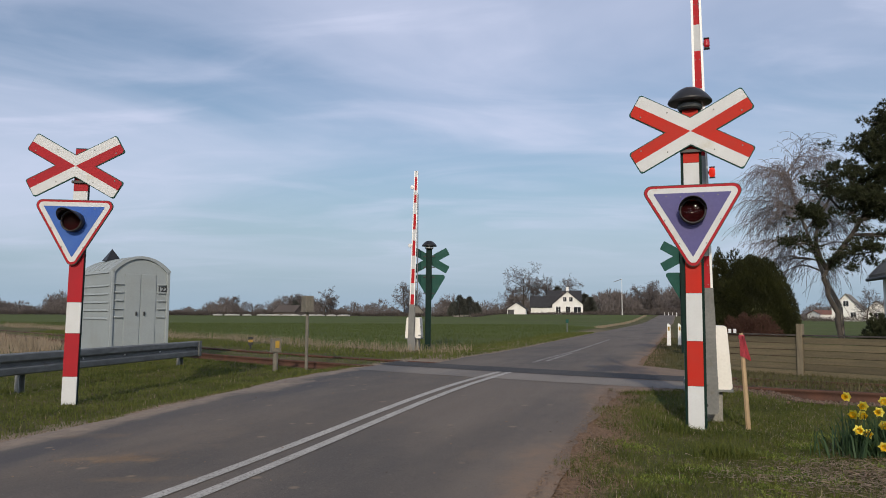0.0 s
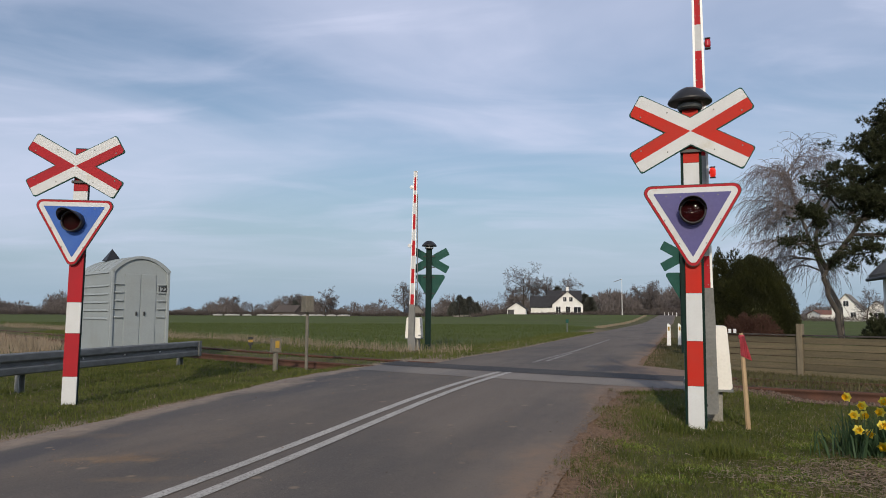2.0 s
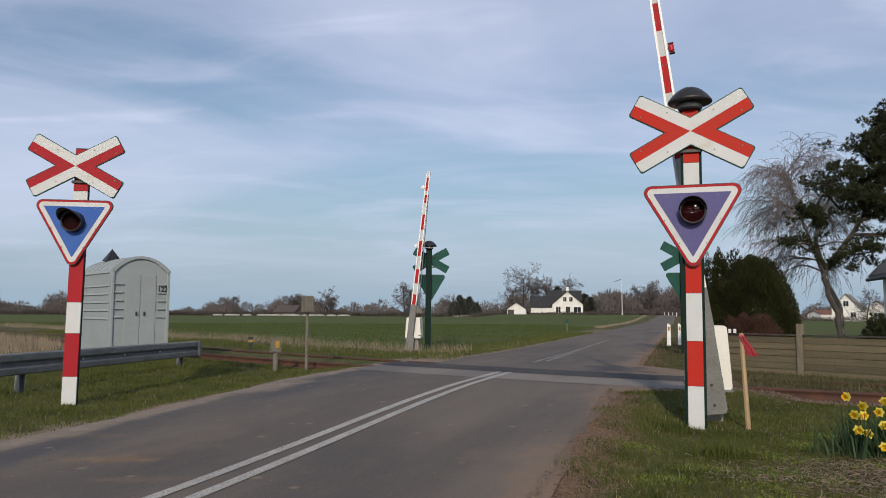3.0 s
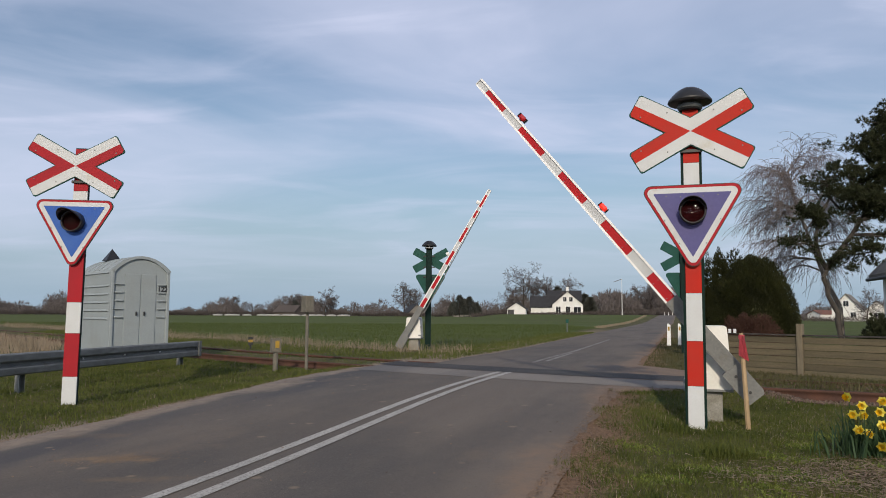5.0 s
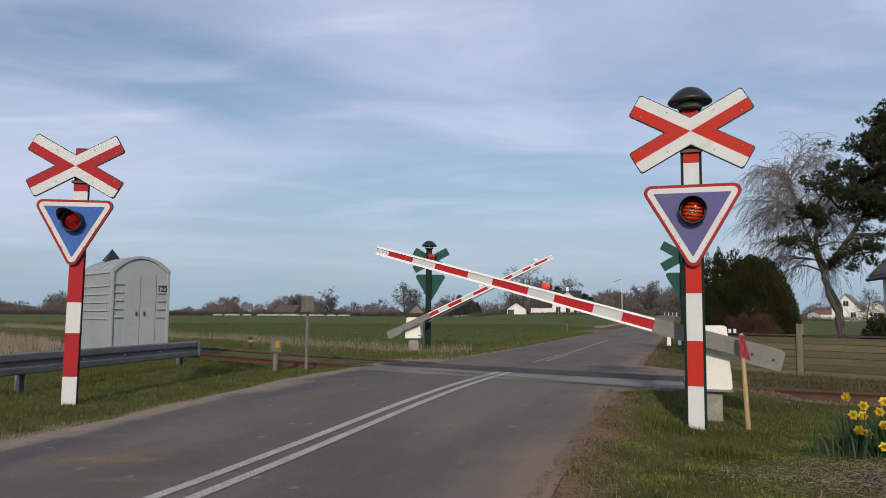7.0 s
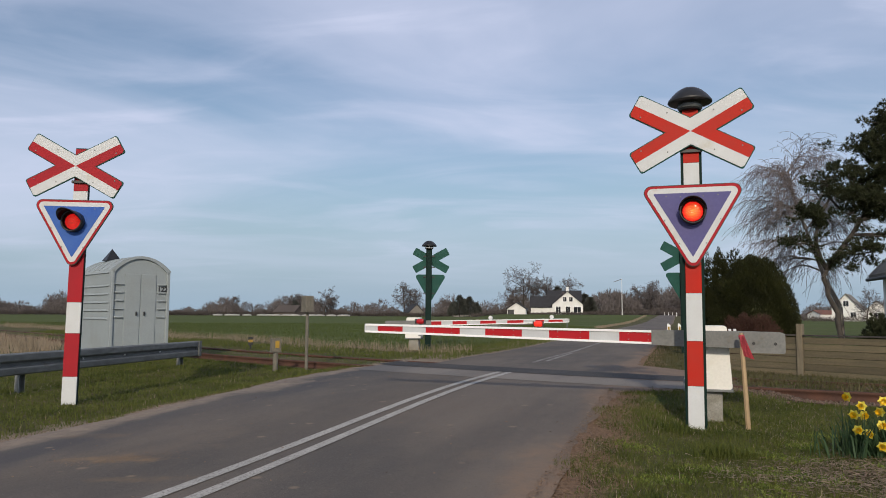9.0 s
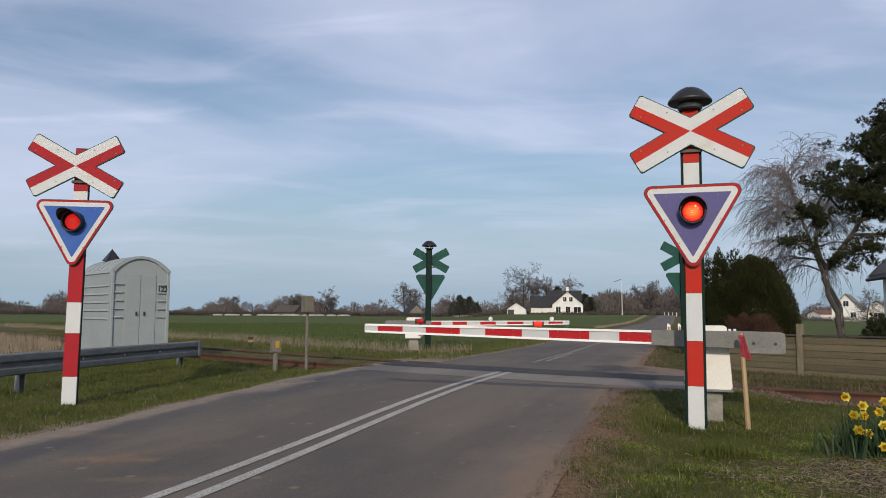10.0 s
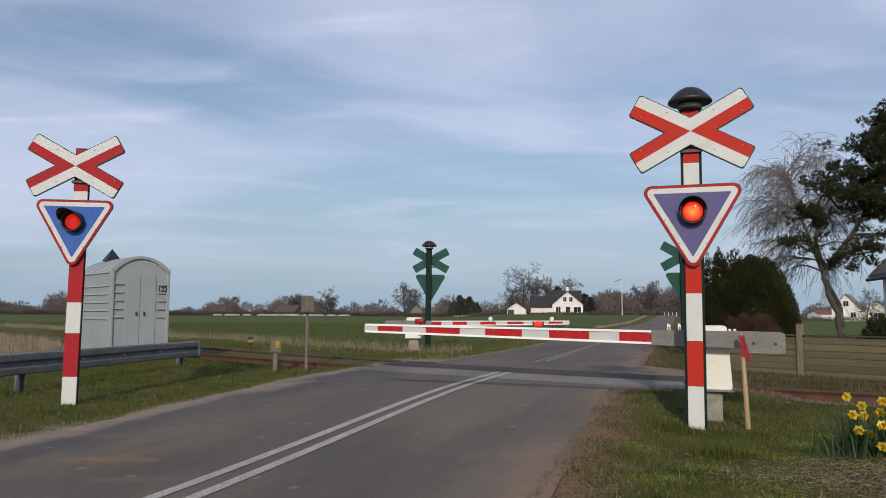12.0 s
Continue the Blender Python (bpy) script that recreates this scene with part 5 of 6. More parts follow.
def bales():
    rng = random.Random(17)
    bm = B()
    bmesh.ops.create_icosphere(bm, subdivisions=2, radius=1.0)
    for v in bm.verts:
        v.co.x, v.co.z = v.co.x * 2.3, max(v.co.z, -0.7) * 0.5 + 0.35
    first = part("wrapped_bale", bm, M["bale"], None, "pale plastic-wrapped bale below the far hedge", True)
    tagged(first, "", "bale", "bales along the far hedge")
    spots = [-0.305, -0.292, -0.283, -0.266, -0.243, -0.236, -0.226, -0.214, -0.203, -0.198, -0.186, -0.177, -0.168, -0.151, -0.137, -0.131]
    for i, b in enumerate(spots):
        m = pose(b * 322, 322 + rng.uniform(-3, 3), 0.1, 0, 0, rng.uniform(-8, 8))
        if i:
            copy_thing(first, m)
        else:
            first.matrix_basis = m


bales()


# ---- plants ----
def blades(name, P, h, wid, lean, material, label, category, seed, bend=0.5, parent=None):
    """Grass: each blade a bent, tapering strip of three triangles."""
    rng = np.random.default_rng(seed)
    n = len(P)
    a = rng.uniform(0, 2 * np.pi, n)
    h = h * rng.uniform(0.55, 1.25, n)
    w = wid * rng.uniform(0.6, 1.3, n)
    la = rng.uniform(0, 2 * np.pi, n)
    ll = np.abs(rng.normal(0, lean, n))
    side = np.stack([np.cos(a), np.sin(a), np.zeros(n)], -1)
    ld = np.stack([np.cos(la), np.sin(la), np.zeros(n)], -1)
    up = np.array([0, 0, 1.0])
    mid = P + ld * (ll * h * 0.35)[:, None] + up * (h * 0.55)[:, None]
    tip = P + ld * (ll * h * (0.35 + bend))[:, None] + up * (h * np.clip(1.0 - 0.4 * ll, 0.35, 1))[:, None]
    b0, b1 = P - side * w[:, None] / 2, P + side * w[:, None] / 2
    m0, m1 = mid - side * w[:, None] * 0.4, mid + side * w[:, None] * 0.4
    v = np.stack([b0, b1, m0, m1, tip], 1).reshape(-1, 3)
    i = np.arange(n)[:, None] * 5
    f = np.stack([i + np.array([0, 1, 3]), i + np.array([0, 3, 2]), i + np.array([2, 3, 4])], 1).reshape(-1, 3)
    return raw(name, v, f, material, parent, "stuff" if parent is None else "", label, category)


def scatter(n, x0, x1, y0, y1, keep, seed, patch=0.0):
    rng = np.random.default_rng(seed)
    x, y = rng.uniform(x0, x1, n), rng.uniform(y0, y1, n)
    ok = keep(x, y)
    if patch:
        q = np.sin(1.7 * x + 1.1 * np.sin(2.1 * y)) * np.sin(1.4 * y + 0.8 * np.sin(1.9 * x)) + 0.5 * np.sin(5.0 * x + 1) * np.sin(4.3 * y)
        ok &= q + rng.normal(0, 0.4, n) > patch
    x, y = x[ok], y[ok]
    z = np.where((road_s(x, y) > ROAD_L + 0.05) & (road_s(x, y) < ROAD_R - 0.05), crown_z(x, y) - 0.012, sheet_z(x, y))
    return np.stack([x, y, z - 0.005], -1)


def near_right(x, y):
    rag = 0.10 * np.sin(3.1 * y) + 0.07 * np.sin(7.7 * y + 1)
    s = road_s(x, y)
    w = track_w(x, y)
    rng = np.random.default_rng(len(x))
    rag = rag - 0.1 + 0.55 * rng.uniform(0, 1, len(x)) ** 2
    return (s > ROAD_R - 0.05 + rag) & (s > road_right(x, y) + 0.13 + rag) & (w < -1.22 + 0.2 * rag)


def near_left(x, y):
    rag = 0.10 * np.sin(2.7 * y) + 0.07 * np.sin(8.3 * y + 1)
    rng = np.random.default_rng(len(x) + 1)
    rag = rag + 0.1 - 0.5 * rng.uniform(0, 1, len(x)) ** 2
    return (road_s(x, y) < ROAD_L - 0.12 + rag) & (track_w(x, y) < -0.98)


def bed(x, y):
    """1 on the bare bed round the daffodils."""
    return np.exp(-(((x - 3.25) / 0.85) ** 2 + ((y - 5.25) / 0.62) ** 2))


def right_lawn(x, y):
    rng = np.random.default_rng(77)
    return near_right(x, y) & (rng.uniform(0, 1, len(x)) > 0.93 * bed(x, y))


blades("grass", scatter(360000, -0.5, 7.5, 3.2, 11.5, right_lawn, 1), 0.044, 0.0042, 0.95, M["grass"], "short rough verge grass beside the barrier", "grass", 11)
blades("grass", scatter(26000, -0.5, 7.5, 3.2, 11.5, right_lawn, 2, 0.55), 0.085, 0.005, 0.8, M["grass"], "taller tufts in the verge grass", "grass", 12)
blades("grass", scatter(16000, -0.5, 7.5, 3.2, 11.5, right_lawn, 3, -0.2), 0.060, 0.0042, 1.2, M["straw"], "dry blades in the verge grass", "grass", 13)
blades("grass", scatter(260000, -12, -1.0, 5.0, 19.5, near_left, 4), 0.05, 0.0065, 0.9, M["grass"], "short verge grass round the guardrail", "grass", 14)
blades("grass", scatter(60000, -12, -1.0, 5.0, 19.5, near_left, 5, 0.4), 0.095, 0.007, 0.8, M["grass"], "taller tufts round the guardrail", "grass", 15)
blades("grass", scatter(2500, -12, -1.0, 5.0, 19.5, near_left, 6, 0.0), 0.07, 0.006, 1.2, M["straw"], "dry blades round the guardrail", "grass", 16)
blades("grass", scatter(230000, -22, 9, 13, 44, lambda x, y: (road_s(x, y) < ROAD_L + 0.9) & (track_w(x, y) > 1.5) & ((track_w(x, y) < 4.3 + 0.5 * np.sin(x * 1.3)) | (road_s(x, y) > ROAD_L - 1.2)), 7), 0.085, 0.012, 0.7, M["grass"], "verge grass beyond the track", "grass", 17)
blades("grass", scatter(90000, 2, 13, 10.5, 34, lambda x, y: (road_s(x, y) > road_right(x, y) + 0.05) & (track_w(x, y) > 1.1), 8), 0.075, 0.009, 0.8, M["trackweed"], "olive-brown grass between the track and the board fence", "grass", 18)
blades("grass", scatter(90000, -20, 12, 6, 40, lambda x, y: (track_w(x, y) > -0.45) & (track_w(x, y) < 1.3) & ((road_s(x, y) > ROAD_R + 1.5) | (road_s(x, y) < ROAD_L - 0.1)), 9, -0.5), 0.07, 0.010, 0.7, M["grass"], "weeds between the rails", "grass", 19)


def straw_band(x, y):
    w = track_w(x, y)
    c = 4.7 + 0.5 * np.sin(0.7 * x) + 0.3 * np.sin(2.1 * x)
    rng = np.random.default_rng(5)
    return (np.abs(w - c) < 1.1 + rng.normal(0, 0.35, len(x))) & (road_s(x, y) < ROAD_L + 0.3)


blades("tall_dry_grass", scatter(170000, -34, 3.0, 14, 60, straw_band, 21, -0.35), 0.30, 0.009, 0.9, M["straw"], "band of tall dry straw-coloured grass along the field", "dry grass", 22)
blades("tall_dry_grass", scatter(30000, -34, 1.5, 14, 60, straw_band, 23, 0.3), 0.30, 0.016, 0.45, M["grass"], "green tufts in the tall dry grass", "grass", 24)
blades("tall_dry_grass", scatter(65000, -26, -8.5, 12, 34, lambda x, y: (track_w(x, y) < -1.6) & (track_w(x, y) > -7.5) & (x < -9.0 - 0.25 * (y - 15)) , 25, -0.1), 0.30, 0.015, 0.5, M["straw"], "dry straw-coloured grass behind the guardrail", "dry grass", 26)


def field_sheet(name, keep_w, x0, x1, y1, label, seed, side):
    """A field beyond the track, its edge following the line of the track."""
    if side < 0:
        s_edge = ROAD_L - 0.6
    else:
        s_edge = ROAD_R + 1.2
    vs, fs = [], []
    us = np.concatenate([np.linspace(0, 30, 40), np.linspace(34, 260, 40), np.linspace(300, 2600, 24)])
    ts = np.concatenate([np.linspace(0, 40, 30), np.linspace(48, 300, 30), np.linspace(360, 2600, 24)])
    P = []
    for u in us:          # away from the road
        row = []
        for t in ts:      # along the road, from the track outwards
            s = s_edge + side * u
            x = 0.0
            v0 = None
            for _ in range(25):
                y = float(near_rail_y(x)) + (keep_w + 0.75) * math.sqrt(1 + float(rail_slope(x)) ** 2)
                x = max(min((s - y * RN[1]) / RN[0], 400), -900)
            row.append((x + RD[0] * t, y + RD[1] * t))
        P.append(row)
    P = np.array(P)
    X, Y = P[..., 0], P[..., 1]
    Z = ground_z(X, Y) + 0.06 + 0.03 * np.sin(X * 0.9) * np.sin(Y * 0.7) * (np.hypot(X, Y) < 80)
    Z[:, 0] -= 0.09
    Z[0, :] -= 0.09
    n, k = P.shape[:2]
    idx = np.arange(n * k).reshape(n, k)
    f = np.stack([idx[:-1, :-1], idx[1:, :-1], idx[1:, 1:], idx[:-1, 1:]], -1).reshape(-1, 4)
    if side < 0:
        f = f[:, ::-1]
    raw(name, np.stack([X, Y, Z], -1).reshape(-1, 3), f, M["field"], None, "structure", label, "field", True)


field_sheet("ground_field", 5.4, 0, 0, 0, "wide green field of winter wheat", 1, -1)
field_sheet("ground_field", 16.0, 0, 0, 0, "green field behind the garden", 2, 1)
blades("wheat", scatter(110000, -45, 12, 18, 75, lambda x, y: (track_w(x, y) > 5.3) & (road_s(x, y) < ROAD_L - 0.7), 31) + np.array([0, 0, 0.05]), 0.13, 0.022, 0.6, leafy("wheat_blades", (0.058, 0.084, 0.018), (0.095, 0.120, 0.034), 0.3), "young winter wheat in the field", "crop", 32)


def sticks(segs, sides, name, material, parent, label=""):
    """Branches: tapered bars from an array of (p, q, r0, r1)."""
    A = np.array([np.concatenate([p, q, (a, b)]) for p, q, a, b in segs])
    p, q, r0, r1 = A[:, :3], A[:, 3:6], A[:, 6], A[:, 7]
    d = q - p
    d /= np.maximum(np.linalg.norm(d, axis=1), 1e-6)[:, None]
    ref = np.where(np.abs(d[:, 2:3]) > 0.9, np.array([[1.0, 0, 0]]), np.array([[0, 0, 1.0]]))
    u = np.cross(d, ref)
    u /= np.linalg.norm(u, axis=1)[:, None]
    v = np.cross(d, u)
    rings = []
    for c, r in ((p, r0), (q, r1)):
        for i in range(sides):
            a = 2 * math.pi * i / sides
            rings.append(c + (u * math.cos(a) + v * math.sin(a)) * r[:, None])
    V = np.stack(rings, 1).reshape(-1, 3)
    i = np.arange(len(A))[:, None] * 2 * sides
    fs = [np.concatenate([i + k, i + (k + 1) % sides, i + sides + (k + 1) % sides, i + sides + k], 1) for k in range(sides)]
    return raw(name, V, np.concatenate(fs), material, parent, "", label, "", sides > 4)


def grow(rng, segs, twigs, p, d, length, r, level, cfg):
    """A branch with its side branches: cfg holds for each level (pieces, wander, pull, children, ratio)."""
    pieces, wander, pull, kids, ratio, spread = cfg[level]
    p, d = np.array(p, float), np.array(d, float)
    for k in range(pieces):
        d = d + rng.normal(0, wander, 3) + np.array([0, 0, pull])
        d /= np.linalg.norm(d)
        q = p + d * length / pieces
        ra, rb = r * (1 - 0.75 * k / pieces), r * (1 - 0.75 * (k + 1) / pieces)
        (segs if level < len(cfg) - 2 else twigs).append((p.copy(), q.copy(), ra, rb))
        if level + 1 < len(cfg) and (k > 0 or level > 0):
            m = kids / pieces
            for _ in range(int(m) + (rng.random() < m % 1)):
                side = rng.normal(0, 1, 3)
                side -= d * side.dot(d)
                side /= np.linalg.norm(side)
                nd = d * (1 - spread) + side * spread
                f = rng.uniform(0.3, 1.0)
                grow(rng, segs, twigs, p + (q - p) * f, nd / np.linalg.norm(nd), length * ratio * rng.uniform(0.7, 1.2) * (1 - 0.35 * k / pieces), rb * 0.55, level + 1, cfg)
        p = q


def bare_tree(m, h, r, seed, label, cfg, trunk_len=0.75, lean=(0, 0, 1), bark="bark", twig="twig", tw_r=None, name="bare_tree"):
    rng = np.random.default_rng(seed)
    segs, twigs = [], []
    ob = thing(name, m, label, "tree", "bare trees")
    grow(rng, segs, twigs, (0, 0, -0.2), lean, h * trunk_len, r, 0, cfg)
    if tw_r:
        twigs = [(p, q, max(a, tw_r), max(b, tw_r * 0.7)) for p, q, a, b in twigs]
    sticks(segs, 6, "trunk", M[bark], ob)
    sticks(twigs, 3, "crown", M[twig], ob, "bare leafless twigs")
    return ob


# the weeping birch behind the garden
def birch():
    rng = np.random.default_rng(12)
    ob = thing("weeping_birch", pose(16.85, 30.5, 0.05), "leafless weeping birch with long hanging twigs", "tree")
    segs, twigs = [], []
    pts = [np.array(p, float) for p in ((-0.33, 0, -0.3), (-0.40, 0, 1.5), (-0.90, 0.1, 2.6), (-1.45, 0.1, 4.2), (-2.05, 0, 5.7), (-2.35, 0, 7.2))]
    rad = [0.10, 0.095, 0.085, 0.070, 0.052, 0.033, 0.02]
    for i, (a, b) in enumerate(zip(pts, pts[1:])):
        segs.append((a, b, rad[i], rad[i + 1]))
    limbs = []
    for i in range(46):
        t = rng.uniform(0.42, 1.0)
        k = min(int(t * 5), 4)
        o = pts[k] + (pts[k + 1] - pts[k]) * (t * 5 - k)
        az_ = rng.uniform(0, 6.28)
        d = np.array([math.cos(az_) * 1.0 - 0.25, math.sin(az_), rng.uniform(0.3, 1.1) + (0.5 if t > 0.85 else 0)])
        d /= np.linalg.norm(d)
        ln = rng.uniform(1.7, 3.1) * (1.15 - 0.45 * t)
        p, r = o.copy(), 0.045 * (1.2 - 0.7 * t)
        n = 8
        for j in range(n):
            d = d + rng.normal(0, 0.13, 3) + np.array([0, 0, -0.09])
            d /= np.linalg.norm(d)
            q = p + d * ln / n
            segs.append((p.copy(), q.copy(), r * (1 - 0.8 * j / n), r * (1 - 0.8 * (j + 1) / n)))
            if j >= 1:
                for _ in range(5):      # hanging twigs
                    dd = d + rng.normal(0, 0.55, 3)
                    dd /= np.linalg.norm(dd)
                    pp = p + (q - p) * rng.random()
                    L = rng.uniform(0.6, 1.75)
                    for s_ in range(6):
                        dd = dd + rng.normal(0, 0.12, 3) + np.array([-0.02, 0, -0.26])
                        dd /= np.linalg.norm(dd)
                        qq = pp + dd * L / 6
                        twigs.append((pp.copy(), qq.copy(), 0.0072, 0.0055))
                        if rng.random() < 0.45:
                            d3 = dd + rng.normal(0, 0.6, 3)
                            d3[2] -= 0.3
                            d3 /= np.linalg.norm(d3)
                            e = pp + d3 * 0.16
                            twigs.append((pp.copy(), e, 0.006, 0.005))
                            twigs.append((e, e + np.array([d3[0] * 0.4, d3[1] * 0.4, -0.9]) * 0.16, 0.005, 0.004))
                        pp = qq
            p = q
    sticks(segs, 6, "trunk", M["birch"], ob, "pale birch trunk and limbs")
    sticks(twigs, 3, "crown", M["twig"], ob, "long hanging leafless twigs")


birch()


def tufts(P, D, n, length, width, rng, spread=0.8):
    """Needle tufts: n thin triangles round each point, fanning along its direction."""
    m = len(P)
    d = np.repeat(D, n, 0) + rng.normal(0, spread, (m * n, 3))
    d /= np.linalg.norm(d, axis=1)[:, None]
    p = np.repeat(P, n, 0)
    s = np.cross(d, rng.normal(0, 1, (m * n, 3)))
    s /= np.linalg.norm(s, axis=1)[:, None]
    L = length * rng.uniform(0.6, 1.2, (m * n, 1))
    v = np.stack([p - s * width / 2, p + s * width / 2, p + d * L], 1).reshape(-1, 3)
    return v, np.arange(m * n * 3).reshape(-1, 3)


def pine():
    rng = np.random.default_rng(31)
    ob = thing("pine_tree", pose(13.75, 25.0, 0.05), "dark pine with a crooked grey trunk and dense needle clumps", "tree")
    segs = []

    def limb(pts, r0, r1):
        pts = [np.array(p, float) for p in pts]
        n = len(pts) - 1
        for i in range(n):
            segs.append((pts[i], pts[i + 1], r0 + (r1 - r0) * i / n, r0 + (r1 - r0) * (i + 1) / n))
    limb([(-0.2, 0, -0.3), (-0.28, 0, 0.45), (-0.36, 0, 0.85), (-0.34, 0, 1.2), (-0.5, 0, 1.5), (-0.65, 0, 1.8), (-0.68, 0, 2.1), (-0.80, 0, 2.4), (-0.62, 0.05, 2.7)], 0.095, 0.070)
    limb([(-0.62, 0.05, 2.68), (-0.5, 0, 2.95), (-0.22, 0, 3.3), (0.3, 0.1, 3.9), (0.9, 0.1, 4.8), (1.4, 0.2, 6.0), (1.7, 0.2, 7.4)], 0.10, 0.05)
    limb([(-0.62, 0.05, 2.68), (-0.85, 0, 3.05), (-0.95, 0.1, 3.6), (-0.8, 0.2, 4.4), (-0.3, 0.3, 5.2)], 0.09, 0.04)
    anchors = [((-0.95, 0.1, 3.5), (-1.75, 0, 3.55)), ((-0.8, 0.1, 4.3), (-1.35, 0.1, 4.75)), ((-0.62, 0, 3.0), (-0.2, -0.2, 2.95)), ((-0.22, 0, 3.3), (0.9, -0.2, 3.3)), ((0.3, 0.1, 3.9), (1.7, -0.3, 3.8)),
               ((-0.3, 0.3, 5.2), (-0.75, 0.2, 5.9)), ((0.9, 0.1, 4.8), (-0.1, 0.2, 6.1)), ((1.4, 0.2, 6.0), (0.35, 0.2, 7.1)), ((1.7, 0.2, 7.4), (1.2, 0, 8.0)), ((1.4, 0.2, 6.0), (2.6, 0, 6.6)),
               ((0.9, 0.1, 4.8), (2.3, 0, 5.0)), ((1.7, 0.2, 7.0), (2.2, 0.1, 8.3)), ((1.4, 0.1, 5.6), (3.2, 0.1, 5.2)), ((0.3, 0.1, 3.9), (2.8, 0.2, 4.0)), ((0.9, 0.1, 4.8), (0.5, -0.6, 5.0)), ((-0.3, 0.3, 5.2), (0.3, -0.4, 4.3)),
               ((0.0, 0.1, 3.6), (0.5, -0.5, 3.4)), ((1.4, 0.2, 6.0), (1.0, -0.7, 6.0)), ((0.9, 0.1, 4.8), (0.0, -0.3, 5.3)), ((0.9, 0.1, 4.8), (1.6, -0.5, 4.7)), ((1.4, 0.2, 6.0), (1.9, -0.5, 5.8)), ((0.9, 0.1, 5.2), (0.5, 0.3, 6.3)), ((1.6, 0.2, 6.6), (0.9, -0.2, 6.9)), ((1.6, 0.2, 6.6), (2.2, -0.3, 7.0)), ((1.7, 0.2, 7.0), (1.3, -0.5, 7.2))]
    clumps = []
    for a, b in anchors:
        a, b = np.array(a, float), np.array(b, float)
        b[0] += 0.30 * step(3.4, 4.6, b[2])
        mid = (a + b) / 2 + rng.normal(0, 0.12, 3)
        limb([a, mid, b], 0.045, 0.02)
        for _ in range(27 if b[2] > 4.4 else 10):
            t = rng.uniform(0.25, 1.12)
            c = a + (b - a) * t + rng.normal(0, 0.30, 3) * np.array([1, 1, 0.62])
            limb([a + (b - a) * min(t, 1) * 0.9, c], 0.014, 0.008)
            clumps.append(c)
    sticks(segs, 7, "trunk", M["bark"], ob, "crooked grey-brown trunk and limbs")
    P, D = [], []
    for c in clumps:
        k = rng.integers(18, 28)
        o = rng.normal(0, 1, (k, 3))
        o /= np.linalg.norm(o, axis=1)[:, None]
        o[:, 2] = o[:, 2] * 0.7
        P.append(c + o * rng.uniform(0.05, 0.24, (k, 1)))
        D.append(o + np.array([0, 0, 0.5]))
    v, f = tufts(np.concatenate(P), np.concatenate(D), 16, 0.125, 0.019, rng, 0.6)
    raw("crown", v, f, M["needle"], ob, "", "dark green needle clumps")


pine()


def shrub(name, m, rx, ry, h, material, label, category, seed, n=5200, tuft=9, length=0.12, width=0.022, shape=None, spiky=0.14):
    """A dense evergreen: branches inside, and tufts all over an uneven outline."""
    rng = np.random.default_rng(seed)
    ob = thing(name, m, label, category)
    k = rng.normal(0, 1, (n, 3))
    k /= np.linalg.norm(k, axis=1)[:, None]
    k[:, 2] = np.abs(k[:, 2])
    bump = 1 + spiky * (np.sin(5 * k[:, 0] + 7 * k[:, 2]) * np.sin(6 * k[:, 1] + 3 * k[:, 0]) + 0.6 * np.sin(13 * k[:, 0] + 9 * k[:, 2]))
    depth = rng.uniform(0.80, 1.0, n)
    P = k * (bump * depth)[:, None]
    P = P * np.array([rx, ry, h])
    if shape:
        P = shape(P)
    D = k + np.array([0, 0, 0.9])
    v, f = tufts(P, D, tuft, length, width, rng, 0.5)
    raw("foliage", v, f, material, ob, "", "dense foliage")
    bm = B()
    bmesh.ops.create_icosphere(bm, subdivisions=3, radius=1.0)
    q = np.array([vv.co[:] for vv in bm.verts])
    q[:, 2] = np.maximum(q[:, 2], -0.05)
    q = q * np.array([rx, ry, h]) * 0.80
    if shape:
        q = shape(q)
    for vv, c in zip(bm.verts, q):
        vv.co = c
    part("inner_mass", bm, material, ob, "dark twiggy interior", True)
    return ob


def yew_shape(P):
    P = P.copy()
    t = np.clip(P[:, 2] / 2.9, 0, 1)
    P[:, 0] = P[:, 0] * (1.0 + 0.30 * (1 - t)) + 0.05 * t
    P[:, 2] = 2.85 * t ** 0.72          # a broad flat-topped dome
    return P


shrub("yew_bush", pose(8.55, 20.3, 0.0), 0.95, 1.1, 2.78, M["yew"], "tall dark evergreen yew bush with a sunlit side", "bush", 41, 21000, 9, 0.075, 0.013, yew_shape, 0.06)
shrub("yew_bush", pose(8.05, 21.2, 0.0), 0.88, 0.8, 2.80, M["yew"], "dark evergreen bush behind the fence", "bush", 42, 9000, 10, 0.10, 0.014, None, 0.16)
shrub("beech_hedge", pose(7.75, 18.8, 0.0), 0.95, 0.5, 1.08, M["redhedge"], "low red-brown leafless hedge", "hedge", 43, 7000, 9, 0.09, 0.009)
shrub("dark_shrub", pose(9.35, 15.6, 0.0), 0.55, 0.5, 1.05, M["needle"], "small dark evergreen shrub behind the fence", "bush", 44, 2400, 9, 0.10, 0.02, None, 0.22)

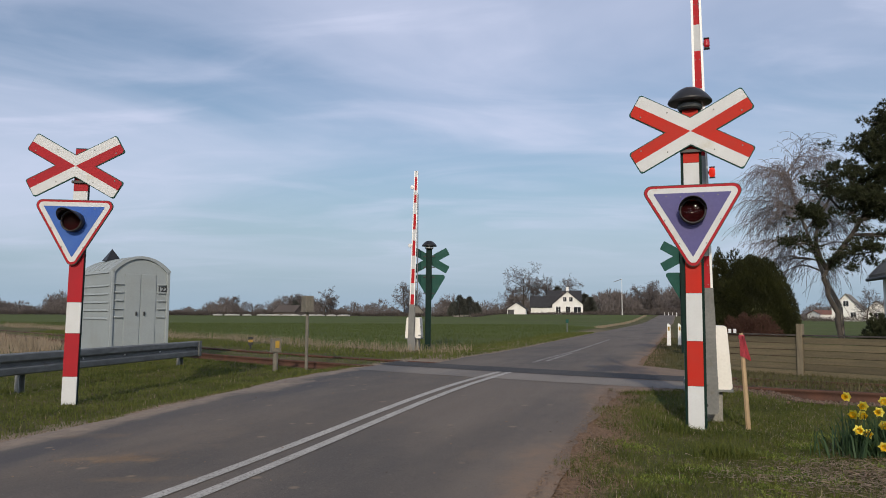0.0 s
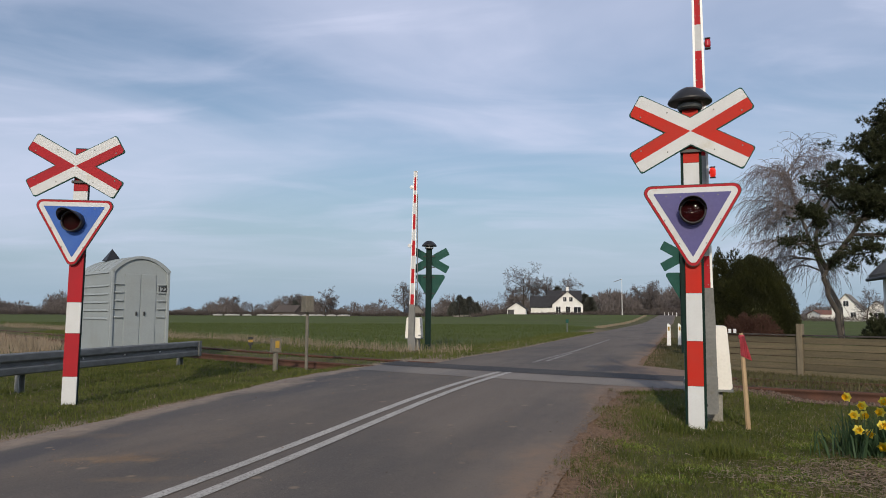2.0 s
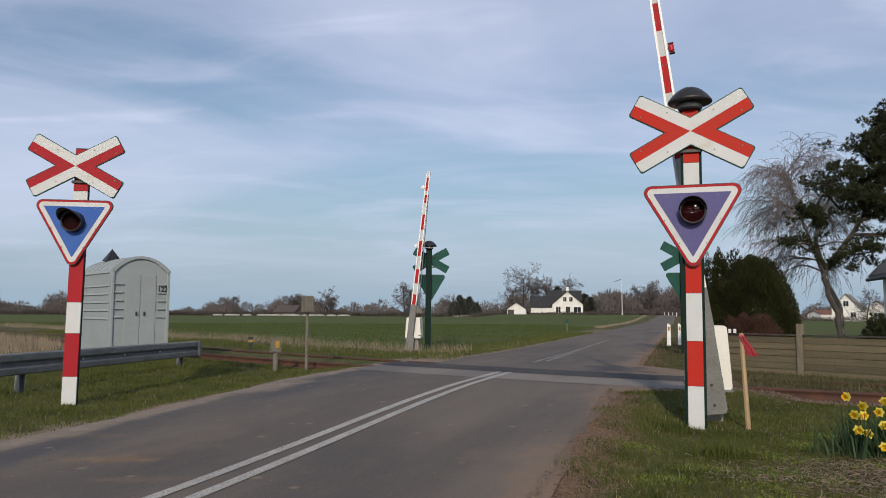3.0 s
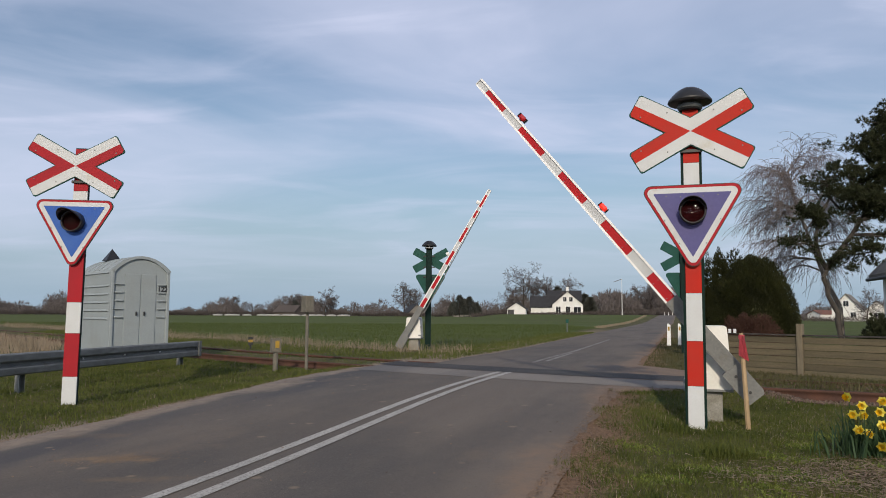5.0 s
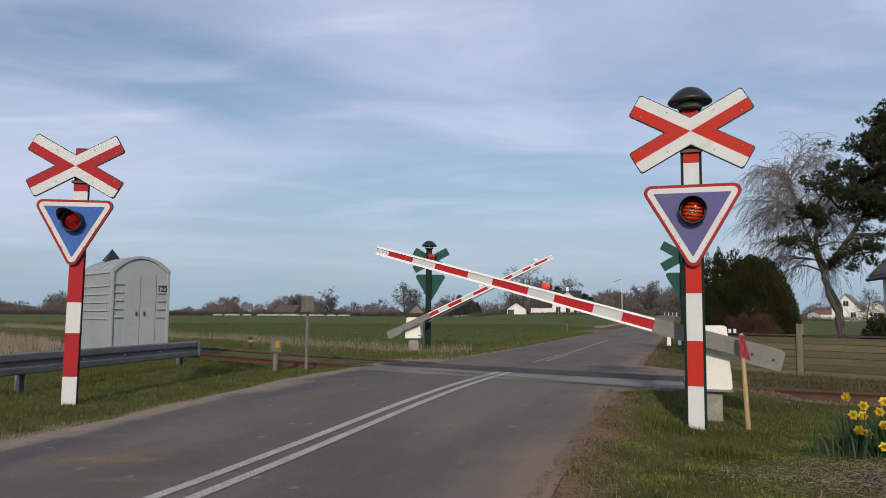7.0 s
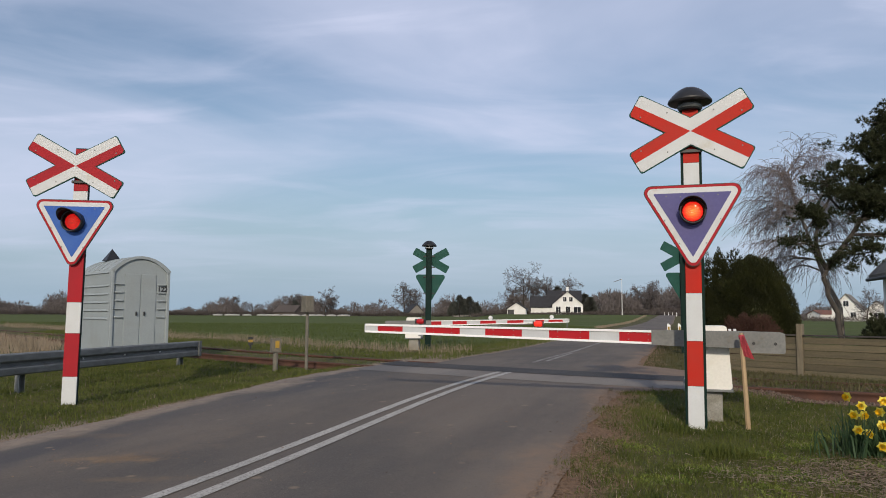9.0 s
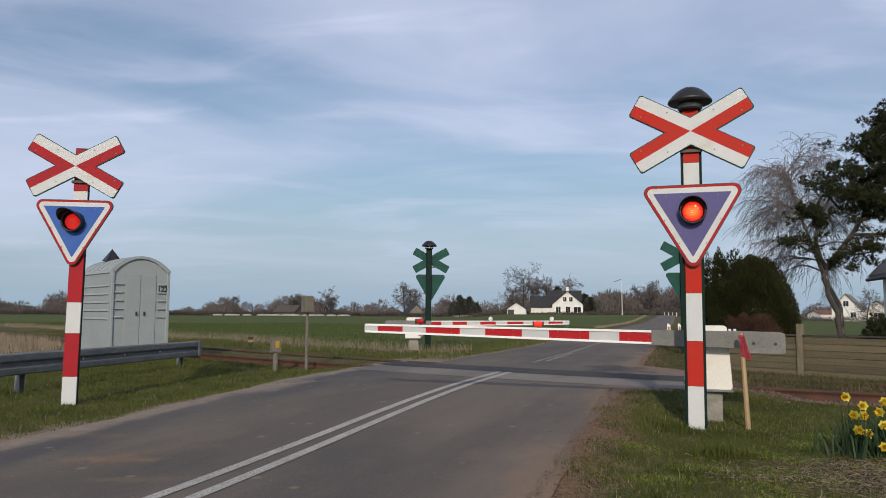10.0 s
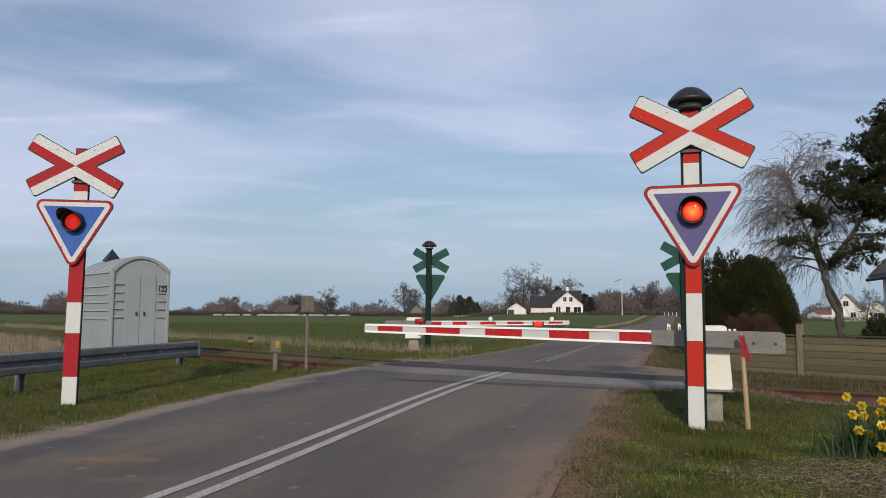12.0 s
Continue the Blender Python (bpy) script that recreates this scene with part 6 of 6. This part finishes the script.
# trees round the farm and along the fields
CFG = [(5, 0.10, 0.05, 7, 0.62, 0.55), (5, 0.16, 0.06, 8, 0.55, 0.6), (4, 0.2, 0.05, 7, 0.55, 0.6), (3, 0.25, 0.02, 3, 0.5, 0.6), (2, 0.3, 0.0, 0, 0.5, 0.5)]
CFG_FAR = [(5, 0.10, 0.05, 13, 0.60, 0.62), (4, 0.16, 0.06, 10, 0.55, 0.62), (3, 0.2, 0.04, 6, 0.55, 0.6), (3, 0.25, 0.0, 0, 0.5, 0.6)]


def far_tree(px, D, top, seed, label="leafless grey-brown tree beyond the fields", cfg=None, tw=0.0):
    """A bare tree at a bearing (tenths of the lens's half width) and distance."""
    x = px * D
    bare_tree(pose(x, D, float(swell(x, D)), 0, 0, 57 * seed), top, top * 0.022, seed, label, cfg or CFG_FAR, 0.62, twig="fartwig", tw_r=tw or D * 0.00020)


for seed, (px, D, h) in enumerate([(0.096, 215, 12.0), (0.110, 214, 17.5), (0.122, 216, 14.0), (0.141, 220, 14.5), (0.150, 223, 12.0), (0.167, 222, 14.0), (0.163, 205, 8.5), (-0.052, 420, 22), (-0.044, 424, 21), (-0.036, 430, 19),
                                   (-0.16, 330, 15.5), (-0.152, 335, 12.0), (-0.205, 340, 13.5), (-0.196, 342, 13.5), (-0.284, 420, 14.0), (0.262, 260, 14.0), (0.274, 265, 16.5), (0.283, 268, 15.5), (0.255, 300, 13.0), (0.30, 250, 8.5), (0.325, 240, 9.0), (0.29, 300, 10.5)]):
    far_tree(px, D, h, 100 + seed)
bare_tree(pose(62.0, 108, 0.0), 7.0, 0.12, 301, "leafless garden tree by the white houses", CFG_FAR, 0.6, twig="fartwig", tw_r=0.02)
bare_tree(pose(69.5, 112, 0.0), 6.0, 0.12, 302, "leafless garden tree by the white houses", CFG_FAR, 0.6, twig="fartwig", tw_r=0.02)


def conifer(x, y, h, seed):
    rng = np.random.default_rng(seed)
    ob = thing("conifer", pose(x, y, float(swell(x, y))), "dark conifer in the far tree line", "tree", "far conifers")
    sticks([(np.array((0, 0, -0.2)), np.array((0, 0, h * 0.97)), 0.25, 0.05)], 5, "trunk", M["bark"], ob)
    n = 520
    t = rng.uniform(0.08, 1, n) ** 0.8
    a = rng.uniform(0, 6.28, n)
    r = (1 - t ** 2.2) * h * 0.34 * rng.uniform(0.35, 1.2, n) + 0.1
    P = np.stack([r * np.cos(a), r * np.sin(a), t * h], -1)
    D = np.stack([np.cos(a), np.sin(a), np.full(n, 0.3)], -1)
    v, f = tufts(P, D, 5, 0.9, 0.25, rng, 0.5)
    raw("crown", v, f, M["fartree"], ob, "", "dark needle crown")


for i, (px, D, h) in enumerate([(0.014, 310, 6.0), (0.023, 300, 8.8), (0.029, 312, 7.6), (0.036, 303, 8.3), (0.046, 318, 5.6), (0.156, 216, 8.0), (0.193, 216, 6.0), (0.200, 214, 5.0), (-0.2, 338, 7.0)]):
    conifer(px * D, D, h, 400 + i)


def tree_line():
    """The far hedges and woods: countless thin stems, with an uneven skyline."""
    rng = np.random.default_rng(77)
    V, F, k0 = [], [], 0
    for i in range(760):
        b = rng.uniform(-0.72, 0.75)
        D = rng.choice([rng.uniform(380, 520), rng.uniform(520, 800)])
        if 0.2 < b < 0.34:
            D = rng.uniform(240, 420)
        x = b * D
        base = 0.0155 + 0.004 * math.sin(b * 23) + 0.005 * math.sin(b * 61 + 1) + 0.003 * math.sin(b * 140)
        if b < -0.5:
            base += 0.002
        if 0.2 < b < 0.34:
            base += 0.012
        h = max(2.0, D * base * rng.uniform(0.55, 1.25))
        w = h * rng.uniform(0.6, 1.3)
        n = 80
        a = rng.uniform(0, 6.28, n)
        el = rng.uniform(-0.9, 1.0, n)
        rr = rng.uniform(0.35, 1.0, n) * np.sqrt(1 - el * el)
        P = np.stack([x + np.cos(a) * rr * w * 0.6, D + np.sin(a) * rr * w * 0.6, float(swell(x, D)) + h * (0.52 + 0.42 * el * rng.uniform(0.6, 1.0, n))], -1)
        Q = np.stack([np.cos(a) * rr, np.sin(a) * rr, el + 0.7], -1)
        v, f = tufts(P, Q, 5, 0.22 * h, 0.020 * h + 0.03, rng, 0.55)
        V.append(v)
        F.append(f + k0)
        k0 += len(v)
        stems = np.stack([x + rng.normal(0, w * 0.2, 5), np.full(5, D), np.full(5, float(swell(x, D)) - 0.2)], -1)
        v, f = tufts(stems, np.tile((0.0, 0.0, 1.0), (5, 1)), 1, h * 0.8, 0.10 * h, rng, 0.12)
        V.append(v)
        F.append(f + k0)
        k0 += len(v)
    raw("far_woods", np.concatenate(V), np.concatenate(F), M["fartwig"], None, "stuff", "brown leafless hedges and woods along the horizon", "woods")
    # low dense hedges along the field edges
    V, F, k0 = [], [], 0
    for y0, x0, x1, hh, n in ((330, -230, 60, 3.0, 12000), (205, 8, 66, 1.9, 5000), (191, 22.5, 37.5, 1.0, 2600), (240, 58, 100, 3.4, 5000), (150, 60, 125, 1.6, 2500), (520, -420, 260, 5.0, 14000)):
        x = rng.uniform(x0, x1, n)
        y = y0 + rng.normal(0, 1.5, n) + 0.03 * (x - x0)
        hgt = hh * (0.75 + 0.25 * np.sin(x * 0.35) * np.sin(x * 0.11 + 1)) * rng.uniform(0.6, 1.1, n)
        P = np.stack([x, y, swell(x, y) + rng.uniform(0.12, 0.8, n) * hgt], -1)
        Dd = rng.normal(0, 1, (n, 3)) + np.array([0, 0, 1.0])
        v, f = tufts(P, Dd, 5, hh * 0.32, hh * 0.05, rng, 0.6)
        V.append(v)
        F.append(f + k0)
        k0 += len(v)
    raw("far_hedges", np.concatenate(V), np.concatenate(F), M["farhedge"], None, "stuff", "low brown hedges along the far field edges", "hedge")


tree_line()


# ---- daffodils and litter on the bed ----
def daffodil():
    ob = thing("daffodil", pose(3.5, 6.1, 0.0), "yellow daffodil in bloom with upright leaves", "flower", "daffodils on the bed")
    bm = B()
    prev = Vector((0, 0, -0.03))
    for i in range(1, 6):
        t = i / 5
        p = Vector((0.02 * t * t, -0.015 * t, 0.36 * t))
        tube(bm, prev, p, 0.0035, n=5)
        prev = p
    tube(bm, prev, prev + Vector((0.0, -0.03, 0.006)), 0.0035, 0.006, n=5)
    part("stem", bm, M["daffleaf"], ob)
    c = prev + Vector((0.0, -0.032, 0.006))
    bm = B()
    for i in range(6):
        a = i * math.pi / 3
        u, w = Vector((math.cos(a), 0, math.sin(a))), Vector((-math.sin(a), 0, math.cos(a)))
        f = Vector((0, -1, 0))
        pts = [c, c + u * 0.025 + w * 0.018 + f * 0.003, c + u * 0.045 + f * 0.012, c + u * 0.025 - w * 0.018 + f * 0.003]
        bm.faces.new([bm.verts.new(p) for p in pts])
    bmesh.ops.solidify(bm, geom=bm.faces[:], thickness=0.0012)
    head = part("petals", bm, M["petal"], ob, "six pale yellow petals")
    bm = B()
    n = 12
    rings = []
    for r, y in ((0.012, 0.0), (0.015, -0.022), (0.017, -0.036), (0.025, -0.043)):
        rings.append([bm.verts.new(c + Vector((r * math.cos(6.283 * i / n), y, r * math.sin(6.283 * i / n)))) for i in range(n)])
    for p, q in zip(rings, rings[1:]):
        for i in range(n):
            bm.faces.new((p[i], p[(i + 1) % n], q[(i + 1) % n], q[i]))
    bmesh.ops.solidify(bm, geom=bm.faces[:], thickness=0.0012)
    part("trumpet", bm, M["trumpet"], head, "deep yellow trumpet")
    rng = np.random.default_rng(3)
    k = 9
    P = np.stack([rng.normal(0, 0.02, k), rng.normal(0, 0.02, k), np.full(k, -0.02)], -1)
    blades("leaves", P, 0.30, 0.013, 0.45, M["daffleaf"], "narrow green leaves", "", 4, 0.6, ob)
    return ob


first_daff = daffodil()
DAFFS = [first_daff]
DAFF_AT = [(3.30, 5.98, -0.10, 8), (3.50, 6.22, 0.06, -14), (3.52, 6.04, -0.07, 18), (3.47, 5.92, -0.22, -6), (3.64, 6.2, 0.1, 4), (3.36, 6.12, 0.0, -10), (3.43, 6.16, -0.01, 20), (3.42, 6.05, -0.14, 5), (3.60, 6.14, 0.02, -20), (3.69, 6.02, -0.04, 12), (3.58, 5.95, -0.21, 30), (3.74, 6.15, 0.05, -35), (3.70, 5.90, -0.20, 0), (3.80, 6.05, -0.02, 15),
           (3.86, 5.98, -0.1, -15), (3.90, 6.12, 0.02, 25), (3.95, 6.0, -0.12, -8), (3.40, 6.24, 0.13, -30), (3.98, 6.2, 0.04, 40), (4.05, 6.08, 0.0, 10)]
DAFF_POSES = [pose(x, y, dz - 0.02, 0, 0, a - 28) for x, y, dz, a in DAFF_AT]
first_daff.matrix_basis = DAFF_POSES[0]
for m in DAFF_POSES[1:]:
    DAFFS.append(copy_thing(first_daff, m))
rng0 = np.random.default_rng(9)
dl = np.stack([rng0.normal(3.60, 0.20, 420), rng0.normal(6.08, 0.10, 420), np.zeros(420)], -1)
blades("daffodil_leaves", dl, 0.36, 0.014, 0.55, M["daffleaf"], "dense clump of narrow daffodil leaves", "leaves", 51, 0.7)


def on_bed(x, y):
    rng = np.random.default_rng(78)
    return near_right(x, y) & (rng.uniform(0, 1, len(x)) < bed(x, y))


def litter(name, P, ln, wid, seed, material, label):
    """Dead stalks lying about."""
    rng = np.random.default_rng(seed)
    n = len(P)
    a = rng.uniform(0, 6.28, n)
    d = np.stack([np.cos(a), np.sin(a), rng.normal(0, 0.12, n)], -1)
    s = np.stack([-np.sin(a), np.cos(a), rng.normal(0, 0.3, n)], -1)
    L = ln * rng.uniform(0.3, 1.2, (n, 1))
    W = wid * rng.uniform(0.5, 1.3, (n, 1))
    P = P + np.array([0, 0, 0.012]) + np.stack([np.zeros(n), np.zeros(n), rng.uniform(0, 0.02, n)], -1)
    v = np.stack([P - d * L / 2 - s * W / 2, P - d * L / 2 + s * W / 2, P + d * L / 2 + s * W / 2, P + d * L / 2 - s * W / 2], 1).reshape(-1, 3)
    f = np.arange(4 * n).reshape(-1, 4)
    raw(name, v, f, material, None, "stuff", label, "plant litter")


litter("dead_stalks", scatter(52000, 1.8, 6.0, 3.6, 7.2, on_bed, 61), 0.07, 0.006, 62, M["litter"], "pale dead stalks and leaves on the flower bed")
litter("fallen_leaves", scatter(110000, -1, 4.5, 3.2, 11.0, lambda x, y: (np.abs(road_s(x, y) - road_right(x, y) - 0.08) < 0.20) & (track_w(x, y) < -1.6), 63), 0.017, 0.008, 64, M["leaflitter"], "brown leaf litter along the road edge")
litter("fallen_leaves", scatter(50000, -8, 0, 4.0, 14.0, lambda x, y: (np.abs(road_s(x, y) - ROAD_L) < 0.16) & (track_w(x, y) < -1.0), 65), 0.017, 0.008, 66, M["leaflitter"], "brown leaf litter along the road edge")


def weed_patches(x, y):
    c = [(3.55, 7.2), (2.85, 6.0), (2.4, 5.5), (1.95, 5.6), (3.2, 6.6), (2.2, 5.0), (2.6, 6.2), (3.0, 4.6), (1.5, 5.2), (1.7, 6.3), (3.3, 5.6), (2.1, 4.6), (2.7, 5.2)]
    ok = np.zeros(len(x), bool)
    rng = np.random.default_rng(81)
    for cx, cy in c:
        ok |= ((x - cx) / 0.28) ** 2 + ((y - cy) / 0.22) ** 2 < rng.uniform(0, 1, len(x)) ** 2
    return ok & near_right(x, y)


blades("weeds", scatter(70000, 1.2, 5, 4.0, 8.2, weed_patches, 71), 0.034, 0.017, 1.1, M["weed"], "low yellow-green weeds in the grass", "weeds", 72)


def roadside_far():
    """A clipped hedge and strips of dry grass along the road beyond the track."""
    rng = np.random.default_rng(91)
    n = 9000
    v = rng.uniform(36, 82, n)
    sd = rng.uniform(0.5, 1.5, n)
    P = np.stack([RN[0] * sd + RD[0] * v, RN[1] * sd + RD[1] * v, rng.uniform(0.1, 1.15, n)], -1)
    a, f = tufts(P, rng.normal(0, 1, (n, 3)), 4, 0.16, 0.05, rng, 0.6)
    raw("clipped_hedge", a, f, M["paleclip"], None, "stuff", "pale brown leafless hedge along the far road", "hedge")
    v = rng.uniform(62, 170, 5000)
    sd = rng.normal(-6.2, 0.18, 5000) - 0.008 * (v - 38)
    P = np.stack([RN[0] * sd + RD[0] * v, RN[1] * sd + RD[1] * v, np.full(len(v), 0.10)], -1)
    P[:, 2] += swell(P[:, 0], P[:, 1])
    blades("dry_verge", P, 0.17, 0.05, 0.5, M["straw"], "strip of dry grass along the far road", "dry grass", 92)


roadside_far()


rngl = np.random.default_rng(19)
ls, lv = rngl.uniform(-5.4, -1.0, 300), rngl.uniform(1.5, 12.0, 300)
lx, ly = RN[0] * ls + RD[0] * lv, RN[1] * ls + RD[1] * lv
litter("fallen_leaves", np.stack([lx, ly, crown_z(lx, ly) - 0.012], -1), 0.022, 0.010, 20, M["leaflitter"], "scattered dry leaves on the asphalt")

# a patch of loose sand on the asphalt, and dark tufts in the lawn
sx, sy = rngl.normal(0, 0.30, 420), rngl.normal(0, 0.09, 420)
px_, py_ = -2.38 + sx, 5.62 + sy + 0.1 * np.sin(6 * sx)
litter("loose_sand", np.stack([px_, py_, crown_z(px_, py_) - 0.012], -1), 0.010, 0.006, 21, M["leaflitter"], "patch of loose sandy grit on the asphalt")
for tx, ty, tn in ((2.33, 6.1, 600), (3.05, 8.55, 500), (2.2, 7.2, 250)):
    gx, gy = tx + rngl.normal(0, 0.13, tn), ty + rngl.normal(0, 0.07, tn)
    blades("grass_tuft", np.stack([gx, gy, sheet_z(gx, gy) - 0.005], -1), 0.12, 0.006, 0.6, M["grass"], "dark green tuft in the verge grass", "grass", 300 + tn)

blades("grass", scatter(42000, 3.5, 12, 6.5, 15, lambda x, y: (np.abs(track_w(x, y) - 0.35) < 0.62) & (road_s(x, y) > ROAD_R + 1.6), 401), 0.125, 0.008, 0.7, M["trackweed"], "olive-brown grass grown up between the rails", "grass", 402)


# ---- what moves ----
def motions():
    near = [(0.0, 88.88), (1.0, 88.88), (1.4, 88.95), (1.75, 89.21), (2.05, 89.0), (2.5, 86.88), (3.0, 82.32), (3.2, 79.95), (4.0, 67.6), (4.8, 53.6), (5.0, 49.8), (5.5, 41.0), (6.0, 31.45), (6.5, 23.1), (7.0, 14.45), (7.2, 11.75), (7.7, 5.8), (8.2, 1.7), (8.6, 0.38), (12.0, 0.38)]
    far = [(0.0, 88.04), (1.0, 88.04), (1.75, 88.35), (2.05, 88.25), (2.5, 86.68), (3.0, 83.32), (4.0, 72.6), (5.0, 58.95), (5.5, 51.28), (5.7, 48.05), (6.5, 33.87), (6.8, 28.19), (7.2, 21.45), (8.0, 9.6), (8.8, 2.0), (9.3, 0.17), (12.0, 0.17)]
    walk(near_boom, [(t, NEAR_PIVOT @ pose(0, 0, 0, 0, a, 0)) for t, a in near])
    walk(far_boom, [(t, FAR_PIVOT @ pose(0, 0, 0, 0, a, 0)) for t, a in far])
    # the flag hangs, and lifts in a gust
    sway = [(0.0, -2), (0.4, 0), (0.8, 2), (1.2, -3), (1.6, -1), (2.0, -4), (2.4, -6), (2.8, 0), (3.0, -22), (3.2, -58), (3.5, -45), (4.0, -10), (4.6, 2), (5.2, 3), (6.0, 0), (6.8, 0), (7.6, -6), (8.4, -4), (9.0, -10), (9.5, -24), (10.0, -4), (11.0, -2), (12.0, -4)]
    walk(flag, [(t, FLAG_AT @ pose(0, 0, 0, 0, a, 0)) for t, a in sway])
    # the daffodils nod
    for i, (ob, m) in enumerate(zip(DAFFS, DAFF_POSES)):
        walk(ob, [(0.5 * k, m @ pose(0, 0, 0, 0.6 * math.sin(1.1 * k + i), 1.0 * math.sin(0.9 * k + 0.7 * i) + 0.5 * math.sin(2.3 * k), 0)) for k in range(25)])
    # the added slats turn to imitate the lamps flashing every 0.96 s
    for slats in (right_slats, left_slats):
        for ob, m in slats:
            rows = [(0.0, m)]
            t = 0.24
            while t < 11.9:
                shut, wide = m, m @ pose(0, 0, 0, -82, 0, 0)
                rows += [(t - 0.005, shut), (t + 0.125, wide)]
                if t + 0.58 < 12.0:
                    rows += [(t + 0.35, wide), (t + 0.58, shut)]
                t += 0.959
            if rows[-1][0] < 12.0:
                rows.append((12.0, rows[-1][1]))
            walk(ob, rows)


motions()
